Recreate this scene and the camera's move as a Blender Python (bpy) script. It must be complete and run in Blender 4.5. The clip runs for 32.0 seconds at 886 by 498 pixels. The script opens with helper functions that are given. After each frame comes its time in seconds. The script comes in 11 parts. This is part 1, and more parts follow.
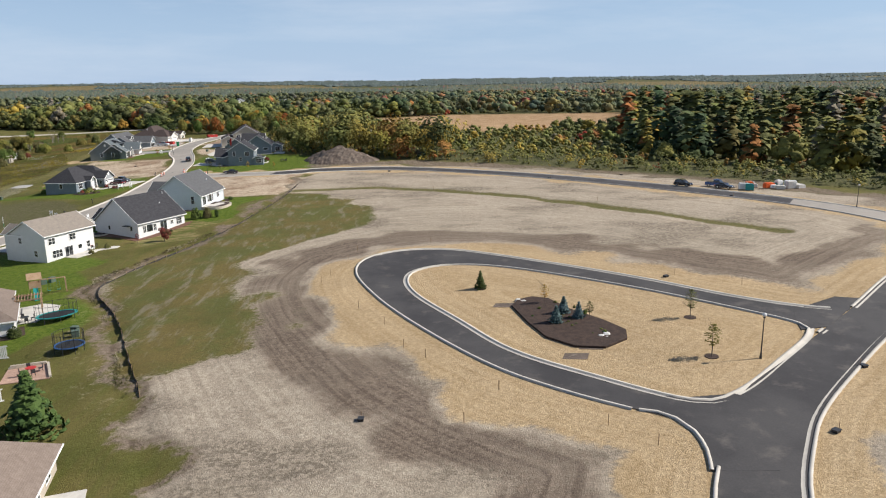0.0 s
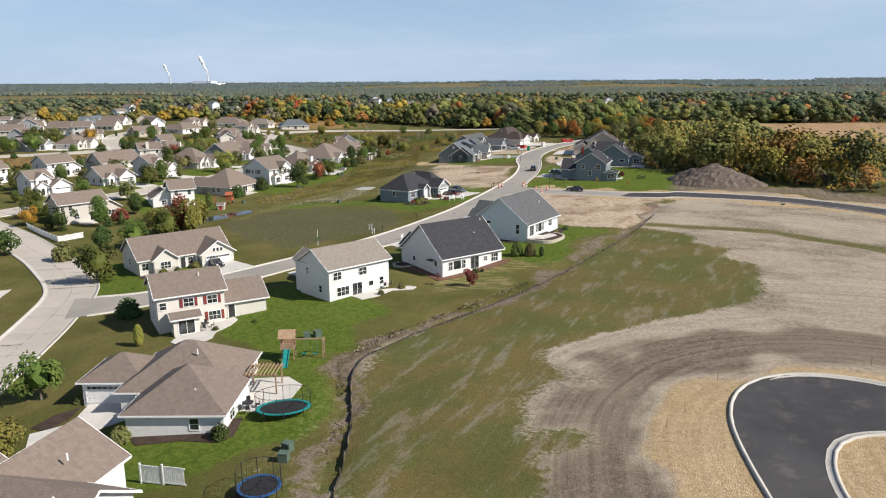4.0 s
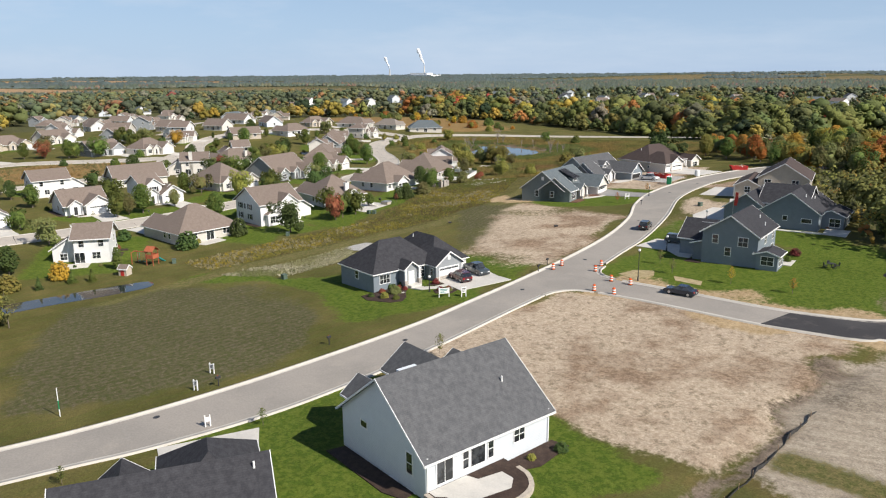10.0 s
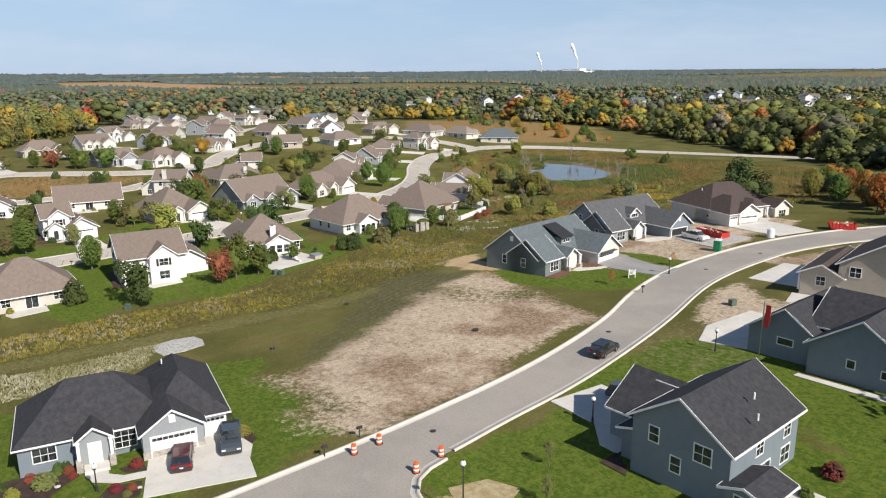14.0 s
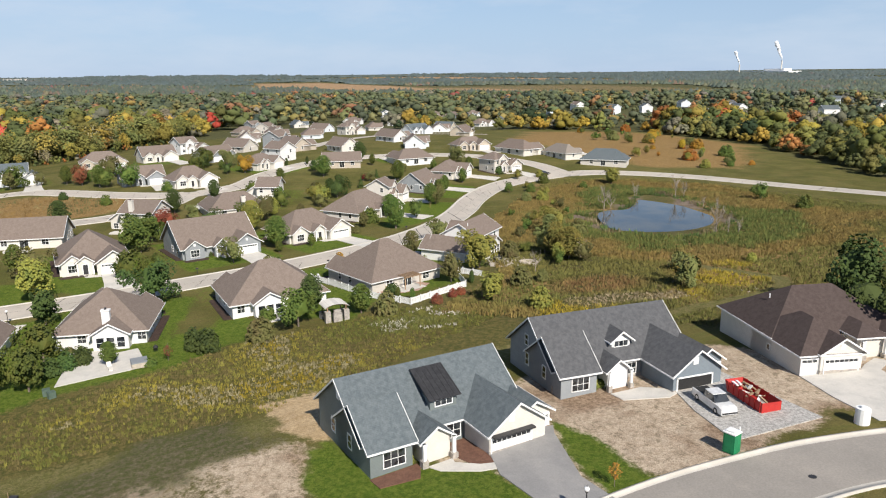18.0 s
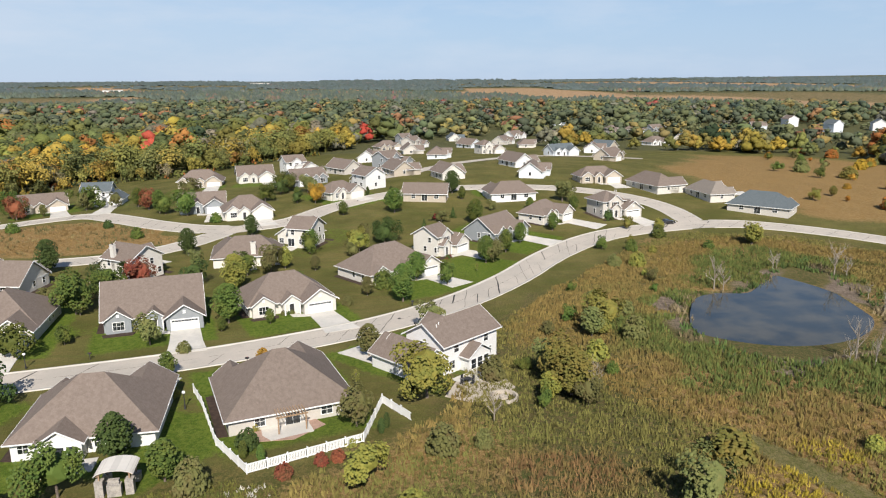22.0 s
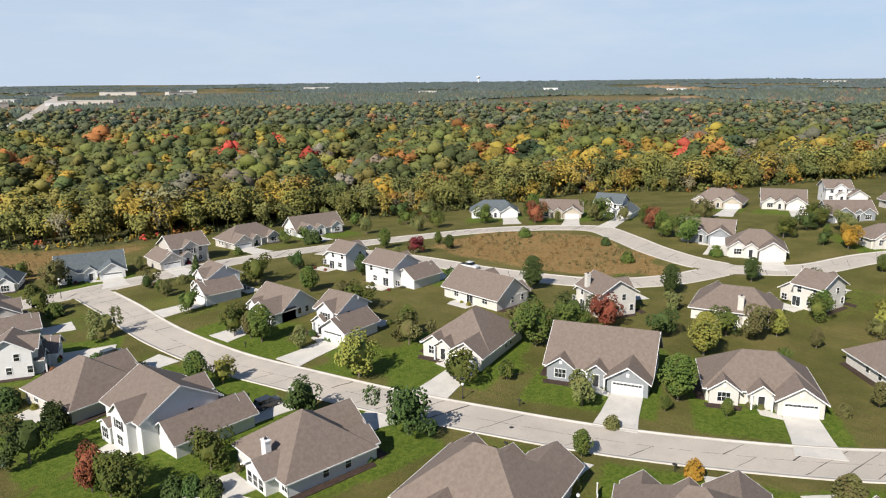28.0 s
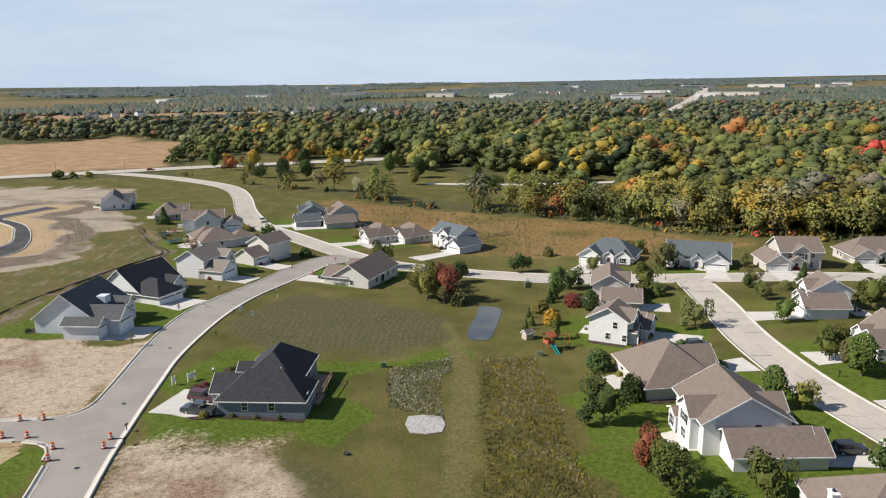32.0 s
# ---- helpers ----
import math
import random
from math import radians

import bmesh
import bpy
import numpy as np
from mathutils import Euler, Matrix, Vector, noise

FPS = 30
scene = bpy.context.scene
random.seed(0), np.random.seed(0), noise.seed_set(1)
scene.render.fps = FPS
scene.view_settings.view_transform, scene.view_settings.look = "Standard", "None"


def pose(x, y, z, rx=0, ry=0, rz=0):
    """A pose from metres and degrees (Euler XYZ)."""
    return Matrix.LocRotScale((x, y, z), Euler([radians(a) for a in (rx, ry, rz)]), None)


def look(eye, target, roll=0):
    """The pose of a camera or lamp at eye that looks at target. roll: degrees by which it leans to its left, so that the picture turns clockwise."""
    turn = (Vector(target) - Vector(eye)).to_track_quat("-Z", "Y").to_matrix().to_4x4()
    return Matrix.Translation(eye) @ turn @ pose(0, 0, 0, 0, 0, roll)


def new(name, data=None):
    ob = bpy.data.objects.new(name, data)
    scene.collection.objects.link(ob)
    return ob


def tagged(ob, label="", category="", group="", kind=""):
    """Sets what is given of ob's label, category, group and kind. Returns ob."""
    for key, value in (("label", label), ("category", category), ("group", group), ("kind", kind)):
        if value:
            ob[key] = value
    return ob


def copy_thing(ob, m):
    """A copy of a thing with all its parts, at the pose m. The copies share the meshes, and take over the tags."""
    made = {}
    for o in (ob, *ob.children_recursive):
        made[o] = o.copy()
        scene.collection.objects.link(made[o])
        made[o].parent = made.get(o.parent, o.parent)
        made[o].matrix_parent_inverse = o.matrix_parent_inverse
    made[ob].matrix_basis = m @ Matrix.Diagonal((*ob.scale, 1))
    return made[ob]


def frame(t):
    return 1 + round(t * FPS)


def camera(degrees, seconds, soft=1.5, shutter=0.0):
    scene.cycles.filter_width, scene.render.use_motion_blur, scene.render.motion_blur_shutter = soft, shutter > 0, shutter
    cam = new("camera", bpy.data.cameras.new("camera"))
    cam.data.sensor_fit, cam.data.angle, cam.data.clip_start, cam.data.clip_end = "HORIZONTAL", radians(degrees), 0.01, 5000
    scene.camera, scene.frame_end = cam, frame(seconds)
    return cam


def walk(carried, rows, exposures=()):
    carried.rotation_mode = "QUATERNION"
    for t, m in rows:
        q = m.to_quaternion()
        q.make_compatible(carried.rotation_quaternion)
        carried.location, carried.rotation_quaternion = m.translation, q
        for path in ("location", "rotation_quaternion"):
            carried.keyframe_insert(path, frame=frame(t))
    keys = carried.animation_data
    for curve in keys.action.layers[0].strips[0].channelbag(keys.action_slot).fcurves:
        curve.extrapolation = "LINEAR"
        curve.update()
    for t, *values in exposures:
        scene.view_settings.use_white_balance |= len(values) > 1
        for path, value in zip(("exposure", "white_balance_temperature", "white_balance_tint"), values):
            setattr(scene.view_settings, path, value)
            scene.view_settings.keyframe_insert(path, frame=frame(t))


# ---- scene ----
cam = camera(63.13, 32.0, 1.15)
PATH = [
    (0.0, pose(-5.80, 3.97, 34.08, 76.846, 0.763, -1.075)),
    (0.5, pose(-5.97, 8.89, 34.18, 76.911, 0.742, 1.859)),
    (1.0, pose(-6.16, 13.93, 34.28, 76.963, 0.753, 5.447)),
    (1.5, pose(-6.44, 19.13, 34.45, 77.019, 0.677, 9.763)),
    (2.0, pose(-6.92, 24.57, 34.59, 76.964, 0.665, 13.819)),
    (2.5, pose(-7.84, 30.57, 34.60, 76.994, 0.554, 17.566)),
    (3.0, pose(-9.36, 37.16, 34.50, 76.973, 0.544, 21.113)),
    (3.5, pose(-11.38, 44.27, 34.53, 76.995, 0.470, 24.248)),
    (4.0, pose(-13.81, 51.72, 34.61, 77.007, 0.436, 27.202)),
    (4.5, pose(-16.34, 59.43, 34.70, 77.053, 0.409, 30.077)),
    (6.5, pose(-23.74, 91.35, 35.47, 76.897, 0.333, 39.869)),
    (7.0, pose(-24.41, 99.85, 35.53, 76.781, 0.343, 42.562)),
    (7.5, pose(-24.85, 108.59, 35.48, 76.681, 0.399, 43.954)),
    (8.0, pose(-25.25, 117.27, 35.51, 76.573, 0.434, 44.140)),
    (8.5, pose(-25.61, 125.86, 35.65, 76.525, 0.406, 44.137)),
    (9.0, pose(-25.95, 134.56, 35.89, 76.535, 0.445, 44.102)),
    (9.5, pose(-26.48, 143.67, 36.15, 76.519, 0.490, 44.142)),
    (10.0, pose(-27.14, 152.64, 36.42, 76.477, 0.459, 44.171)),
    (10.5, pose(-28.14, 161.66, 36.70, 76.417, 0.475, 44.742)),
    (11.0, pose(-29.53, 170.72, 36.92, 76.407, 0.469, 46.690)),
    (11.5, pose(-31.14, 179.88, 37.19, 76.435, 0.529, 49.768)),
    (12.0, pose(-32.71, 188.88, 37.52, 76.389, 0.470, 50.540)),
    (12.5, pose(-34.41, 197.97, 38.00, 76.313, 0.442, 51.289)),
    (13.0, pose(-36.19, 207.19, 38.40, 76.293, 0.416, 52.573)),
    (13.5, pose(-38.27, 216.47, 38.87, 76.253, 0.418, 54.399)),
    (14.0, pose(-40.84, 225.83, 39.24, 76.215, 0.365, 56.419)),
    (14.5, pose(-43.81, 234.85, 39.63, 76.279, 0.522, 58.656)),
    (16.5, pose(-58.20, 270.19, 40.57, 76.407, 0.557, 66.390)),
    (17.0, pose(-62.22, 278.56, 41.15, 76.371, 0.548, 67.615)),
    (17.5, pose(-66.57, 286.67, 41.74, 76.335, 0.469, 69.218)),
    (18.0, pose(-71.15, 294.76, 42.23, 76.322, 0.464, 71.032)),
    (18.5, pose(-75.93, 302.60, 42.69, 76.350, 0.469, 72.905)),
    (19.0, pose(-80.78, 310.10, 43.10, 76.363, 0.496, 74.856)),
    (19.5, pose(-86.11, 317.56, 43.68, 76.352, 0.528, 76.737)),
    (20.0, pose(-91.56, 324.89, 44.33, 76.343, 0.495, 78.498)),
    (20.5, pose(-97.25, 332.14, 44.94, 76.375, 0.504, 80.423)),
    (21.0, pose(-102.74, 338.56, 45.52, 76.453, 0.533, 82.892)),
    (21.5, pose(-107.60, 344.20, 46.22, 76.597, 0.449, 85.951)),
    (22.0, pose(-111.76, 349.00, 47.00, 76.719, 0.424, 88.082)),
    (22.5, pose(-115.64, 352.31, 47.74, 76.838, 0.344, 88.980)),
    (23.0, pose(-119.06, 354.00, 48.48, 76.898, 0.279, 91.338)),
    (23.5, pose(-122.15, 354.76, 49.11, 76.957, 0.275, 95.126)),
    (24.0, pose(-125.07, 355.12, 49.66, 76.980, 0.298, 99.636)),
    (24.5, pose(-127.61, 355.06, 50.21, 77.003, 0.411, 103.325)),
    (26.5, pose(-135.98, 353.67, 51.74, 76.956, 0.535, 115.855)),
    (27.0, pose(-137.11, 353.37, 51.95, 76.909, 0.600, 119.115)),
    (27.5, pose(-138.07, 353.06, 52.08, 76.887, 0.640, 125.005)),
    (28.0, pose(-138.76, 352.54, 52.11, 76.863, 0.636, 130.027)),
    (28.5, pose(-139.65, 352.23, 52.22, 76.858, 0.658, 135.285)),
    (29.0, pose(-140.44, 351.99, 52.31, 76.859, 0.709, 140.375)),
    (29.5, pose(-141.12, 351.81, 52.47, 76.855, 0.697, 145.289)),
    (30.0, pose(-141.70, 351.38, 52.44, 76.870, 0.684, 150.707)),
    (30.5, pose(-142.15, 350.90, 52.36, 76.913, 0.744, 157.200)),
    (31.0, pose(-142.62, 350.65, 52.37, 76.934, 0.761, 163.989)),
    (31.5, pose(-142.70, 350.43, 52.39, 76.927, 0.784, 170.718)),
    (32.0, pose(-142.73, 350.15, 52.53, 76.887, 0.850, 177.459)),
]
walk(cam, PATH)

# ---- daylight: a clear autumn noon, thin high cloud ----
SUN_EL, SUN_AZ = 39.0, 6.0          # degrees: height, and turn from +x towards +y
sun_dir = Vector((math.cos(radians(SUN_EL)) * math.cos(radians(SUN_AZ)), math.cos(radians(SUN_EL)) * math.sin(radians(SUN_AZ)), math.sin(radians(SUN_EL))))
sun = new("sun", bpy.data.lights.new("sun", "SUN"))
sun.data.energy, sun.data.angle, sun.data.color = 4.9, radians(0.6), (1.0, 0.932, 0.84)
sun.matrix_world = look(sun_dir * 300, (0, 0, 0))

world = bpy.data.worlds.new("sky")
scene.world = world
world.use_nodes = True
wn = world.node_tree
wn.nodes.clear()
w_out, w_bg = wn.nodes.new("ShaderNodeOutputWorld"), wn.nodes.new("ShaderNodeBackground")
sky = wn.nodes.new("ShaderNodeTexSky")
sky.sky_type, sky.sun_disc = "NISHITA", False
sky.sun_elevation, sky.sun_rotation = radians(SUN_EL), radians(90 - SUN_AZ)
sky.air_density, sky.dust_density, sky.ozone_density, sky.altitude = 1.0, 0.25, 3.6, 900
w_tc, w_map = wn.nodes.new("ShaderNodeTexCoord"), wn.nodes.new("ShaderNodeMapping")
w_map.inputs["Scale"].default_value = (1.2, 2.2, 9.0)
w_noise, w_ramp, w_mix = wn.nodes.new("ShaderNodeTexNoise"), wn.nodes.new("ShaderNodeValToRGB"), wn.nodes.new("ShaderNodeMix")
w_noise.inputs["Scale"].default_value, w_noise.inputs["Detail"].default_value, w_noise.inputs["Roughness"].default_value = 1.6, 7, 0.62
w_ramp.color_ramp.elements[0].position, w_ramp.color_ramp.elements[1].position = 0.46, 0.80
w_ramp.color_ramp.elements[0].color, w_ramp.color_ramp.elements[1].color = (0.03, 0.03, 0.03, 1), (0.75, 0.75, 0.75, 1)
w_mix.data_type = "RGBA"
# thin milky air low over the land, all round the horizon
w_sep, w_up, w_low = wn.nodes.new("ShaderNodeSeparateXYZ"), wn.nodes.new("ShaderNodeMapRange"), wn.nodes.new("ShaderNodeMix")
w_up.interpolation_type = "SMOOTHSTEP"
w_up.inputs[1].default_value, w_up.inputs[2].default_value, w_up.inputs[3].default_value, w_up.inputs[4].default_value = -0.02, 0.30, 0.86, 0.0
w_low.data_type = "RGBA"
w_low.inputs[7].default_value = (4.5, 6.1, 8.6, 1)
w_mix.inputs[7].default_value = (6.6, 7.6, 9.0, 1)
# the thin cloud thickens towards the south
w_south, w_sum = wn.nodes.new("ShaderNodeMapRange"), wn.nodes.new("ShaderNodeMath")
w_south.inputs[1].default_value, w_south.inputs[2].default_value, w_south.inputs[3].default_value, w_south.inputs[4].default_value = 0.1, -1.0, 0.0, 0.62
w_sum.operation, w_sum.use_clamp = "ADD", True
w_high, w_thin = wn.nodes.new("ShaderNodeMapRange"), wn.nodes.new("ShaderNodeMath")
w_high.inputs[1].default_value, w_high.inputs[2].default_value, w_high.inputs[3].default_value, w_high.inputs[4].default_value = 0.22, 0.50, 1.0, 0.08
w_thin.operation = "MULTIPLY"
for a, b in ((w_tc.outputs["Generated"], w_map.inputs[0]), (w_map.outputs[0], w_noise.inputs["Vector"]), (w_noise.outputs[0], w_ramp.inputs[0]),
             (w_sep.outputs[1], w_south.inputs[0]), (w_ramp.outputs[0], w_sum.inputs[0]), (w_south.outputs[0], w_sum.inputs[1]), (w_sep.outputs[2], w_high.inputs[0]), (w_sum.outputs[0], w_thin.inputs[0]), (w_high.outputs[0], w_thin.inputs[1]), (w_thin.outputs[0], w_mix.inputs[0]), (sky.outputs[0], w_low.inputs[6]), (w_tc.outputs["Generated"], w_sep.inputs[0]), (w_sep.outputs[2], w_up.inputs[0]),
             (w_up.outputs[0], w_low.inputs[0]), (w_low.outputs[2], w_mix.inputs[6]), (w_mix.outputs[2], w_bg.inputs[0]), (w_bg.outputs[0], w_out.inputs[0])):
    wn.links.new(a, b)
w_bg.inputs[1].default_value = 0.073
scene.view_settings.exposure = 0.38


# ---- materials ----
def nodes_of(name, rough=0.85, metal=0.0, spec=0.3):
    m = bpy.data.materials.new(name)
    m.use_nodes = True
    nt = m.node_tree
    b = nt.nodes["Principled BSDF"]
    b.inputs["Roughness"].default_value, b.inputs["Metallic"].default_value = rough, metal
    b.inputs["Specular IOR Level"].default_value = spec
    return m, nt, b


def place_of(nt, scale=(1, 1, 1)):
    g = nt.nodes.new("ShaderNodeNewGeometry")
    v = nt.nodes.new("ShaderNodeVectorMath")
    v.operation = "MULTIPLY"
    v.inputs[1].default_value = scale
    nt.links.new(g.outputs["Position"], v.inputs[0])
    return v.outputs[0]


def grain(nt, scale, detail=4, rough=0.6, stretch=(1, 1, 1)):
    n = nt.nodes.new("ShaderNodeTexNoise")
    n.inputs["Scale"].default_value, n.inputs["Detail"].default_value, n.inputs["Roughness"].default_value = scale, detail, rough
    nt.links.new(place_of(nt, stretch), n.inputs["Vector"])
    return n.outputs[0]


def ramp(nt, fac, lo, hi):
    r = nt.nodes.new("ShaderNodeMapRange")
    r.interpolation_type = "SMOOTHSTEP"
    r.inputs[1].default_value, r.inputs[2].default_value = lo, hi
    nt.links.new(fac, r.inputs[0])
    return r.outputs[0]


def math_of(nt, op, a, b=None):
    n = nt.nodes.new("ShaderNodeMath")
    n.operation = op
    for k, v in enumerate((a, b)):
        if v is None:
            continue
        if isinstance(v, (int, float)):
            n.inputs[k].default_value = v
        else:
            nt.links.new(v, n.inputs[k])
    return n.outputs[0]


def blend(nt, fac, a, b, mode="MIX"):
    n = nt.nodes.new("ShaderNodeMix")
    n.data_type, n.blend_type = "RGBA", mode
    for k, v in ((0, fac), (6, a), (7, b)):
        if isinstance(v, (int, float)):
            n.inputs[k].default_value = v
        elif isinstance(v, tuple):
            n.inputs[k].default_value = (*v, 1)
        else:
            nt.links.new(v, n.inputs[k])
    return n.outputs[2]


def relief(nt, b, height, strength=0.3, distance=0.05):
    n = nt.nodes.new("ShaderNodeBump")
    n.inputs["Strength"].default_value, n.inputs["Distance"].default_value = strength, distance
    nt.links.new(height, n.inputs["Height"])
    nt.links.new(n.outputs[0], b.inputs["Normal"])


def surface(name, ca, cb, s1=0.6, s2=14.0, cc=None, amount=0.35, rough=0.85, metal=0.0, spec=0.3, bump=0.15, stretch=(1, 1, 1)):
    """Two tones at a broad scale, fine grain over them, and stains of a third tone."""
    m, nt, b = nodes_of(name, rough, metal, spec)
    col = blend(nt, ramp(nt, grain(nt, s1, 5, 0.6, stretch), 0.35, 0.65), ca, cb)
    if cc:
        col = blend(nt, math_of(nt, "MULTIPLY", ramp(nt, grain(nt, s1 * 2.7, 6, 0.65), 0.52, 0.72), amount * 2), col, cc)
    fine = grain(nt, s2, 3)
    col = blend(nt, amount, col, fine, "OVERLAY")
    nt.links.new(col, b.inputs["Base Color"])
    if bump:
        relief(nt, b, fine, bump, 0.03)
    return m


def rows_material(name, ca, cb, pitch, rough=0.8, depth=0.02, blotch=2.5, tint=0.12):
    """Horizontal courses (lap siding, shingles) of the given pitch in height."""
    m, nt, b = nodes_of(name, rough)
    sep = nt.nodes.new("ShaderNodeSeparateXYZ")
    nt.links.new(place_of(nt), sep.inputs[0])
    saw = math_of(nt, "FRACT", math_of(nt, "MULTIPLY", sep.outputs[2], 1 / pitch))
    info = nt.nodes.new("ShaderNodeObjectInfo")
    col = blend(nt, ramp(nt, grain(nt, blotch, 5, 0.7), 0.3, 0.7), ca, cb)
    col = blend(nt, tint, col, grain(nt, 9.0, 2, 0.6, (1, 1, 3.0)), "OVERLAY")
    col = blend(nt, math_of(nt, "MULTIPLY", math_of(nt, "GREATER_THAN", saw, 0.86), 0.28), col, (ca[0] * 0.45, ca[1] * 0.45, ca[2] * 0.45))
    hsv = nt.nodes.new("ShaderNodeHueSaturation")
    nt.links.new(math_of(nt, "ADD", math_of(nt, "MULTIPLY", info.outputs["Random"], 0.10), 0.95), hsv.inputs["Value"])
    nt.links.new(col, hsv.inputs["Color"])
    col = hsv.outputs[0]
    nt.links.new(col, b.inputs["Base Color"])
    relief(nt, b, saw, 0.5, depth)
    return m


MAT = {}
MAT["trim"] = surface("white_trim", (0.80, 0.80, 0.79), (0.74, 0.74, 0.73), 0.8, 30, rough=0.6, amount=0.08, bump=0)
for key, ca, cb in (("white", (0.74, 0.735, 0.725), (0.69, 0.685, 0.675)), ("paleblue", (0.64, 0.68, 0.715), (0.60, 0.64, 0.68)),
                    ("blue", (0.200, 0.235, 0.265), (0.175, 0.210, 0.240)), ("green", (0.185, 0.215, 0.210), (0.165, 0.192, 0.190)),
                    ("grey", (0.30, 0.32, 0.33), (0.26, 0.28, 0.30)), ("tan", (0.50, 0.44, 0.36), (0.45, 0.39, 0.32)),
                    ("beige", (0.56, 0.525, 0.475), (0.51, 0.48, 0.435)), ("cream", (0.66, 0.63, 0.575), (0.61, 0.58, 0.53)), ("skyblue", (0.42, 0.52, 0.58), (0.38, 0.48, 0.55))):
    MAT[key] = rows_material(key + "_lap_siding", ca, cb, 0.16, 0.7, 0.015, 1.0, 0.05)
for key, ca, cb in (("r_brown", (0.165, 0.130, 0.108), (0.215, 0.172, 0.145)), ("r_black", (0.030, 0.030, 0.035), (0.052, 0.052, 0.058)),
                    ("r_grey", (0.075, 0.077, 0.082), (0.115, 0.117, 0.122)), ("r_slate", (0.085, 0.105, 0.115), (0.135, 0.155, 0.165)),
                    ("r_dark", (0.062, 0.045, 0.040), (0.085, 0.064, 0.058)), ("r_tan", (0.20, 0.175, 0.15), (0.26, 0.225, 0.19))):
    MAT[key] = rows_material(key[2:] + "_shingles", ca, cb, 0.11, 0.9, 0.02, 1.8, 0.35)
MAT["stone"] = surface("stone_veneer", (0.42, 0.38, 0.33), (0.27, 0.25, 0.23), 2.2, 9, (0.5, 0.46, 0.4), 0.5, bump=0.5)
MAT["brick"] = surface("brick_veneer", (0.30, 0.17, 0.12), (0.36, 0.24, 0.18), 3.0, 12, rough=0.9, bump=0.4)
MAT["concrete"] = surface("pale_concrete", (0.60, 0.57, 0.52), (0.52, 0.50, 0.46), 0.35, 6, (0.40, 0.38, 0.35), 0.18, rough=0.9)
MAT["street"] = surface("street_concrete", (0.49, 0.44, 0.38), (0.43, 0.39, 0.34), 0.12, 5, (0.36, 0.33, 0.29), 0.22, rough=0.9)
MAT["newstreet"] = surface("new_street_binder", (0.33, 0.30, 0.265), (0.28, 0.258, 0.23), 0.10, 5, (0.37, 0.33, 0.285), 0.25, rough=0.9)
MAT["asphalt"] = surface("black_asphalt", (0.046, 0.044, 0.046), (0.070, 0.067, 0.067), 0.12, 6, (0.15, 0.135, 0.12), 0.25, rough=0.85)
MAT["kerb"] = surface("kerb_concrete", (0.54, 0.505, 0.45), (0.47, 0.44, 0.39), 0.4, 8, rough=0.9, amount=0.15)
MAT["seal"] = surface("joint_sealant", (0.035, 0.033, 0.032), (0.06, 0.055, 0.05), 2, 20, rough=0.6)
MAT["mulch"] = surface("dark_mulch", (0.040, 0.026, 0.020), (0.065, 0.042, 0.032), 1.5, 10, amount=0.6, bump=0.8)
MAT["paver"] = surface("reddish_pavers", (0.34, 0.225, 0.175), (0.42, 0.285, 0.225), 1.2, 9, amount=0.5, bump=0.5)
MAT["redmulch"] = surface("red_brown_mulch", (0.13, 0.065, 0.045), (0.17, 0.09, 0.06), 1.5, 10, amount=0.6, bump=0.8)
MAT["gravel"] = surface("white_gravel", (0.50, 0.48, 0.45), (0.30, 0.29, 0.27), 3.0, 7, amount=0.7, bump=0.8)
MAT["bark"] = surface("grey_brown_bark", (0.12, 0.095, 0.075), (0.19, 0.155, 0.125), 3, 18, bump=0.6)
MAT["wood"] = surface("weathered_wood", (0.30, 0.20, 0.12), (0.36, 0.25, 0.16), 2, 16, bump=0.3)
MAT["metal"] = surface("painted_dark_metal", (0.03, 0.03, 0.032), (0.045, 0.045, 0.047), 3, 20, rough=0.45, amount=0.1)
MAT["black"] = surface("black_rubber", (0.02, 0.02, 0.02), (0.03, 0.03, 0.03), 5, 30, rough=0.7, amount=0.1)
MAT["chrome"] = surface("bright_metal", (0.62, 0.62, 0.63), (0.52, 0.52, 0.53), 4, 30, rough=0.3, metal=1.0, amount=0.05)
MAT["orange"] = surface("orange_plastic", (0.75, 0.14, 0.03), (0.66, 0.11, 0.025), 2, 20, rough=0.5, amount=0.1)
MAT["maroon"] = surface("dark_red_paint", (0.22, 0.045, 0.04), (0.18, 0.038, 0.035), 1.5, 12, rough=0.6, amount=0.1)
MAT["red"] = surface("red_paint", (0.48, 0.035, 0.03), (0.40, 0.03, 0.028), 1.5, 12, (0.25, 0.09, 0.06), 0.3, rough=0.5)
MAT["greenplastic"] = surface("green_plastic", (0.02, 0.22, 0.09), (0.016, 0.18, 0.075), 2, 20, rough=0.5, amount=0.1)
MAT["teal"] = surface("teal_plastic", (0.02, 0.25, 0.24), (0.016, 0.20, 0.20), 2, 20, rough=0.5, amount=0.1)
MAT["rock"] = surface("pale_boulder", (0.62, 0.60, 0.57), (0.48, 0.46, 0.43), 2, 9, bump=0.5)
MAT["spoil"] = surface("dug_soil", (0.105, 0.080, 0.064), (0.150, 0.118, 0.095), 0.5, 5, (0.2, 0.17, 0.14), 0.5, bump=1.0)
MAT["silt"] = surface("black_silt_cloth", (0.03, 0.03, 0.03), (0.06, 0.055, 0.05), 1.0, 9)
MAT["wall_block"] = surface("tan_wall_block", (0.50, 0.44, 0.36), (0.42, 0.37, 0.31), 2.0, 6, bump=0.6)

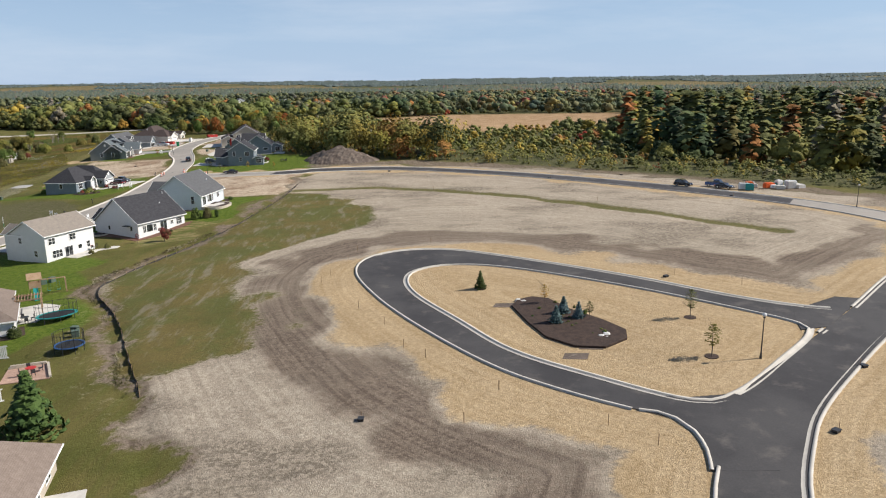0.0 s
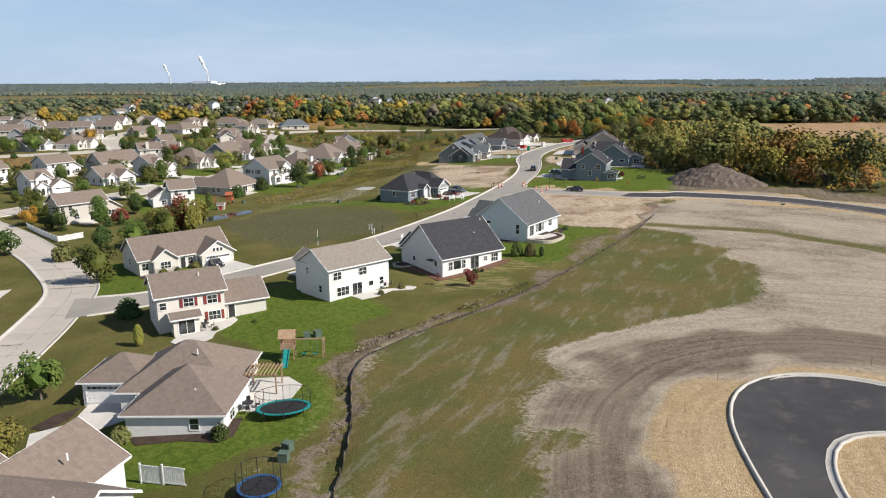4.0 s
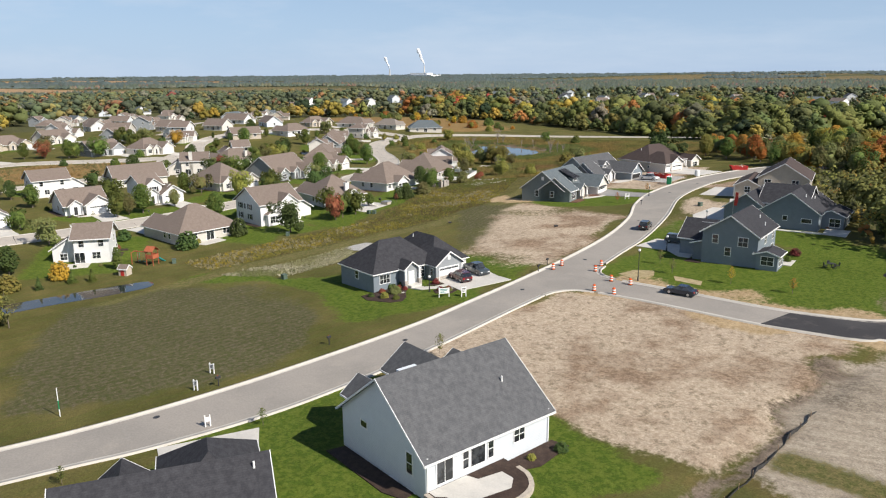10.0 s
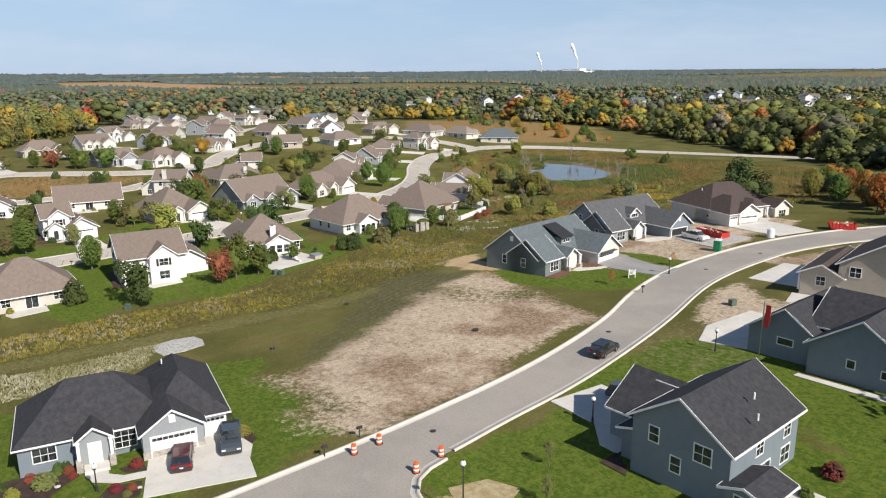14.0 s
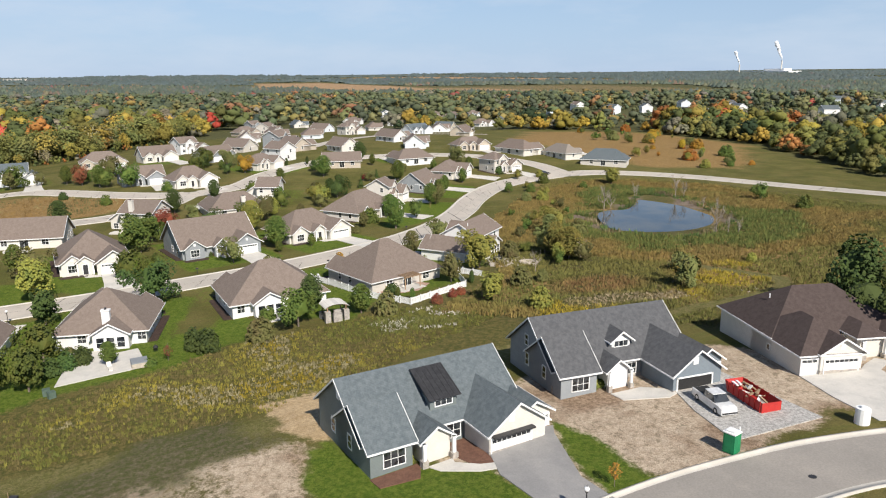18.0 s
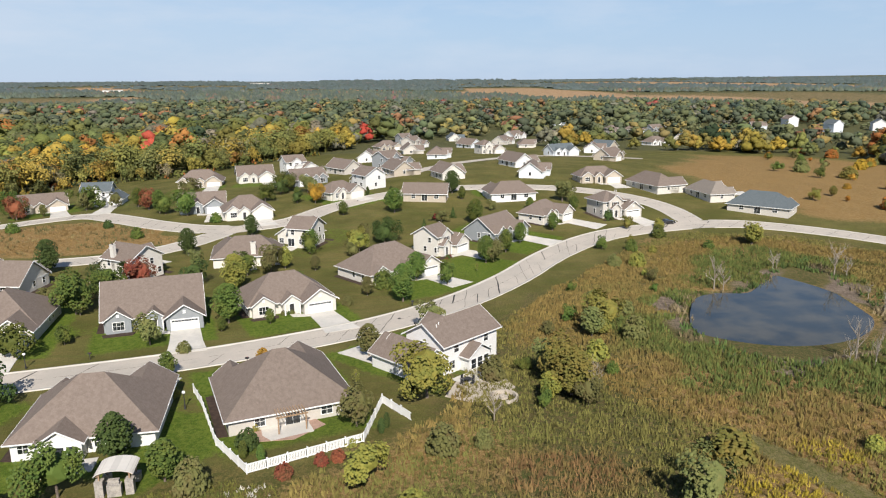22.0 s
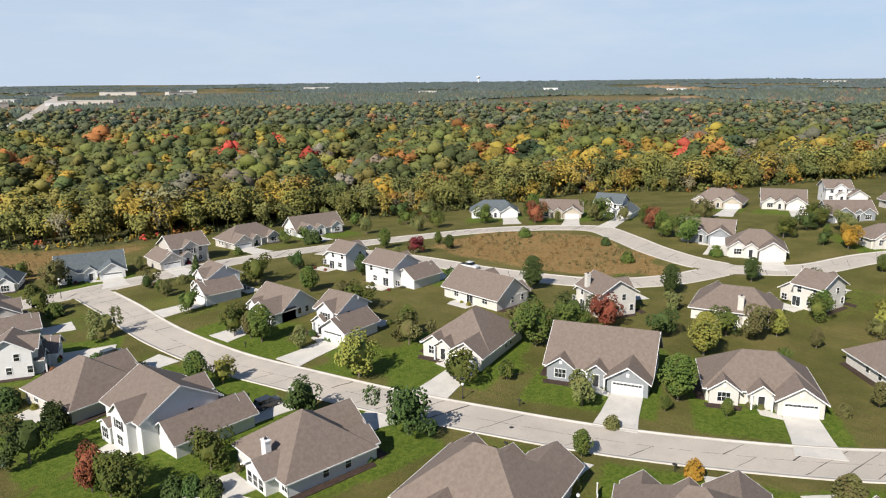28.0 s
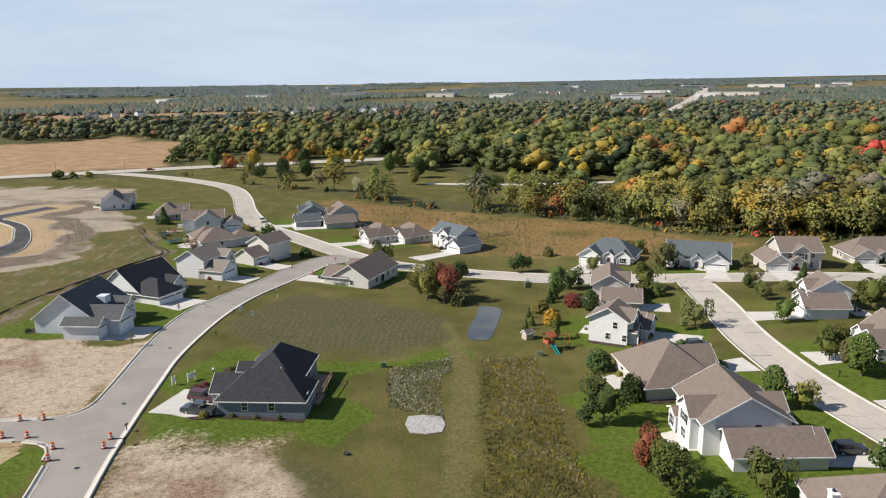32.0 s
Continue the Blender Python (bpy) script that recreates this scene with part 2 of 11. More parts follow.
m, nt, b = nodes_of("window_glass", 0.08, 0.0, 0.8)
col = blend(nt, ramp(nt, grain(nt, 0.9, 3), 0.4, 0.6), (0.012, 0.015, 0.018), (0.05, 0.055, 0.06))
nt.links.new(col, b.inputs["Base Color"])
MAT["glass"] = m
m, nt, b = nodes_of("pond_water", 0.06, 0.0, 0.5)
col = blend(nt, ramp(nt, grain(nt, 0.12, 4), 0.35, 0.65), (0.022, 0.030, 0.034), (0.075, 0.070, 0.052))
nt.links.new(col, b.inputs["Base Color"])
relief(nt, b, grain(nt, 1.2, 3), 0.06, 0.05)
MAT["water"] = m


def lift_normal(nt, b, share):
    """Leaf sprays catch light from above more than their flat faces would: lean their normals upwards."""
    g = nt.nodes.new("ShaderNodeNewGeometry")
    v, n = nt.nodes.new("ShaderNodeVectorMath"), nt.nodes.new("ShaderNodeVectorMath")
    v.operation, n.operation = "MULTIPLY_ADD", "NORMALIZE"
    v.inputs[1].default_value, v.inputs[2].default_value = (1 - share,) * 3, (0, 0, share)
    nt.links.new(g.outputs["Normal"], v.inputs[0])
    nt.links.new(v.outputs[0], n.inputs[0])
    nt.links.new(n.outputs[0], b.inputs["Normal"])


def leaf_material(name, tones, trans=0.25):
    """Foliage whose clumps vary from one to the next between the given tones."""
    m, nt, b = nodes_of(name, 0.75, 0.0, 0.2)
    g = nt.nodes.new("ShaderNodeNewGeometry")
    info = nt.nodes.new("ShaderNodeObjectInfo")
    col = blend(nt, g.outputs["Random Per Island"], tones[0], tones[1])
    col = blend(nt, ramp(nt, grain(nt, 0.5, 3), 0.45, 0.7), col, tones[2])
    hsv = nt.nodes.new("ShaderNodeHueSaturation")
    nt.links.new(math_of(nt, "ADD", math_of(nt, "MULTIPLY", info.outputs["Random"], 0.05), 0.475), hsv.inputs["Hue"])
    nt.links.new(math_of(nt, "ADD", math_of(nt, "MULTIPLY", info.outputs["Random"], 0.5), 0.75), hsv.inputs["Value"])
    nt.links.new(col, hsv.inputs["Color"])
    nt.links.new(hsv.outputs[0], b.inputs["Base Color"])
    lift_normal(nt, b, 0.18)
    return m


MAT["leaf_green"] = leaf_material("green_leaves", ((0.044, 0.072, 0.015), (0.100, 0.132, 0.026), (0.112, 0.130, 0.026)))
MAT["leaf_dark"] = leaf_material("dark_green_leaves", ((0.028, 0.050, 0.014), (0.066, 0.098, 0.024), (0.056, 0.082, 0.020)))
MAT["leaf_yellow"] = leaf_material("yellow_green_leaves", ((0.160, 0.162, 0.034), (0.240, 0.212, 0.044), (0.142, 0.156, 0.034)))
MAT["leaf_gold"] = leaf_material("golden_leaves", ((0.322, 0.205, 0.022), (0.430, 0.274, 0.030), (0.254, 0.195, 0.030)))
MAT["leaf_orange"] = leaf_material("orange_leaves", ((0.322, 0.112, 0.022), (0.390, 0.166, 0.030), (0.195, 0.127, 0.030)))
MAT["leaf_red"] = leaf_material("dark_red_leaves", ((0.140, 0.030, 0.024), (0.225, 0.056, 0.034), (0.095, 0.058, 0.028)))
MAT["leaf_olive"] = leaf_material("olive_leaves", ((0.098, 0.106, 0.034), (0.150, 0.152, 0.048), (0.132, 0.114, 0.042)))
MAT["leaf_blue"] = leaf_material("blue_green_needles", ((0.061, 0.104, 0.104), (0.104, 0.152, 0.152), (0.049, 0.085, 0.079)))
MAT["leaf_flower"] = leaf_material("pale_flower_heads", ((0.30, 0.28, 0.22), (0.45, 0.42, 0.36), (0.12, 0.11, 0.04)))
MAT["twig"] = surface("grey_twigs", (0.24, 0.20, 0.16), (0.33, 0.29, 0.24), 1.5, 12)

for key, name, dim, share in (("woods", "woodland_leaves", 0.34, 0.30), ("weeds", "weed_blades", 0.22, 0.72)):
    m, nt, b = nodes_of(name, 0.8, 0.0, 0.15)
    att = nt.nodes.new("ShaderNodeAttribute")
    att.attribute_name = "tone"
    g = nt.nodes.new("ShaderNodeNewGeometry")
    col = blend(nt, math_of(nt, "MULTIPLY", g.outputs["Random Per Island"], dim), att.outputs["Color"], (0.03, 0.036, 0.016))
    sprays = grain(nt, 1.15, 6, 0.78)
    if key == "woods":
        # hollows of the spray bump darkened in the colour, as shade between leaves
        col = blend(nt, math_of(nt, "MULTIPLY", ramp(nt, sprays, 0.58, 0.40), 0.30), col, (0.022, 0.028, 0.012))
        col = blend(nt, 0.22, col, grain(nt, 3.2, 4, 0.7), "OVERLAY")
        n = nt.nodes.new("ShaderNodeBump")
        n.inputs["Strength"].default_value, n.inputs["Distance"].default_value = 0.6, 0.5
        nt.links.new(sprays, n.inputs["Height"])
        nt.links.new(n.outputs[0], b.inputs["Normal"])
    else:
        col = blend(nt, 0.22, col, grain(nt, 0.6, 4), "OVERLAY")
        lift_normal(nt, b, share)
    nt.links.new(col, b.inputs["Base Color"])
    MAT[key] = m
MAT["greyconcrete"] = surface("darker_fresh_concrete", (0.30, 0.29, 0.28), (0.25, 0.245, 0.24), 0.3, 6, (0.36, 0.34, 0.32), 0.2, rough=0.8)

# ---- the lie of the land ----
CENTRE = (-120.0, 220.0)
RELIEF = [
    [-1.48, -3.20, -0.26, 3.08, 3.90],
    [-1.91, -2.49, 2.46, 1.66, 2.46],
    [-1.48, 0.89, 4.39, -4.12, -2.41],
    [-2.30, -0.96, 0.95, -1.45, 4.52],
    [-0.86, -0.53, -0.45, 1.33, 6.93],
    [0.97, 2.88, 1.31, -0.11, 1.72],
    [0.01, 1.28, 0.89, -0.10, 0.04],
]
RELIEF_X = [-453.6, -356.4, -259.2, -162.0, -64.8, 32.4, 129.6]
RELIEF_Y = [43.2, 140.4, 237.6, 334.8, 432.0]
RELIEF_S = 97.20
DIP = [
    [-0.01, -0.13, -0.42, -0.62, -0.83, -0.91, -0.95, -0.87],
    [0.04, 0.15, -0.04, -0.26, -0.05, 0.21, 0.35, -0.05],
    [-0.12, 0.09, -0.19, -0.59, -0.07, -0.00, -0.34, -0.55],
    [-0.62, -0.83, -1.17, -1.31, -0.30, 0.28, 0.05, -0.31],
    [0.15, 0.10, 0.42, 0.44, 0.16, -0.08, 0.05, -0.00],
]
DIP_X = [-300.0, -255.0, -210.0, -165.0, -120.0]
DIP_Y = [110.0, 155.0, 200.0, 245.0, 290.0, 335.0, 380.0, 425.0]
DIP_S = 42.0



def gz(x, y):
    """Height of the ground; works on numbers and on arrays."""
    x, y = np.asarray(x, float), np.asarray(y, float)
    z = np.zeros(np.broadcast(x, y).shape)
    for i, cx in enumerate(RELIEF_X):
        for j, cy in enumerate(RELIEF_Y):
            z = z + RELIEF[i][j] * np.exp(-((x - cx) ** 2 + (y - cy) ** 2) / (2 * RELIEF_S**2))
    for i, cx in enumerate(DIP_X):
        for j, cy in enumerate(DIP_Y):
            z = z + DIP[i][j] * np.exp(-((x - cx) ** 2 + (y - cy) ** 2) / (2 * DIP_S**2))
    far = np.clip((np.hypot(x - CENTRE[0], y - CENTRE[1]) - 1300) / 3500, 0, 1.3)
    z = z + 36 * far**1.35
    d = np.hypot((x + 245) / 1.2, y - 419.3)
    z = z - 1.0 * np.exp(-((x + 66.5) ** 2 + (y - 163) ** 2) / 130)
    return z - 0.9 * np.exp(-(d / 22) ** 4)


def fuzz(x, y, size, seed=0):
    """Smooth value noise from 0 to 1 on arrays."""
    u, v = np.asarray(x) / size + seed * 17.3, np.asarray(y) / size - seed * 9.1
    i, j = np.floor(u), np.floor(v)
    f, g = u - i, v - j
    f, g = f * f * (3 - 2 * f), g * g * (3 - 2 * g)

    def h(a, b):
        return np.modf(np.abs(np.sin(a * 12.9898 + b * 78.233 + seed) * 43758.5453))[0]

    return (h(i, j) * (1 - f) + h(i + 1, j) * f) * (1 - g) + (h(i, j + 1) * (1 - f) + h(i + 1, j + 1) * f) * g


def inside(x, y, pts):
    """Signed distance to a polygon's outline, positive within."""
    best, odd = np.full(x.shape, 1e9), np.zeros(x.shape, bool)
    for (ax, ay), (bx, by) in zip(pts, pts[1:] + pts[:1]):
        dx, dy = bx - ax, by - ay
        s = np.clip(((x - ax) * dx + (y - ay) * dy) / (dx * dx + dy * dy + 1e-9), 0, 1)
        best = np.minimum(best, np.hypot(x - ax - s * dx, y - ay - s * dy))
        with np.errstate(divide="ignore", invalid="ignore"):
            cut = ((ay > y) != (by > y)) & (x < dx * (y - ay) / (dy if dy else 1e-9) + ax)
        odd ^= cut
    return np.where(odd, best, -best)


def along(x, y, pts):
    """Distance to a polyline."""
    best = np.full(x.shape, 1e9)
    for (ax, ay), (bx, by) in zip(pts, pts[1:]):
        dx, dy = bx - ax, by - ay
        s = np.clip(((x - ax) * dx + (y - ay) * dy) / (dx * dx + dy * dy + 1e-9), 0, 1)
        best = np.minimum(best, np.hypot(x - ax - s * dx, y - ay - s * dy))
    return best


def smooth(pts, step=2.5, closed=False):
    """A Catmull-Rom curve through pts, with a point about every step metres."""
    p = [Vector(q) for q in pts]
    n, out = len(p), []
    for k in range(n if closed else n - 1):
        a, b = p[k], p[(k + 1) % n]
        pa = p[k - 1] if (k or closed) else a * 2 - b
        pb = p[(k + 2) % n] if (closed or k + 2 < n) else b * 2 - a
        m = max(1, int((b - a).length / step))
        for i in range(m):
            t = i / m
            out.append(0.5 * (2 * a + (b - pa) * t + (2 * pa - 5 * a + 4 * b - pb) * t * t + (3 * a - pa - 3 * b + pb) * t**3))
    return out if closed else out + [p[-1]]


def mesh_np(name, verts, faces, material=None, kind="", smooth_faces=False):
    """A mesh object out of arrays."""
    me = bpy.data.meshes.new(name)
    verts, faces = np.ascontiguousarray(verts, dtype=np.float32), np.ascontiguousarray(faces, dtype=np.int32)
    me.vertices.add(len(verts))
    me.vertices.foreach_set("co", verts.ravel())
    me.loops.add(faces.size)
    me.loops.foreach_set("vertex_index", faces.ravel())
    me.polygons.add(len(faces))
    me.polygons.foreach_set("loop_start", np.arange(0, faces.size, faces.shape[1], dtype=np.int32))
    me.update(calc_edges=True)
    if smooth_faces:
        me.polygons.foreach_set("use_smooth", np.ones(len(faces), bool))
    if material:
        me.materials.append(material)
    ob = new(name, me)
    return tagged(ob, kind=kind) if kind else ob


# ---- streets: left and right edges in plan ----
A_WEST = [(-127, 130), (-117.5, 136.5), (-113.5, 146), (-108.6, 159), (-102.8, 174.8), (-99.6, 189.7), (-98.1, 205), (-97.6, 220), (-98.4, 232), (-99.4, 245),
          (-101.2, 262.4), (-104.4, 280.9), (-109.6, 298), (-115.6, 311), (-119.3, 322), (-120.9, 332), (-121.2, 341), (-120.6, 351), (-117.5, 364), (-111, 378), (-101, 390)]
A_EAST = [(-118, 121.5), (-110.5, 130.5), (-105.3, 143), (-100.6, 158), (-95.8, 170.9), (-92.7, 178.6), (-89.8, 190), (-88.9, 201), (-89.2, 215), (-90.5, 232), (-91.3, 245),
          (-92.6, 258), (-94.7, 269.3), (-96.5, 280), (-99.4, 291.4), (-103.6, 305), (-109.2, 320), (-111.5, 330), (-112.3, 340), (-112, 350), (-108.5, 362), (-102, 373), (-93, 383)]
B_NORTH = [(-95, 255.2), (-86.7, 254.0), (-78.4, 254.2), (-61, 254.4), (-50, 257), (-45, 259.3), (-17.4, 257.7), (11.4, 243.3), (36.2, 224.4), (62.3, 198), (81.8, 174.6), (92.8, 155.1), (98, 130), (96, 110)]
B_SOUTH = [(-95, 246.8), (-86.4, 246.4), (-76, 247), (-59.2, 247.2), (-48.9, 249), (-44.2, 251.2), (-17.1, 250.0), (10.0, 235.6), (34.0, 215.9), (58.6, 189.6), (77, 167.3), (86, 149), (90, 130), (86, 118)]
LOOP_OUT = [(22, 62.5), (17.3, 66.2), (8.2, 73.3), (0.6, 81.5), (-8.1, 96), (-14.4, 109.4), (-18.6, 122.7), (-17.6, 131.5), (-11.8, 136.0), (-2.6, 134.9), (8.2, 127.2), (24.4, 113.1), (36.9, 100.6), (45, 95), (50, 94)]
ISLAND = [(25.1, 71.4), (19.9, 70), (11.8, 76.5), (3.5, 85.1), (-2.4, 96.4), (-8.2, 108.3), (-10, 116.5), (-8.4, 122), (-2.4, 124.3), (7.0, 120.8), (22.6, 108.3), (35.0, 95.9), (40.4, 89.4), (39.4, 85.5), (33.4, 79.2)]
X_LEFT = [(10, 36), (13, 44), (15.9, 53.4), (19.6, 61), (25.3, 71), (33.6, 78.9), (41, 86), (50, 94.5), (64.3, 109), (80, 122), (96, 134)]
X_RIGHT = [(17, 33), (19.4, 42), (22.8, 52.8), (27.3, 61.1), (31.5, 67.1), (39.4, 75.5), (50, 85.9), (66, 100), (83, 113.5), (100, 126)]
STREETS = {
    "E": ([(64, -114), (28, -93), (-3, -73), (-33, -48), (-49, -28), (-60, 0), (-70.5, 38), (-83, 70), (-97, 89), (-110, 107), (-121, 121), (-134, 134.5), (-155, 145.5), (-168, 150.8), (-186, 157),
           (-205, 161.5), (-230, 166), (-262, 171), (-295, 182), (-322, 195), (-342, 209.5), (-355.5, 234.5), (-347.0, 251.0), (-336.6, 265.4), (-329.0, 281.0), (-327.1, 294.6)], 8.8),
    "D": ([(-217.4, 164.5), (-214.5, 189.1), (-211.3, 211.7), (-210.8, 236.2), (-213.2, 255.4), (-216.4, 275.0), (-220.9, 293.2), (-226.1, 309.9), (-233.8, 326.3), (-243.5, 341.6), (-258.1, 356.9), (-276.2, 370.3),
           (-296.2, 382.8), (-312.8, 397.5), (-321.7, 413.0), (-327.5, 437.9), (-322.7, 457.0), (-304.9, 479.2), (-273.9, 498.2), (-233.2, 517.5), (-150.0, 540.0)], 8.6),
    "C": ([(-326.7, 434.0), (-347.4, 431.9), (-363.4, 424.1), (-377.7, 406.5), (-383.4, 378.1), (-377.7, 345.8), (-357.1, 321.5), (-336.6, 308.2), (-327.1, 292.5)], 8.0),
    "G": ([(-281.7, 182.0), (-288.1, 200.0), (-289.8, 220.9), (-290.1, 236.8), (-293.2, 255.7), (-299.0, 271.5), (-311.4, 283.6), (-327.1, 291.4)], 7.6),
    "F": ([(-403.3, 325.1), (-423.3, 345.1), (-459.3, 369.9), (-495.3, 415.0), (-484.1, 465.1)], 7.0),
}


def edges_of(centre, width):
    c = smooth(centre, 6)
    left, right = [], []
    for k, p in enumerate(c):
        d = (c[min(k + 1, len(c) - 1)] - c[max(k - 1, 0)]).normalized()
        n = Vector((-d.y, d.x)) * width / 2
        left.append(p + n)
        right.append(p - n)
    return [tuple(v) for v in left], [tuple(v) for v in right]


def resample(pts, n):
    p = np.array([tuple(v) for v in smooth(pts, 1.5)])
    s = np.r_[0, np.cumsum(np.hypot(*np.diff(p, axis=0).T))]
    t = np.linspace(0, s[-1], n)
    return np.stack([np.interp(t, s, p[:, 0]), np.interp(t, s, p[:, 1])], 1)


BANDS = {"road_a": (A_WEST, A_EAST), "road_b": (B_NORTH, B_SOUTH), "road_loop": (LOOP_OUT, [ISLAND[k] for k in range(1, 13)]), "road_exit": (X_LEFT, X_RIGHT)}
for key, (centre, width) in STREETS.items():
    BANDS["road_" + key.lower()] = edges_of(centre, width)


def spine(key):
    a, b = BANDS[key]
    return [tuple(v) for v in (resample(a, 60) + resample(b, 60)) / 2]


SPINES = {k: spine(k) for k in BANDS}

# ---- ground cover, as soft masks on one sheet ----
def ticks(lo, hi, step, reach=4950.0, rings=34):
    core = np.arange(lo, hi + step / 2, step)
    grow = np.cumsum(np.geomspace(step * 1.3, 620, rings))
    left, right = core[0] - grow[::-1] * (reach + core[0]) / grow[-1], core[-1] + grow * (reach - core[-1]) / grow[-1]
    return np.r_[left, core, right]


gx, gy = ticks(-352.0, 104.0, 1.5), ticks(28.0, 456.0, 1.5)
X, Y = np.meshgrid(gx, gy, indexing="ij")
wx, wy = X + (fuzz(X, Y, 7, 1) - 0.5) * 7 + (fuzz(X, Y, 2.6, 5) - 0.5) * 2, Y + (fuzz(X, Y, 7, 2) - 0.5) * 7 + (fuzz(X, Y, 2.6, 6) - 0.5) * 2


def region(pts, soft=2.0, wild=True):
    d = inside(wx if wild else X, wy if wild else Y, pts)
    return np.clip(d / soft + 0.5, 0, 1)


DITCH = [(-30, 60), (-40, 79.5), (-47, 93), (-54, 107), (-63.5, 121), (-63, 130), (-57.5, 148), (-53, 168), (-50, 188), (-48.5, 205), (-48.5, 226), (-47, 240)]
SITE = DITCH + [(-47, 262), (-30, 266), (20, 252), (60, 222), (95, 180), (130, 170), (200, 60), (100, -40), (0, -30), (-15, 40)]
COVER = [(-62, 123), (-40, 82), (-27, 92), (-28, 102), (-38, 119), (-41, 129), (-38, 137), (-27, 154), (-19, 172), (-26, 190), (-36, 203), (-46, 214), (-50, 212), (-53, 190), (-54, 168), (-58, 145)]
PRAIRIE = [(-153.8, 217.3), (-166.6, 217.6), (-166.2, 246.0), (-165.8, 268.0), (-180.0, 297.3), (-187.5, 328.0), (-176.5, 343.6), (-163.2, 321.6), (-152.5, 299.1), (-149.6, 274.2), (-151.9, 248.0)]
PRAIRIE_S = [(-148.6, 191.1), (-161.2, 188.4), (-166.1, 220.0), (-153.7, 221.9)]
FIELD_S = [(-113, 171), (-125, 173), (-140, 183), (-150, 193), (-148, 206), (-138, 215), (-124, 215), (-108, 211), (-102.5, 200), (-106, 185)]
LOT_H = [(-90, 212), (-91, 244), (-81, 246), (-50, 246), (-48, 232), (-51, 209), (-66, 208.5)]
LOT_N = [(-122, 254), (-127, 270), (-146.3, 289.4), (-138.0, 303.0), (-122, 300), (-112, 300), (-106, 280), (-102.6, 262), (-101, 252)]
LOT_G = [(-137, 316), (-149.0, 330.0), (-152.0, 352.0), (-142.0, 372.0), (-128, 374), (-122, 360), (-122, 332), (-119, 318), (-128, 316)]
POND = [tuple(p) for p in smooth([(-251.6, 404.4), (-231.0, 401.8), (-222.1, 407.9), (-225.9, 424.3), (-241.3, 436.9), (-278.1, 441.1), (-261.4, 420.9), (-258.2, 408.2)], 4, True)]
MARSH = [(-180.5, 330.1), (-201.1, 350.2), (-237.6, 360.1), (-268.0, 378.7), (-308.2, 409.4), (-319.3, 429.3), (-312.1, 455.5), (-284.8, 477.7), (-223.7, 491.8), (-150.0, 470.0), (-135, 400), (-150.0, 370.0)]
LUSH = [
    [(-75, 207), (-91, 207), (-93, 196), (-95, 182), (-88, 172), (-78, 168), (-58, 172), (-53, 185), (-53, 204), (-62, 208)],
    [(-92, 257), (-70, 256), (-50, 258), (-40, 264), (-42, 285), (-60, 300), (-72, 286), (-84, 290), (-99, 290), (-95, 272)],
    [(-100, 234), (-101, 247), (-104, 254), (-130, 254), (-134, 240), (-128, 220), (-106, 215)],
    [(-141.5, 303.4), (-134.4, 301.8), (-130, 303), (-127, 305), (-120, 309), (-117, 315), (-119, 322), (-131, 319.5), (-134, 309), (-141.0, 305.6)],
    [(-139.0, 302.4), (-134, 307), (-131, 312), (-131, 319.5), (-119, 322), (-117, 315), (-119.5, 309.5), (-128, 305)],
    [(-137, 329.2), (-134, 328.4), (-125, 326.6), (-119.8, 327.5), (-120.4, 332.6), (-130, 332)],
    [(-206.7, 230.7), (-209.5, 255.4), (-197.9, 269.6), (-187.2, 255.1), (-168.2, 255.7), (-167.3, 236.3), (-190.9, 230.3)],
    [(-218.7, 255.5), (-222.5, 277.1), (-237.9, 285.5), (-254.0, 276.7), (-247.9, 259.7), (-229.2, 255.7)],
    [(-189.2, 280.6), (-170.4, 273.4), (-174.1, 293.5), (-183.0, 302.2), (-196.9, 303.0)],
    [(-114, 223), (-136, 219.5), (-150, 210.5), (-152, 216), (-138, 226), (-124, 232)],
    [(-65, 122), (-74, 119), (-81, 104), (-74, 88), (-62, 90), (-57, 104)],
    [(-110, 128), (-134, 132), (-143.1, 149.5), (-128, 165), (-112, 152)],
    [(-65, 124), (-71, 140), (-80, 148), (-98, 150), (-93, 134), (-84, 124), (-74, 119)],
    [(-255.5, 345.5), (-267.3, 366.2), (-289.8, 378.7), (-297.7, 363.9), (-277.8, 347.4)],
    [(-205.9, 315.4), (-196.7, 327.9), (-182.7, 319.8), (-190.7, 305.2)],
    [(-97, 288), (-101.5, 301), (-90, 305), (-68, 302), (-58, 292), (-84, 287)],
    [(-172.5, 255.5), (-191.5, 266.3), (-181.3, 297.0), (-173.9, 294.2), (-162.0, 280.5), (-159.6, 265.6)],
    [(-176.5, 258.7), (-192.7, 263.0), (-207.4, 256.4), (-211.2, 271.8), (-194.7, 274.0), (-185.1, 270.8)],
    [(-213.7, 219.2), (-233.0, 210.6), (-232.4, 231.5), (-222.7, 246.7), (-216.5, 245.5)],
    [(-216.7, 251.1), (-229.0, 251.2), (-233.3, 263.1), (-220.9, 267.5)],
    [(-201.5, 240.3), (-205.7, 241.5), (-209.4, 256.5), (-204.0, 254.0)],
    [(-220.7, 271.7), (-235.1, 271.6), (-223.4, 281.4)],
    [(-171.6, 236.1), (-179.2, 237.0), (-185.6, 241.3), (-180.3, 250.3), (-168.5, 246.2)],
]
near_site = region(SITE, 2.5)
in_cover = region(COVER, 3.0)
lush = np.zeros(X.shape)
for pts in LUSH:
    lush = np.maximum(lush, region(pts, 3.0))
lush *= 0.7 + 0.7 * fuzz(X, Y, 9, 8)
cover = region(COVER, 3.0)
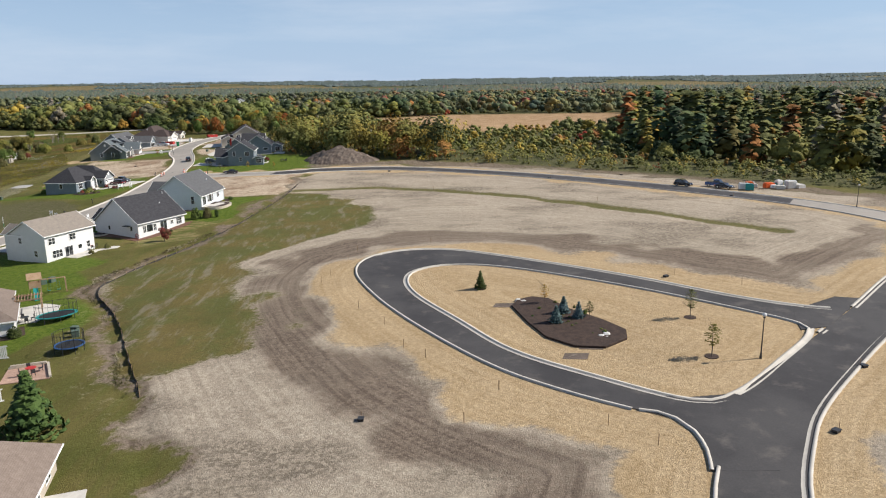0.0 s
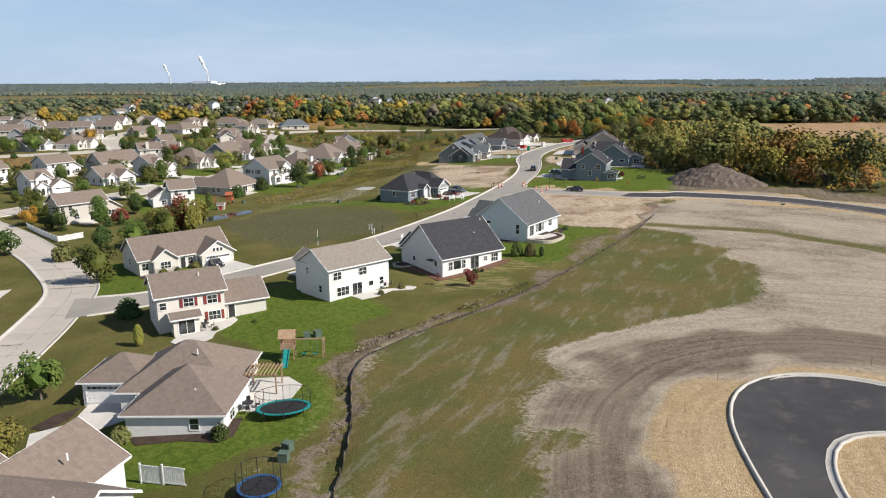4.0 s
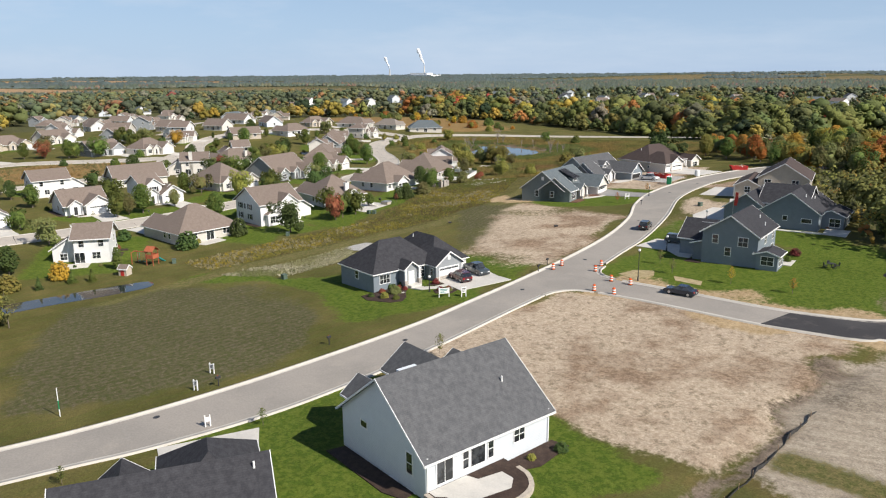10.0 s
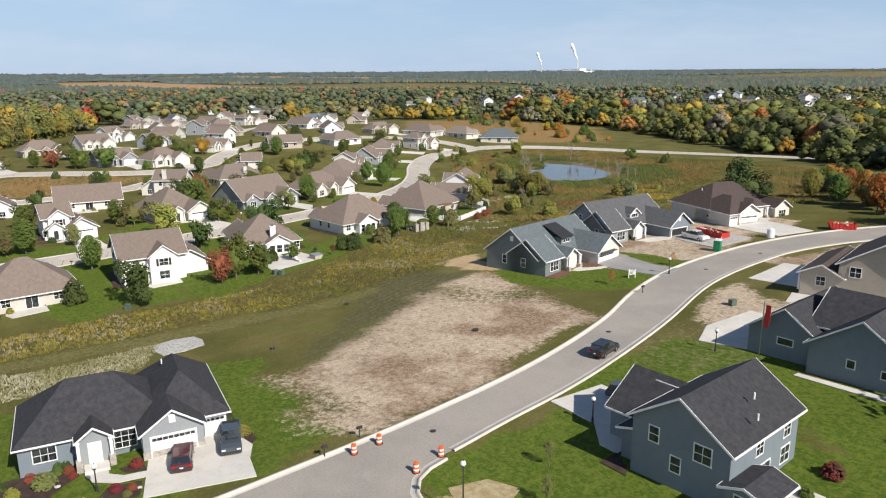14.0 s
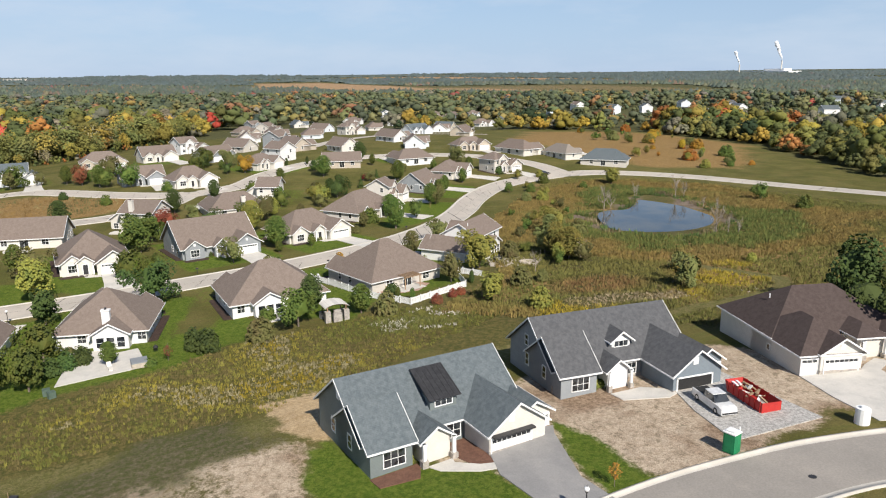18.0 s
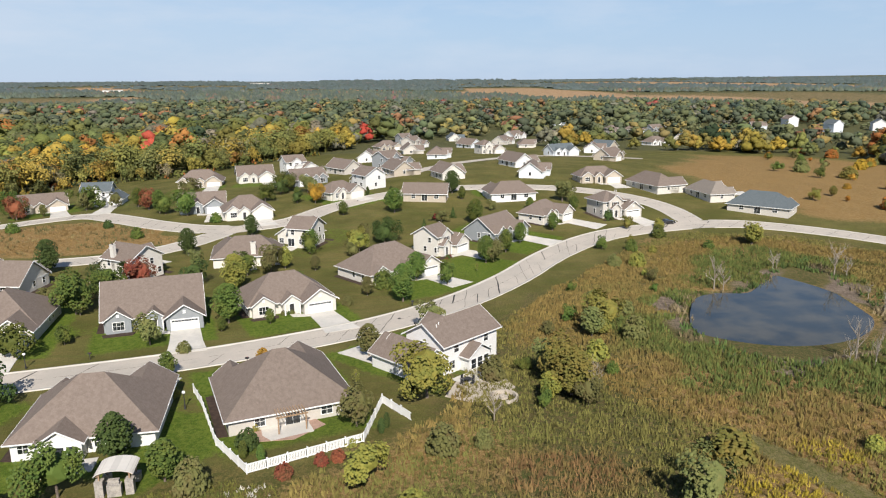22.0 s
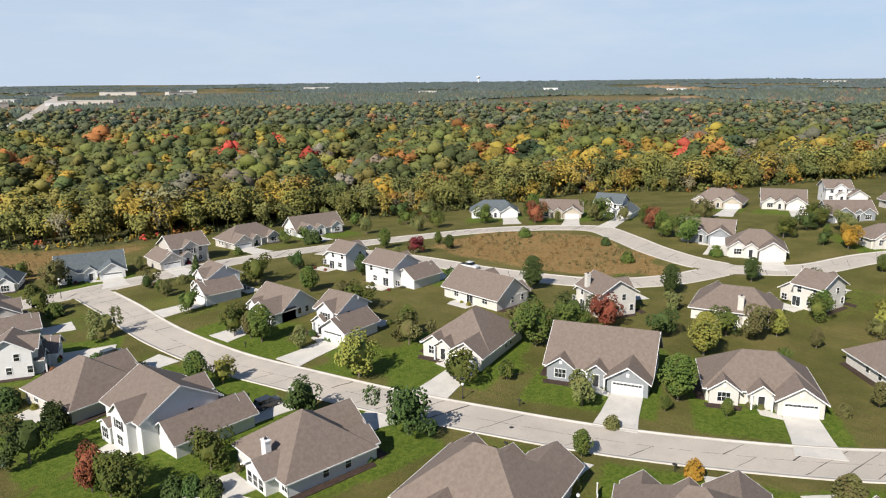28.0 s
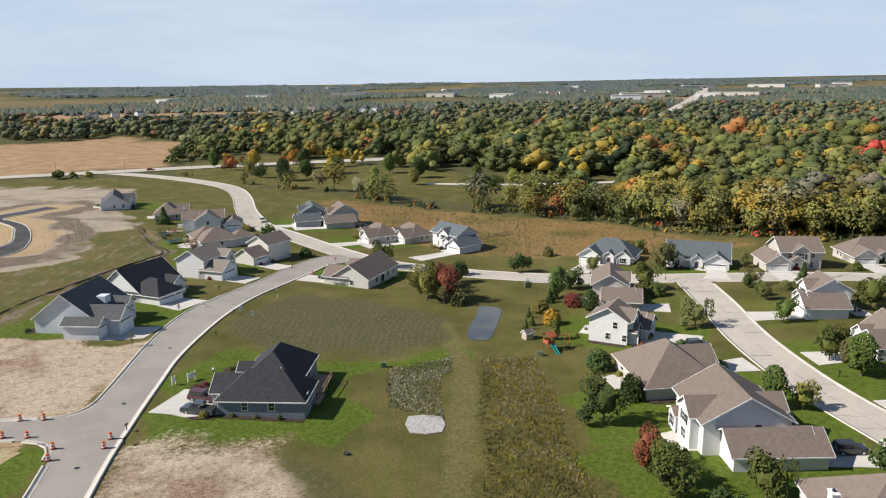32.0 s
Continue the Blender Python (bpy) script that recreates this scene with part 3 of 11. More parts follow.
plough = region(FIELD_S, 4.0) * np.clip(0.7 + 0.5 * fuzz(X, Y, 12, 14), 0, 1)
plough = np.maximum(plough, 0.85 * region([(-123, 258), (-145.7, 276.9), (-153.8, 290.9), (-143.1, 299.7), (-135, 286), (-128, 274)], 4.0) * np.clip(0.4 + 0.9 * fuzz(X, Y, 7, 19), 0, 1))
cover = np.maximum(cover, 0.55 * region([(-103, 150), (-96, 168), (-88, 178), (-78, 165), (-70, 148), (-82, 146)], 3))
loopd = np.minimum(along(wx, wy, SPINES["road_loop"]), along(wx, wy, SPINES["road_exit"]) + 1.0)
island = region(ISLAND, 1.0, False)
straw = np.maximum(np.clip((12.5 - loopd) / 3.0, 0, 1) * near_site, island)
straw = np.maximum(straw, np.clip((9.5 - along(wx, wy, SPINES["road_b"])) / 3.0, 0, 1) * 0.8 * (X > -88))
straw = np.maximum(straw, region(LOT_H, 2.0) * np.clip((11 - np.minimum(along(wx, wy, SPINES["road_b"]), along(wx, wy, SPINES["road_a"]))) / 4, 0, 1))
STRAW_G = [(-139.5, 302.2), (-148.3, 297.5), (-154.0, 298.7), (-153.0, 309.5), (-146.0, 309.0), (-141.6, 306.0)]
straw = np.maximum(straw, 0.9 * region(STRAW_G, 1.2))
dirt = near_site * (0.75 + 0.5 * fuzz(X, Y, 14, 3)) * (1 - in_cover)
clay = np.maximum(region(LOT_H, 2.5), region(LOT_N, 5.0) * np.clip(0.35 + 1.1 * fuzz(X, Y, 9, 4), 0, 1))
clay = np.maximum(clay, region([(-124, 262), (-134, 280), (-128, 296), (-116, 298), (-110, 284), (-106, 266), (-113, 259)], 4.0))
dirt = np.maximum(dirt, region([(-62, 118), (-52, 100), (-44, 84), (-37, 70), (-41, 68), (-50, 84), (-58, 98), (-68, 116)], 3) * 0.22)
clay = np.maximum(clay, region(LOT_G, 2.0))
turf = np.maximum(region(LUSH[3], 1.2, False), np.maximum(region(LUSH[4], 1.2, False), region(LUSH[5], 1.2, False)))
mat_side = region(STRAW_G, 1.2)
clay *= (1 - turf) * (1 - mat_side)
lush = np.maximum(lush, turf)
clay = np.maximum(clay, region([(-110, 352), (-111, 340), (-105, 338), (-98, 352), (-100, 366), (-106, 364)], 3))
clay = np.maximum(clay, region([(-108, 318), (-103, 306), (-92, 310), (-96, 322), (-106, 328)], 3) * 0.9)
soil = region([(-112, 290), (-104, 306), (-92, 310), (-86, 296), (-98, 290)], 3) * 0.3
soil = np.maximum(soil, near_site * np.clip(1.9 - np.abs(loopd - 17.0) / 3.2, 0, 1) * (0.45 + 0.7 * fuzz(X, Y, 13, 16)) * (1 - straw) * (1 - in_cover))
soil = np.maximum(soil, np.clip(1.4 - along(wx, wy, DITCH) / 1.3, 0, 1) * 0.8)
soil = np.maximum(soil, np.clip((8 - along(wx, wy, [(-45, 268), (-15, 270), (30, 252), (70, 220), (110, 170)])) / 4, 0, 1) * 0.7)
mown = np.clip(1.5 * region([(-67.3, 178), (-57.5, 174), (-60.5, 158), (-66, 154.5), (-71.5, 160)], 1.0), 0, 1) * 0.7
swale = np.clip(1.5 - along(0.75 * X + 0.25 * wx, 0.75 * Y + 0.25 * wy, [(-45, 215), (-20, 214), (10, 196), (40, 166), (62, 140)]) / 2.0, 0, 1) * near_site
mud = np.clip(np.clip(1.25 - np.abs(inside(wx, wy, POND) + 3.0) / 4.5, 0, 1) * (0.35 + 1.0 * fuzz(X, Y, 8, 18)), 0, 1)
soil = np.maximum(soil, mud)
prairie = region(PRAIRIE, 3.0)
prairie = np.maximum(prairie, region([(-165.3, 317.4), (-187.5, 325.9), (-201.1, 350.2), (-160.1, 371.9), (-150.0, 345.0)], 6) * 0.8)
mow = np.clip(1.4 - along(X, Y, [(-148.7, 195.2), (-151.7, 222.7), (-149.5, 248.8), (-146.7, 273.7), (-149.3, 299.3), (-157.0, 322.0), (-160.5, 345.0), (-163.3, 368.5), (-164.9, 381.9), (-167.0, 391.0), (-173.0, 396.0), (-182.0, 393.0), (-194.2, 388.0)]) / 2.2, 0, 1)
marsh = region(MARSH, 8.0) * (1 - mud)
prairie *= 1 - mat_side
mow *= 1 - mat_side
rim = np.clip(1.5 - np.abs(np.hypot((X + 245) / 1.25, Y - 419.3) - 22) / 9, 0, 1)
dry = region([(-303.0, 203.7), (-336.9, 208.1), (-345.1, 242.6), (-328.9, 269.4), (-313.4, 279.9), (-299.9, 254.6)], 5.0)
dry = np.maximum(dry, region([(-432.9, 457.5), (-334.4, 476.1), (-318.3, 517.7), (-403.9, 586.5), (-506.0, 595.9), (-525.1, 515.7)], 12.0))
dry = np.maximum(dry, (0.35 + 0.6 * fuzz(X, Y, 16, 15)) * region([(-153.9, 117.0), (-167.3, 127.2), (-229.4, 137.9), (-261.6, 115.1), (-236, 92), (-222, 68), (-180, 46), (-140, 24), (-108, 0), (-92, 30), (-112, 66)], 8.0))
dry = np.maximum(dry, marsh * np.clip(fuzz(X, Y, 22, 9) * 1.6 - 0.55, 0, 1))
R = np.hypot(X - CENTRE[0], Y - CENTRE[1])
OPEN = [(-60, 300), (20, 262), (110, 190), (200, 90), (150, -60), (0, -80), (-60, -30), (-100, -14), (-140, 22), (-180, 44), (-222, 66), (-238, 94), (-274.8, 112.5), (-321.4, 127.6), (-383.9, 161.8), (-458.9, 181.3),
        (-467.7, 232.0), (-564.0, 294.7), (-593.4, 416.5), (-525.6, 596.1), (-404.1, 596.6), (-253.1, 537.8), (-140.0, 470.0), (-115, 400), (-80, 340)]
PARK = [(-36, -54), (-72, -34), (-108, -28), (-146, 2), (-190, 26), (-236, 22), (-262, -12), (-262, -52), (-166, -88), (-122, -118), (-76, -155), (-20, -200), (14, -150), (0, -90)]
FIELD_E = [(20, -132), (60, -116), (110, -100), (230, -70), (330, -260), (160, -420), (60, -330)]
CORN = [(-95, 690), (80, 760), (190, 725), (125, 480), (20, 385), (-30, 410)]
away = np.clip(0.5 - inside(X, Y, OPEN) / 14, 0, 1)
farm = np.zeros(X.shape)
for cx, cy, rx, ry, turn in ((-1500, 950, 420, 130, 0.3), (-2300, 700, 700, 160, 0.1), (-1700, -150, 400, 90, 0.9), (-2600, 100, 600, 120, 0.9),
                             (-900, -1400, 420, 90, 0.3), (-3300, 1500, 800, 220, 0.5), (500, -900, 420, 120, 0.2), (-3000, -900, 700, 150, 0.8)):
    u, v = (X - cx) * math.cos(turn) + (Y - cy) * math.sin(turn), -(X - cx) * math.sin(turn) + (Y - cy) * math.cos(turn)
    farm = np.maximum(farm, np.clip((1 - np.maximum(np.abs(u) / rx, np.abs(v) / ry)) * 12, 0, 1))
farm = np.maximum(farm, np.maximum(region(CORN, 14), region(FIELD_E, 10)))
farm = np.maximum(farm, (R > 1500) * np.clip((0.43 - fuzz(X, Y, 560, 51)) * 9, 0, 0.4))
away = away * (1 - farm) * (1 - region(PARK, 8))

Z = gz(X, Y)
# small rises and hollows of the bare site, and clods
Z += near_site * (fuzz(X, Y, 5, 11) - 0.5) * 0.22 * (1 - straw) * (R < 700)
Z -= np.clip(1.2 - along(X, Y, DITCH) / 1.2, 0, 1) * 0.5
Z -= swale * 0.35
nx, ny = X.shape
idx = np.arange(nx * ny).reshape(nx, ny)
quads = np.stack([idx[:-1, :-1], idx[1:, :-1], idx[1:, 1:], idx[:-1, 1:]], -1).reshape(-1, 4)
ground = mesh_np("ground", np.stack([X, Y, Z], -1).reshape(-1, 3), quads, None, "structure", True)
tagged(ground, "autumn ground of lawns, bare graded soil, straw matting and prairie grass", "ground")
for layer, masks in (("cover_a", (lush, cover, dirt, straw)), ("cover_b", (soil, prairie, marsh, dry)), ("cover_c", (away, farm, mow, swale)), ("cover_d", (clay, plough, mown, 0 * clay))):
    att = ground.data.attributes.new(layer, "FLOAT_COLOR", "POINT")
    att.data.foreach_set("color", np.stack([np.clip(v, 0, 1) for v in masks], -1).astype(np.float32).ravel())

att = ground.data.attributes.new("run", "FLOAT", "POINT")
att.data.foreach_set("value", np.where(near_site > 0, np.minimum(along(X, Y, SPINES["road_loop"]), np.minimum(along(X, Y, SPINES["road_exit"]), along(X, Y, SPINES["road_b"]))), along(X, Y, SPINES["road_a"])).astype(np.float32).ravel())

m, nt, b = nodes_of("ground_cover", 0.95, 0.0, 0.1)
speck = grain(nt, 1.3, 6, 0.7)
fine = grain(nt, 7.0, 4, 0.65)
broad = grain(nt, 0.09, 5, 0.6)
mowing = grain(nt, 0.8, 3, 0.5, (1.0, 0.12, 1.0))
crust = grain(nt, 1.5, 8, 0.8)
patch = grain(nt, 0.055, 4, 0.6, (0.8, 1.3, 1.0))
streak = grain(nt, 0.55, 6, 0.7, (1.0, 0.22, 1.0))
# wheel and blade tracks run alongside the streets
run = nt.nodes.new("ShaderNodeAttribute")
run.attribute_name = "run"
lane = nt.nodes.new("ShaderNodeCombineXYZ")
nt.links.new(math_of(nt, "MULTIPLY", run.outputs["Fac"], 1.1), lane.inputs[0])
nt.links.new(math_of(nt, "MULTIPLY", grain(nt, 0.03, 2), 5.0), lane.inputs[1])
tracks = nt.nodes.new("ShaderNodeTexNoise")
tracks.inputs["Scale"].default_value, tracks.inputs["Detail"].default_value, tracks.inputs["Roughness"].default_value = 1.0, 5, 0.7
nt.links.new(lane.outputs[0], tracks.inputs["Vector"])
tracks = math_of(nt, "ADD", math_of(nt, "MULTIPLY", tracks.outputs[0], 0.55), math_of(nt, "MULTIPLY", speck, 0.45))

col = blend(nt, ramp(nt, broad, 0.35, 0.65), (0.094, 0.090, 0.026), (0.140, 0.118, 0.042))
col = blend(nt, math_of(nt, "MULTIPLY", ramp(nt, mowing, 0.42, 0.6), 0.4), col, (0.090, 0.106, 0.024))
rough_dirt = blend(nt, ramp(nt, crust, 0.44, 0.57), (0.182, 0.150, 0.114), (0.336, 0.284, 0.218))
smooth_dirt = blend(nt, ramp(nt, tracks, 0.38, 0.6), (0.300, 0.250, 0.192), (0.416, 0.354, 0.274))
golden = blend(nt, ramp(nt, grain(nt, 0.11, 5, 0.65), 0.40, 0.60), (0.146, 0.116, 0.042), (0.104, 0.108, 0.034))
golden = blend(nt, math_of(nt, "MULTIPLY", ramp(nt, streak, 0.51, 0.66), 0.7), golden, (0.225, 0.200, 0.145))
golden = blend(nt, math_of(nt, "MULTIPLY", ramp(nt, crust, 0.52, 0.66), 0.45), golden, (0.085, 0.070, 0.028))
tones = {"lush": ((0.070, 0.112, 0.014), (0.114, 0.146, 0.023)), "soil": ((0.128, 0.098, 0.074), (0.225, 0.178, 0.136)), "prairie": ((0.078, 0.080, 0.024), (0.135, 0.110, 0.038)),
         "marsh": ((0.070, 0.078, 0.024), (0.125, 0.098, 0.042)), "dry": ((0.215, 0.128, 0.046), (0.265, 0.182, 0.078)), "away": ((0.064, 0.072, 0.030), (0.112, 0.104, 0.046)),
         "farm": ((0.300, 0.195, 0.105), (0.370, 0.250, 0.145)), "mow": ((0.120, 0.116, 0.036), (0.165, 0.142, 0.060)), "swale": ((0.100, 0.105, 0.034), (0.155, 0.130, 0.056))}
clods = blend(nt, ramp(nt, crust, 0.44, 0.56), (0.205, 0.142, 0.094), (0.345, 0.250, 0.172))
# dry crusts broken by dark tufts and crumbs
crumbs = ramp(nt, grain(nt, 0.9, 8, 0.78), 0.53, 0.58)
caked = blend(nt, math_of(nt, "MULTIPLY", crumbs, 0.5), blend(nt, ramp(nt, speck, 0.3, 0.7), (0.400, 0.310, 0.222), (0.520, 0.425, 0.320)), (0.135, 0.108, 0.062))
furrow = math_of(nt, "SINE", math_of(nt, "ADD", math_of(nt, "MULTIPLY", run.outputs["Fac"], 4.6), math_of(nt, "MULTIPLY", grain(nt, 0.12, 3), 9.0)))
furrow = math_of(nt, "ADD", math_of(nt, "MULTIPLY", furrow, 0.03), grain(nt, 1.6, 7, 0.75))
made = {"clay": blend(nt, ramp(nt, grain(nt, 0.10, 5, 0.6), 0.37, 0.53), clods, caked),
        "mown": blend(nt, ramp(nt, grain(nt, 1.4, 3, 0.5, (0.15, 1.0, 1.0)), 0.42, 0.56), (0.105, 0.120, 0.030), (0.255, 0.205, 0.095)),
        "plough": blend(nt, ramp(nt, furrow, 0.42, 0.62), (0.080, 0.084, 0.030), blend(nt, ramp(nt, crust, 0.36, 0.64), (0.112, 0.096, 0.054), (0.160, 0.132, 0.086))),
        "dirt": blend(nt, ramp(nt, patch, 0.38, 0.52), rough_dirt, smooth_dirt), "cover": golden,
        "straw": blend(nt, ramp(nt, tracks, 0.36, 0.62), (0.365, 0.262, 0.145), (0.455, 0.342, 0.208))}
for layer, keys in (("cover_a", ("lush", "cover", "dirt", "straw")), ("cover_b", ("soil", "prairie", "marsh", "dry")), ("cover_c", ("away", "farm", "mow", "swale")), ("cover_d", ("clay", "plough", "mown"))):
    att = nt.nodes.new("ShaderNodeAttribute")
    att.attribute_name = layer
    sep = nt.nodes.new("ShaderNodeSeparateColor")
    nt.links.new(att.outputs["Color"], sep.inputs[0])
    for key, sock in zip(keys, (*sep.outputs[:3], att.outputs["Alpha"])):
        if key in made:
            tone = made[key]
        else:
            tone = blend(nt, ramp(nt, {"soil": tracks, "farm": broad}.get(key, speck), 0.40, 0.60), *tones[key])
        edge = math_of(nt, "ADD", sock, math_of(nt, "MULTIPLY", math_of(nt, "SUBTRACT", speck, 0.5), math_of(nt, "MULTIPLY", math_of(nt, "MULTIPLY", sock, math_of(nt, "SUBTRACT", 1.0, sock)), 7.0)))
        col = blend(nt, ramp(nt, edge, 0.2, 0.8), col, tone)
col = blend(nt, 0.60, col, fine, "OVERLAY")
col = blend(nt, 0.60, col, grain(nt, 2.6, 7, 0.8), "OVERLAY")
col = blend(nt, 0.18, col, broad, "OVERLAY")
nt.links.new(col, b.inputs["Base Color"])
relief(nt, b, math_of(nt, "ADD", crust, fine), 0.7, 0.16)
ground.data.materials.append(m)


# ---- paving ----
def sheet(name, left, right, material, lift, across=5, step=2.5):
    """A paved band between two edges, laid on the ground."""
    n = max(2, int(max(sum((Vector(p) - Vector(q)).length for p, q in zip(e, e[1:])) for e in (left, right)) / step))
    l, r = resample(left, n), resample(right, n)
    s = np.linspace(0, 1, across)[None, :, None]
    p = l[:, None] * (1 - s) + r[:, None] * s
    z = gz(p[..., 0], p[..., 1]) + lift
    k = np.arange(n * across).reshape(n, across)
    f = np.stack([k[:-1, :-1], k[:-1, 1:], k[1:, 1:], k[1:, :-1]], -1).reshape(-1, 4)
    return mesh_np(name, np.concatenate([p, z[..., None]], -1).reshape(-1, 3), f, material, "structure", True)


def kerb(edge, out, skip, wide=0.32, high=0.13, base=0.07, closed=False, gaps=()):
    """A raised kerb with its gutter along an edge, left out where another street opens. out: +1 or -1, the side of the verge."""
    pts = smooth(edge, 1.6, closed)
    n = len(pts)
    runs, cur = [], []
    for k in range(n + (1 if closed else 0)):
        p, q = pts[k % n], pts[(k + 1) % n] if (closed or k + 1 < n) else pts[k]
        a = pts[k - 1] if (closed or k) else pts[k]
        d = (q - a).normalized()
        x, y = np.array([p.x]), np.array([p.y])
        shut = any(along(x, y, SPINES[key])[0] < w for key, w in skip) or any((p - Vector(g[:2])).length < g[2] for g in gaps)
        if shut:
            if len(cur) > 1:
                runs.append(cur)
            cur = []
        else:
            cur.append((p, Vector((-d.y, d.x)) * out))
    if len(cur) > 1:
        runs.append(cur)
    verts, faces = [], []
    prof = ((-0.55, base + 0.012), (0.0, base), (0.04, base + high), (wide, base + high + 0.01), (wide + 0.05, -0.2))
    for run in runs:
        o = len(verts)
        for p, nrm in run:
            g = float(gz(p.x, p.y))
            verts += [(p.x + nrm.x * u, p.y + nrm.y * u, g + h) for u, h in prof]
        w = len(prof)
        for i in range(len(run) - 1):
            for j in range(w - 1):
                faces.append((o + i * w + j, o + i * w + j + 1, o + (i + 1) * w + j + 1, o + (i + 1) * w + j))
    if verts:
        ob = mesh_np("kerb", verts, faces, MAT["kerb"], "structure")
        tagged(ob, "pale concrete kerb and gutter beside the street", "kerb")


lifts = {"road_a": 0.060, "road_b": 0.066, "road_loop": 0.072, "road_exit": 0.078, "road_e": 0.052, "road_d": 0.046, "road_c": 0.058, "road_f": 0.064, "road_g": 0.068}
skins = {"road_a": "newstreet", "road_b": "newstreet", "road_loop": "asphalt", "road_exit": "asphalt"}
texts = {"road_a": "light grey street between the new houses", "road_b": "new street curving round the building site", "road_loop": "black asphalt loop street with white kerbs",
         "road_exit": "black asphalt street at the mouth of the loop"}
for key, (l, r) in BANDS.items():
    tagged(sheet(key, l, r, MAT[skins.get(key, "street")], lifts[key]), texts.get(key, "pale concrete street with dark sealed joints"), "road")
tagged(sheet("road_b_asphalt", [(-59, 254.3), (-50, 256.7), (-45, 259), (-17.4, 257.4), (11.2, 243.0), (36, 224.1), (62, 197.7), (81.5, 174.4)],
             [(-60.5, 247.4), (-48.9, 249.3), (-44.2, 251.5), (-17.1, 250.3), (10.2, 235.9), (34.2, 216.2), (58.8, 189.9), (77.2, 167.6)], MAT["asphalt"], 0.085), "dark asphalt laid on the new street", "road")
kerb(A_WEST, 1, (("road_e", 4.6),))
kerb(A_EAST, -1, (("road_e", 4.6), ("road_b", 4.4)), gaps=((-90.9, 243.6, 3.0), (-92.1, 257.2, 3.0)))
kerb(B_NORTH, 1, (("road_a", 4.6), ("road_exit", 4.6)), gaps=((-89.4, 254.4, 3.0),))
kerb(B_SOUTH, -1, (("road_a", 4.6), ("road_exit", 4.6)), gaps=((-88.4, 246.6, 3.0),))
CORNER_S = [(-90.95, 240.6), (-90.7, 242.6), (-89.8, 244.4), (-88.2, 245.8), (-85.6, 246.4)]
CORNER_N = [(-86.6, 254.1), (-89.0, 254.7), (-90.8, 256.0), (-91.8, 257.8), (-92.3, 260.0)]
kerb(CORNER_S, -1, ())
kerb(CORNER_N, -1, ())
CORNER_X = [(14.2, 68.75), (15.8, 68.1), (17.2, 66.6), (18.1, 64.0), (18.0, 60.6), (17.2, 57.4)]
kerb(CORNER_X, -1, ())
kerb(LOOP_OUT, 1, (("road_exit", 4.3),), gaps=((18.2, 67.0, 3.4),))
kerb(ISLAND, -1, (), closed=True)
kerb(X_RIGHT, -1, (("road_b", 4.5),))
kerb(X_LEFT, 1, (("road_loop", 4.3), ("road_b", 4.5)), gaps=((31, 77, 12), (18.6, 61.5, 3.5)))
for key, others in (("road_d", ("road_e", "road_c")), ("road_e", ("road_d", "road_a", "road_c", "road_g")), ("road_g", ("road_e", "road_c")), ("road_c", ("road_d", "road_e", "road_f"))):
    for e, side in zip(BANDS[key], (1, -1)):
        kerb(e, side, [(o, 4.7) for o in others], 0.3, 0.10)


def joints(key, every=5.2, seed=1):
    """Dark sealed joints across and along an old concrete street."""
    rnd = random.Random(seed)
    l, r = BANDS[key]
    n = int(sum((Vector(p) - Vector(q)).length for p, q in zip(l, l[1:])) / 0.65)
    l, r = resample(l, n), resample(r, n)
    verts, faces = [], []

    def bar(p, q, w):
        d = Vector(q) - Vector(p)
        if d.length < 0.05:
            return
        nrm = Vector((-d.y, d.x)).normalized() * w
        o = len(verts)
        for c in (Vector(p) - nrm, Vector(q) - nrm, Vector(q) + nrm, Vector(p) + nrm):
            verts.append((c.x, c.y, float(gz(c.x, c.y)) + lifts[key] + 0.006))
        faces.append((o, o + 1, o + 2, o + 3))

    for k in range(0, n, int(every / 0.65)):
        if rnd.random() < 0.12:
            continue
        w = rnd.choice((0.03, 0.05, 0.06, 0.12))
        m = 6
        pts = [tuple(l[k] * (1 - s / m) + r[k] * (s / m) + np.array([rnd.uniform(-0.12, 0.12), rnd.uniform(-0.12, 0.12)])) for s in range(m + 1)]
        a, c = rnd.choice(((0, m), (0, m), (0, m // 2), (m // 2, m)))
        for s in range(a, c):
            bar(pts[s], pts[s + 1], w * rnd.uniform(0.5, 1.4))
    for k in range(n - 1):
        if rnd.random() < 0.75:
            bar(tuple((l[k] + r[k]) / 2), tuple((l[k + 1] + r[k + 1]) / 2), 0.03)
    tagged(mesh_np("street_joints", verts, faces, MAT["seal"], "stuff"), "dark sealant in the joints of the concrete street", "road joint")


for k, key in enumerate(("road_d", "road_e", "road_c", "road_g")):
    joints(key, 5.0, k + 3)


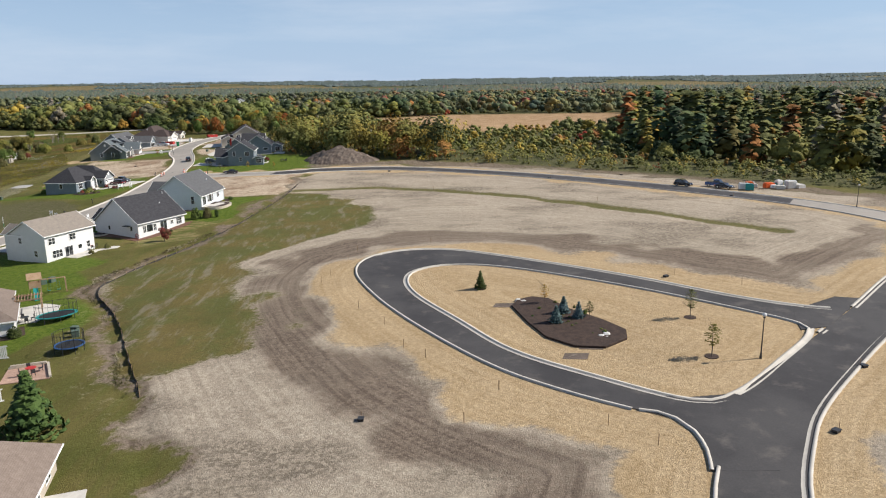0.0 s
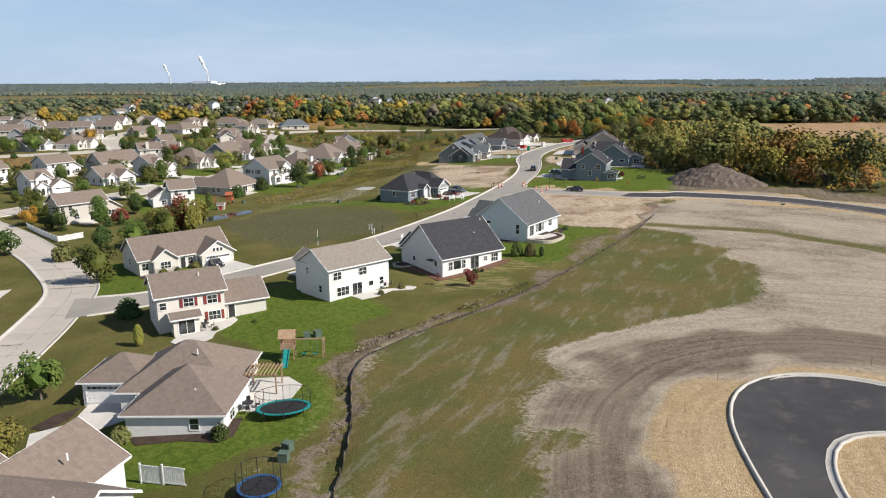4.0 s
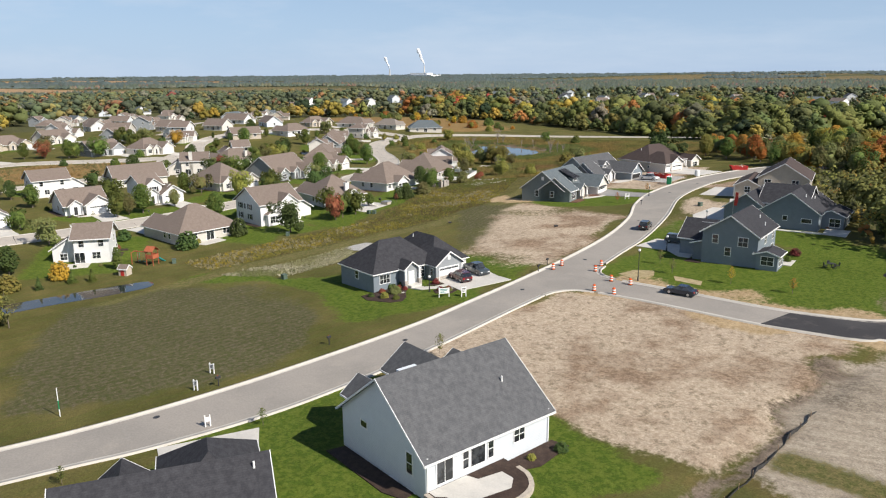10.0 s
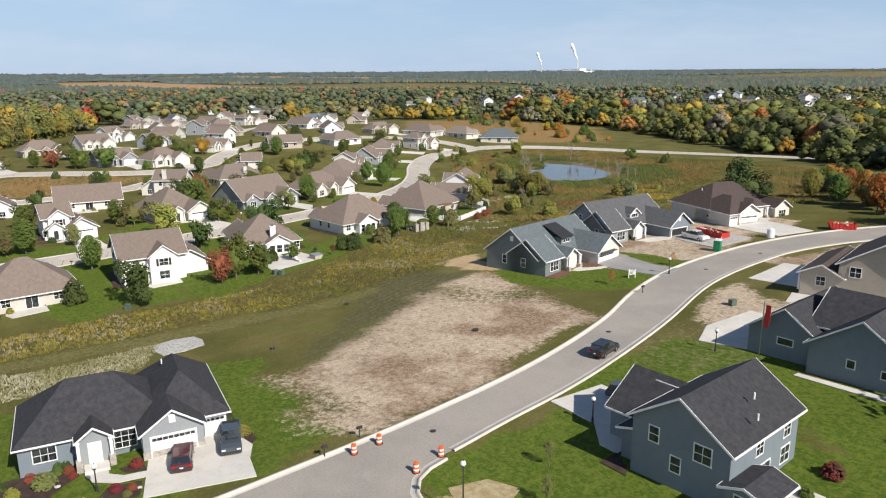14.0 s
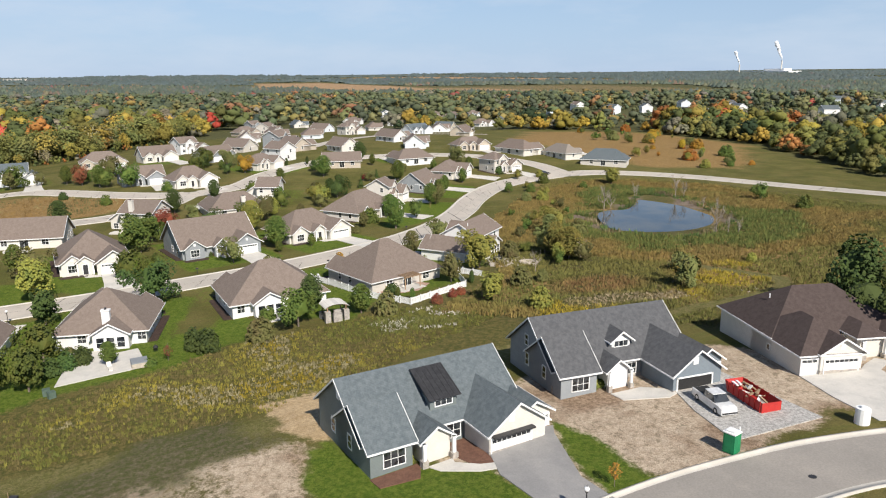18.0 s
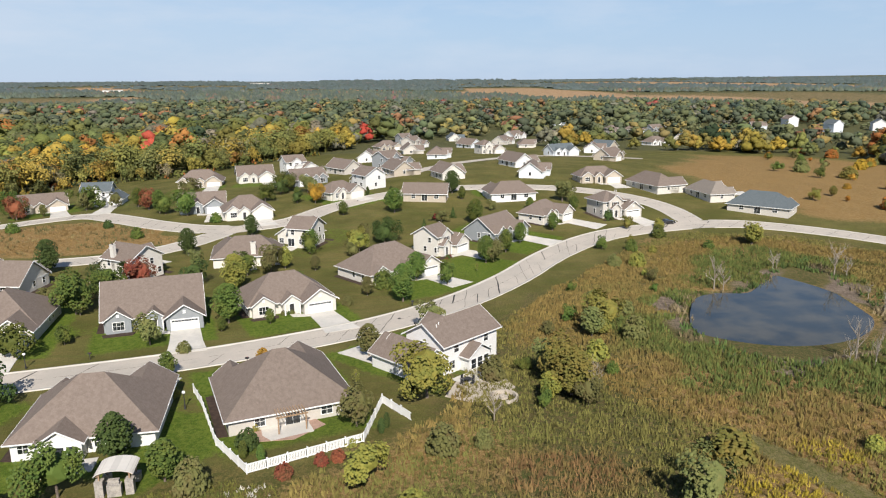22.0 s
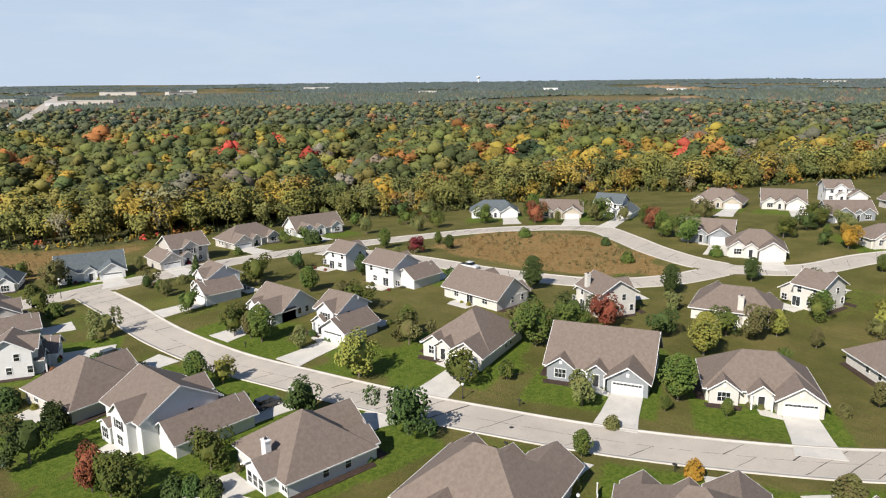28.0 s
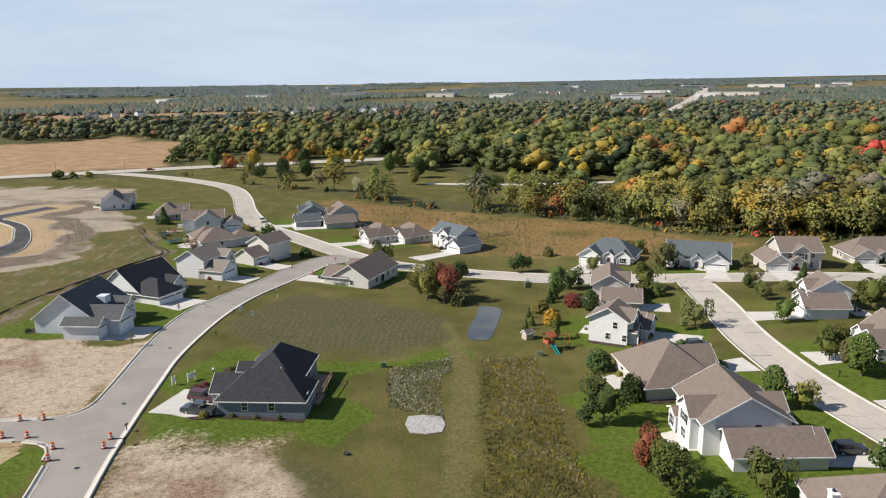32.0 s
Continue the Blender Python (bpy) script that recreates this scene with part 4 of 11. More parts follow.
def slab(name, pts, material, lift=0.05, label="", category="paving", thick=0.0):
    """A flat-laid outline draped over the ground."""
    cx, cy = sum(p[0] for p in pts) / len(pts), sum(p[1] for p in pts) / len(pts)
    bm = bmesh.new()
    vs = [bm.verts.new((x, y, 0)) for x, y in pts]
    bm.faces.new(vs)
    bmesh.ops.triangulate(bm, faces=bm.faces[:])
    for _ in range(3):
        long = [e for e in bm.edges if e.calc_length() > 4.0]
        if not long:
            break
        bmesh.ops.subdivide_edges(bm, edges=long, cuts=1)
        bmesh.ops.triangulate(bm, faces=[f for f in bm.faces if len(f.verts) > 3])
    edge = [e for e in bm.edges if e.is_boundary]
    for v in bm.verts:
        v.co.z = float(gz(v.co.x, v.co.y)) + lift
    if True:
        made = bmesh.ops.extrude_edge_only(bm, edges=edge)["geom"]
        for v in made:
            if isinstance(v, bmesh.types.BMVert):
                v.co.z -= lift + 0.15
    bmesh.ops.recalc_face_normals(bm, faces=bm.faces[:])
    me = bpy.data.meshes.new(name)
    bm.to_mesh(me)
    bm.free()
    me.materials.append(material)
    return tagged(new(name, me), label, category, kind="structure")


slab("road_corner", CORNER_X + [(22.5, 57.0), (26.5, 69.0), (24.5, 71.0), (19.8, 70.7), (15.6, 71.6)], MAT["asphalt"], 0.088, "rounded corner of the dark new street", "road")
slab("road_corner", [(39.4, 87.2), (43.5, 88.0), (53.0, 98.0), (50.0, 99.0), (44.2, 95.6), (41.6, 93.6), (40.4, 90.6)], MAT["asphalt"], 0.088, "rounded corner of the dark new street", "road")
slab("road_corner", CORNER_S + [(-86.0, 249.0), (-93.0, 249.0), (-93.0, 240.6)], MAT["newstreet"], 0.074, "rounded corner of the light grey street", "road")
slab("road_corner", CORNER_N + [(-94.0, 260.0), (-94.0, 252.0), (-86.6, 252.0)], MAT["newstreet"], 0.074, "rounded corner of the light grey street", "road")
water = slab("water", [tuple(p) for p in smooth([(-251.6, 404.4), (-239.6, 400.2), (-231.0, 401.8), (-222.1, 407.9), (-224.4, 416.1), (-225.9, 424.3), (-229.4, 432.3), (-241.3, 436.9), (-259.7, 439.4), (-278.1, 441.1), (-272.6, 430.7), (-261.4, 420.9), (-261.4, 413.7), (-258.2, 408.2)], 1.5, True)],
             MAT["water"], 0.0, "still dark pond with sky in it", "pond")
for v in water.data.vertices:
    v.co.z = float(gz(-245.3, 419.3)) + 0.62
slab("water_ditch", [tuple(p) for p in smooth([(-158.6, 182.0), (-163.2, 184.2), (-162.0, 192.0), (-160.0, 200.5), (-157.6, 207.2), (-153.6, 205.6), (-154.6, 198.0), (-156.8, 190.0)], 1.2, True)], MAT["water"], 0.06, "small still detention pond in the grass", "pond")


# ---- building kit ----
def part(name, bm, material, parent, label=""):
    """One mesh object under a thing or a part; bm is a bmesh or a ready mesh."""
    me = bm
    if isinstance(bm, bmesh.types.BMesh):
        me = bpy.data.meshes.new(name)
        bm.to_mesh(me)
        bm.free()
    if material and not me.materials:
        me.materials.append(material)
    ob = new(name, me)
    ob.parent = parent
    if label:
        ob["label"] = label
    return ob


def thing(name, x, y, rot=0.0, label="", category="", group="", z=None):
    ob = new(name)
    ob.matrix_basis = pose(x, y, float(gz(x, y)) if z is None else z, 0, 0, rot)
    return tagged(ob, label, category, group)


def add_box(bm, x0, x1, y0, y1, z0, z1):
    v = [bm.verts.new(p) for p in ((x0, y0, z0), (x1, y0, z0), (x1, y1, z0), (x0, y1, z0), (x0, y0, z1), (x1, y0, z1), (x1, y1, z1), (x0, y1, z1))]
    for f in ((3, 2, 1, 0), (4, 5, 6, 7), (0, 1, 5, 4), (1, 2, 6, 5), (2, 3, 7, 6), (3, 0, 4, 7)):
        bm.faces.new([v[i] for i in f])
    return v


def box_mesh(*dims):
    bm = bmesh.new()
    for d in dims:
        add_box(bm, *d)
    return bm


def prism(bm, section, a, b, swap):
    """A closed section of (u, z) points drawn out from a to b along x, or along y where swap is set."""
    rings = []
    for s in (a, b):
        rings.append([bm.verts.new((u, s, z) if swap else (s, u, z)) for u, z in section])
    n = len(section)
    for i in range(n):
        bm.faces.new((rings[0][i], rings[0][(i + 1) % n], rings[1][(i + 1) % n], rings[1][i]))
    half = n // 2
    for r in rings:
        for i in range(half - 1):
            bm.faces.new((r[i], r[i + 1], r[n - 2 - i], r[n - 1 - i]))


def tidy(bm):
    bmesh.ops.recalc_face_normals(bm, faces=bm.faces[:])
    return bm


def block(house, x0, x1, y0, y1, h, roof="gable_x", pitch=0.6, wall="white", roofing="r_brown", over=0.45, z0=-1.2, ends=(True, True), base=0.0):
    """Walls and roof of one box of a house; gable_x has its ridge along x. Returns the ridge's height."""
    bm = bmesh.new()
    add_box(bm, x0, x1, y0, y1, z0, h)
    bm.faces.ensure_lookup_table()
    swap = roof == "gable_y"
    a0, a1, u0, u1 = (y0, y1, x0, x1) if swap else (x0, x1, y0, y1)
    um, rise = (u0 + u1) / 2, pitch * (u1 - u0) / 2
    if roof.startswith("gable"):
        for s in (a0, a1):
            tri = [bm.verts.new((u, s, z) if swap else (s, u, z)) for u, z in ((u0, h), (u1, h), (um, h + rise))]
            bm.faces.new(tri)
    part("wall", tidy(bm), MAT[wall], house)
    th, e = 0.15, h - pitch * over
    bm, fb = bmesh.new(), bmesh.new()
    if roof.startswith("gable"):
        sec = [(u0 - over, e + th), (um, h + rise + th), (u1 + over, e + th), (u1 + over, e), (um, h + rise), (u0 - over, e)]
        prism(bm, sec, a0 - (over if ends[0] else 0), a1 + (over if ends[1] else 0), swap)
        rake = [(u0 - over, e + th + 0.012), (um, h + rise + th + 0.012), (u1 + over, e + th + 0.012), (u1 + over, e - 0.06), (um, h + rise - 0.06), (u0 - over, e - 0.06)]
        for k, (s, sgn) in enumerate(((a0 - over, -1), (a1 + over, 1))):
            if ends[k]:
                prism(fb, rake, s, s + sgn * 0.06, swap)
        for u, sgn in ((u0 - over, -1), (u1 + over, 1)):
            lo, hi = sorted((u, u + sgn * 0.07))
            d = (lo, hi, a0 - over, a1 + over) if swap else (a0 - over, a1 + over, lo, hi)
            add_box(fb, *d, e - 0.05, e + th - 0.01)
        top = h + rise
    else:
        lx, ly = x1 - x0 + 2 * over, y1 - y0 + 2 * over
        s = min(lx, ly) / 2
        rz = e + th + pitch * s
        xa, xb, ya, yb = x0 - over, x1 + over, y0 - over, y1 + over
        ym, xm = (ya + yb) / 2, (xa + xb) / 2
        ridge = ((xa + s, ym, rz), (xb - s, ym, rz)) if lx >= ly else ((xm, ya + s, rz), (xm, yb - s, rz))
        low = [bm.verts.new((x, y, e)) for x, y in ((xa, ya), (xb, ya), (xb, yb), (xa, yb))]
        eav = [bm.verts.new((x, y, e + th)) for x, y in ((xa, ya), (xb, ya), (xb, yb), (xa, yb))]
        r = [bm.verts.new(p) for p in ridge] if abs(lx - ly) > 0.02 else [bm.verts.new(ridge[0])] * 2
        for i in range(4):
            bm.faces.new((low[i], low[(i + 1) % 4], eav[(i + 1) % 4], eav[i]))
        bm.faces.new(low[::-1])
        if r[0] is r[1]:
            for i in range(4):
                bm.faces.new((eav[i], eav[(i + 1) % 4], r[0]))
        elif lx >= ly:
            for f in ((eav[0], eav[1], r[1], r[0]), (eav[1], eav[2], r[1]), (eav[2], eav[3], r[0], r[1]), (eav[3], eav[0], r[0])):
                bm.faces.new(f)
        else:
            for f in ((eav[0], eav[1], r[0]), (eav[1], eav[2], r[1], r[0]), (eav[2], eav[3], r[1]), (eav[3], eav[0], r[0], r[1])):
                bm.faces.new(f)
        for d in ((xa - 0.07, xb + 0.07, ya - 0.07, ya), (xa - 0.07, xb + 0.07, yb, yb + 0.07), (xa - 0.07, xa, ya, yb), (xb, xb + 0.07, ya, yb)):
            add_box(fb, *d, e - 0.04, e + th - 0.01)
        top = rz
    part("roof", tidy(bm), MAT[roofing], house)
    part("fascia", tidy(fb), MAT["trim"], house, "white fascia boards")
    if base:
        part("stone_base", box_mesh((x0 - 0.06, x1 + 0.06, y0 - 0.06, y0 + 0.2, z0, base)), MAT["stone"], house, "stone veneer along the foot of the wall")
    return top


TURN = {"f": 0, "r": 90, "b": 180, "l": -90}
CACHE = {}


def cached(key, build):
    if key not in CACHE:
        me = bpy.data.meshes.new(key[0])
        bm = build()
        tidy(bm).to_mesh(me)
        bm.free()
        CACHE[key] = me
    return CACHE[key]


def window_frame(w, h, cols, rows, depth=0.09):
    """Frame and glazing bars of one window as a single pierced piece."""
    t, m = 0.10, 0.05

    def cuts(lo, hi, n):
        inner = [c for i in range(1, n) for c in (lo + (hi - lo) * i / n - m / 2, lo + (hi - lo) * i / n + m / 2)]
        return [lo - t, lo] + inner + [hi, hi + t]

    xs, zs = cuts(-w / 2, w / 2, cols), cuts(0.0, h, rows)
    bm = bmesh.new()
    g = [[bm.verts.new((x, 0.02, z)) for z in zs] for x in xs]
    for i in range(len(xs) - 1):
        for j in range(len(zs) - 1):
            if i % 2 == 0 or j % 2 == 0:
                bm.faces.new((g[i][j], g[i + 1][j], g[i + 1][j + 1], g[i][j + 1]))
    made = bmesh.ops.extrude_face_region(bm, geom=bm.faces[:])["geom"]
    bmesh.ops.translate(bm, verts=[v for v in made if isinstance(v, bmesh.types.BMVert)], vec=(0, -depth, 0))
    return bm


def win(house, x, y, z, face, w=1.0, h=1.4, cols=1, rows=2, frame_mat="trim", shutters=None):
    """A window set proud of the wall at (x, y), its sill at z, looking the way of face."""
    fr = part("window", cached(("window", w, h, cols, rows), lambda: window_frame(w, h, cols, rows)), None, house)
    if not fr.data.materials:
        fr.data.materials.append(MAT[frame_mat])
    fr.matrix_basis = pose(x, y, z, 0, 0, TURN[face])
    pane = part("pane", cached(("pane", w, h), lambda: box_mesh((-w / 2, w / 2, -0.035, 0.02, 0, h))), MAT["glass"], fr)
    if shutters:
        for s in (-1, 1):
            c = s * (w / 2 + 0.35)
            sh = part("shutter", cached(("shutter", h, s, w), lambda: box_mesh((c - 0.2, c + 0.2, -0.10, 0.02, -0.05, h + 0.05), *[(c - 0.16, c + 0.16, -0.115, -0.1, 0.02 + k * 0.16, 0.12 + k * 0.16) for k in range(int(h / 0.16))])), MAT[shutters], fr)
    return fr


def garage_door(house, x, y, face, w=4.9, h=2.2, lights=True, material="trim"):
    def build():
        d = [(-w / 2 - 0.14, -w / 2, -0.10, 0.02, 0, h + 0.14), (w / 2, w / 2 + 0.14, -0.10, 0.02, 0, h + 0.14), (-w / 2, w / 2, -0.10, 0.02, h, h + 0.14), (-w / 2, w / 2, -0.03, 0.02, 0, h)]
        n = max(2, round(w / 0.62))
        for j in range(4):
            for i in range(n):
                a = -w / 2 + w * i / n
                if lights and j == 3:
                    d.append((a - 0.03, a + 0.03, -0.06, -0.03, h * 0.78, h * 0.97))
                else:
                    d.append((a + 0.05, a + w / n - 0.05, -0.055, -0.03, h * j / 4 + 0.05, h * (j + 1) / 4 - 0.05))
        return box_mesh(*d)

    ob = part("garage_door", cached(("garage_door", w, h, lights), build), None, house)
    if not ob.data.materials:
        ob.data.materials.append(MAT[material])
    ob.matrix_basis = pose(x, y, 0, 0, 0, TURN[face])
    if lights:
        n = max(2, round(w / 0.62))
        part("glazed_strip", cached(("glazed_strip", w, h), lambda: box_mesh((-w / 2 + 0.1, w / 2 - 0.1, -0.045, 0.01, h * 0.80, h * 0.95))), MAT["glass"], ob)
    return ob


def entry_door(house, x, y, face, material="metal", w=0.95, h=2.1):
    def build():
        d = [(-w / 2 - 0.12, -w / 2, -0.10, 0.02, 0, h + 0.12), (w / 2, w / 2 + 0.12, -0.10, 0.02, 0, h + 0.12), (-w / 2, w / 2, -0.10, 0.02, h, h + 0.12)]
        return box_mesh(*d)

    ob = part("door_frame", cached(("door_frame", w, h), build), MAT["trim"], house)
    ob.matrix_basis = pose(x, y, 0.1, 0, 0, TURN[face])
    leaf = part("door_leaf", cached(("door_leaf", w, h), lambda: box_mesh((-w / 2, w / 2, -0.03, 0.02, 0, h), (-w / 3, w / 3, -0.05, -0.03, 0.2, 0.9), (-w / 3, w / 3, -0.05, -0.03, 1.1, 1.9))), None, ob)
    if not leaf.data.materials:
        leaf.data.materials.append(MAT[material])
    return ob


def patio_door(house, x, y, z, face, w=1.9, h=2.1):
    return win(house, x, y, z, face, w, h, 2, 1)


def chimney(house, x, y, w, d, z1, material="white"):
    part("chimney", box_mesh((x - w / 2, x + w / 2, y - d / 2, y + d / 2, -0.5, z1), (x - w / 2 - 0.08, x + w / 2 + 0.08, y - d / 2 - 0.08, y + d / 2 + 0.08, z1, z1 + 0.18)), MAT[material], house)
    part("flue", box_mesh((x - 0.15, x + 0.15, y - 0.15, y + 0.15, z1 + 0.18, z1 + 0.5)), MAT["metal"], house)


def column(house, x, y, h, w=0.24, stone=0.0):
    part("porch_column", box_mesh((x - w / 2, x + w / 2, y - w / 2, y + w / 2, 0, h), (x - w * 0.7, x + w * 0.7, y - w * 0.7, y + w * 0.7, h - 0.2, h)), MAT["trim"], house)
    if stone:
        part("column_base", box_mesh((x - w, x + w, y - w, y + w, -0.4, stone)), MAT["stone"], house)


def vent_pipes(house, spots):
    for x, y, z in spots:
        bm = bmesh.new()
        bmesh.ops.create_cone(bm, cap_ends=True, segments=8, radius1=0.09, radius2=0.08, depth=0.6)
        bmesh.ops.translate(bm, verts=bm.verts[:], vec=(x, y, z + 0.2))
        part("vent_pipe", bm, MAT["trim"], house)


def louvre(house, x, y, z, face, w=0.7, h=0.9):
    def build():
        return box_mesh((-w / 2, w / 2, -0.05, 0.02, 0, h), *[(-w / 2 + 0.05, w / 2 - 0.05, -0.08, -0.05, 0.06 + k * 0.14, 0.13 + k * 0.14) for k in range(int(h / 0.14))])

    ob = part("gable_vent", cached(("gable_vent", w, h), build), MAT["trim"], house)
    ob.matrix_basis = pose(x, y, z, 0, 0, TURN[face])


def to_world(house, pts):
    return [tuple((house.matrix_basis @ Vector((x, y, 0)))[:2]) for x, y in pts]


def drive(house, pts, material="concrete", name="driveway", label="pale concrete driveway before the garage", lift=0.10):
    return slab(name, to_world(house, pts), MAT[material], lift, label, "driveway")


def bed(house, pts, material="mulch", label="dark mulch bed beside the house"):
    return slab("planting_bed", to_world(house, pts), MAT[material], 0.09, label, "planting bed")


# ---- plants ----
def tufts(rnd, centres, size, heart=None, m=5):
    """Small leaf clumps round the given centres, turned away from the crown's heart where one is given: vertices and triangles."""
    v, f = [], []
    for c in centres:
        n = Vector((rnd.uniform(-1, 1), rnd.uniform(-1, 1), rnd.uniform(-0.4, 1))).normalized()
        if heart is not None:
            n = (n * 0.42 + (Vector(c) - heart).normalized() * 0.75 + Vector((0, 0, 0.15))).normalized()
        t = n.orthogonal().normalized()
        b = n.cross(t)
        a0 = rnd.uniform(0, 6.28)
        k = len(v)
        v.append(Vector(c) + n * size * 0.35)
        for i in range(m):
            a = a0 + 6.283 * i / m
            r = size * rnd.uniform(0.55, 1.1)
            v.append(Vector(c) + (t * math.cos(a) + b * math.sin(a)) * r - n * size * rnd.uniform(0, 0.3))
        f += [(k, k + 1 + i, k + 1 + (i + 1) % m) for i in range(m)]
    return v, f


def crown_mesh(kind, seed, fine=False):
    """A crown one metre high above its foot, of many leaf clumps on uneven lobes with gaps."""
    rnd = random.Random(seed)
    pts = []
    if kind == "round":
        lobes = [(Vector((rnd.gauss(0, 0.18), rnd.gauss(0, 0.18), 0.27 + 0.052 * k + rnd.uniform(-0.04, 0.04))), rnd.uniform(0.15, 0.24)) for k in range(11)]
        for c, r in lobes:
            for _ in range(150 if fine else 84):
                d = Vector((rnd.gauss(0, 1), rnd.gauss(0, 1), rnd.gauss(0, 1))).normalized()
                pts.append(c + d * r * rnd.uniform(0.6, 1.08))
        size = 0.036 if fine else 0.047
    elif kind == "oval":
        for _ in range(1500 if fine else 860):
            z = rnd.uniform(0.16, 1.0)
            r = 0.30 * math.sin(math.pi * min(1, (z - 0.10) / 0.92)) ** 0.6 * rnd.uniform(0.55, 1.12)
            a = rnd.uniform(0, 6.283)
            r *= 1 + 0.22 * math.sin(3 * a + seed) * math.sin(9 * z)
            pts.append(Vector((r * math.cos(a), r * math.sin(a), z)))
        size = 0.034 if fine else 0.044
    elif kind == "cone":
        for _ in range(520):
            z = rnd.random() ** 1.5
            tier = 0.75 + 0.25 * math.cos(z * 40)
            r = (1 - z) * 0.36 * tier * rnd.uniform(0.6, 1.1) + 0.01
            a = rnd.uniform(0, 6.283)
            pts.append(Vector((r * math.cos(a), r * math.sin(a), 0.04 + z * 0.94)))
        size = 0.055
    elif kind == "column":
        for _ in range(420):
            z = rnd.random()
            r = 0.19 * math.sin(math.pi * (0.12 + 0.86 * z)) ** 0.55 * rnd.uniform(0.7, 1.1)
            a = rnd.uniform(0, 6.283)
            pts.append(Vector((r * math.cos(a), r * math.sin(a), 0.03 + z * 0.95)))
        size = 0.05
    elif kind == "sparse":
        for _ in range(150):
            z = rnd.uniform(0.35, 1.0)
            r = 0.20 * math.sin(math.pi * min(1, (z - 0.25) / 0.8)) * rnd.uniform(0.2, 1.1)
            a = rnd.uniform(0, 6.283)
            pts.append(Vector((r * math.cos(a), r * math.sin(a), z)))
        size = 0.035
    else:
        for _ in range(330):
            d = Vector((rnd.gauss(0, 1), rnd.gauss(0, 1), abs(rnd.gauss(0, 1)))).normalized()
            pts.append(Vector((d.x * 0.56, d.y * 0.56, d.z * 0.85 + 0.06)) * rnd.uniform(0.72, 1.08))
        size = 0.098
    v, f = tufts(rnd, pts, size, Vector((0, 0, 0.5 if kind in ("round", "oval") else 0.3)), 4)
    if kind in ("round", "oval", "cone", "column", "bush"):
        bm = bmesh.new()
        bmesh.ops.create_icosphere(bm, subdivisions=2, radius=1)
        sc = {"round": (0.24, 0.24, 0.28, 0.52), "oval": (0.15, 0.15, 0.31, 0.56), "cone": (0.15, 0.15, 0.36, 0.38), "column": (0.12, 0.12, 0.42, 0.48), "bush": (0.36, 0.36, 0.50, 0.18)}[kind]
        k = len(v)
        for q in bm.verts:
            p = q.co * (1 + 0.3 * noise.noise(q.co * 1.9 + Vector((seed, 0, 0))))
            v.append(Vector((p.x * sc[0], p.y * sc[1], max(0.01, p.z * sc[2] + sc[3]))))
        f += [tuple(k + w.index for w in face.verts) for face in bm.faces]
        bm.free()
    me = bpy.data.meshes.new("crown")
    me.from_pydata([tuple(p) for p in v], [], f)
    return me


def trunk_mesh(kind, seed):
    """A tapered trunk with limbs, one metre high with its crown."""
    rnd = random.Random(seed + 50)
    v, f = [], []

    def limb(a, b, ra, rb, n=5):
        d = (b - a).normalized()
        t = d.orthogonal().normalized()
        s = d.cross(t)
        k = len(v)
        for c, r in ((a, ra), (b, rb)):
            for i in range(n):
                w = 6.283 * i / n
                v.append(c + (t * math.cos(w) + s * math.sin(w)) * r)
        for i in range(n):
            f.append((k + i, k + (i + 1) % n, k + n + (i + 1) % n, k + n + i))

    thick = {"sparse": 0.012, "bare": 0.02}.get(kind, 0.026)
    up = {"round": 0.5, "oval": 0.6, "sparse": 0.95, "bare": 0.6}.get(kind, 0.8)
    limb(Vector((0, 0, -0.05)), Vector((0, 0, up * 0.45)), thick, thick * 0.75, 7)
    limb(Vector((0, 0, up * 0.45)), Vector((rnd.uniform(-0.03, 0.03), rnd.uniform(-0.03, 0.03), up)), thick * 0.75, thick * 0.3, 7)
    if kind not in ("cone", "column", "bush"):
        for _ in range(14 if kind == "bare" else 7):
            z = rnd.uniform(0.22, up * 0.95)
            a = rnd.uniform(0, 6.283)
            w = rnd.uniform(0.10, 0.26)
            e = Vector((w * math.cos(a), w * math.sin(a), z + rnd.uniform(0.14, 0.34)))
            limb(Vector((0, 0, z)), e, thick * 0.45, thick * 0.12, 5)
            if kind == "bare":
                for _ in range(3):
                    limb(e * 0.8 + Vector((0, 0, z * 0.2)), e + Vector((rnd.uniform(-0.1, 0.1), rnd.uniform(-0.1, 0.1), rnd.uniform(0.05, 0.2))), thick * 0.2, thick * 0.05, 4)
    me = bpy.data.meshes.new("trunk")
    me.from_pydata([tuple(p) for p in v], [], f)
    me.materials.append(MAT["bark"] if kind != "bare" else MAT["twig"])
    return me


CROWNS, TRUNKS = {}, {}
TREE_WORDS = {"round": ("round-crowned broadleaf tree", "tree"), "oval": ("upright oval broadleaf tree", "tree"), "cone": ("conical evergreen tree", "tree"), "column": ("narrow columnar evergreen", "tree"),
              "sparse": ("young staked sapling with thin leaves", "sapling"), "bush": ("rounded shrub", "shrub"), "bare": ("bare dead tree with grey limbs", "dead tree")}
TINT_WORDS = {"leaf_green": "green", "leaf_dark": "dark green", "leaf_yellow": "yellow-green", "leaf_gold": "golden", "leaf_orange": "orange", "leaf_red": "dark red", "leaf_olive": "olive", "leaf_blue": "blue-green", "leaf_flower": "pale"}
tree_rnd = random.Random(77)


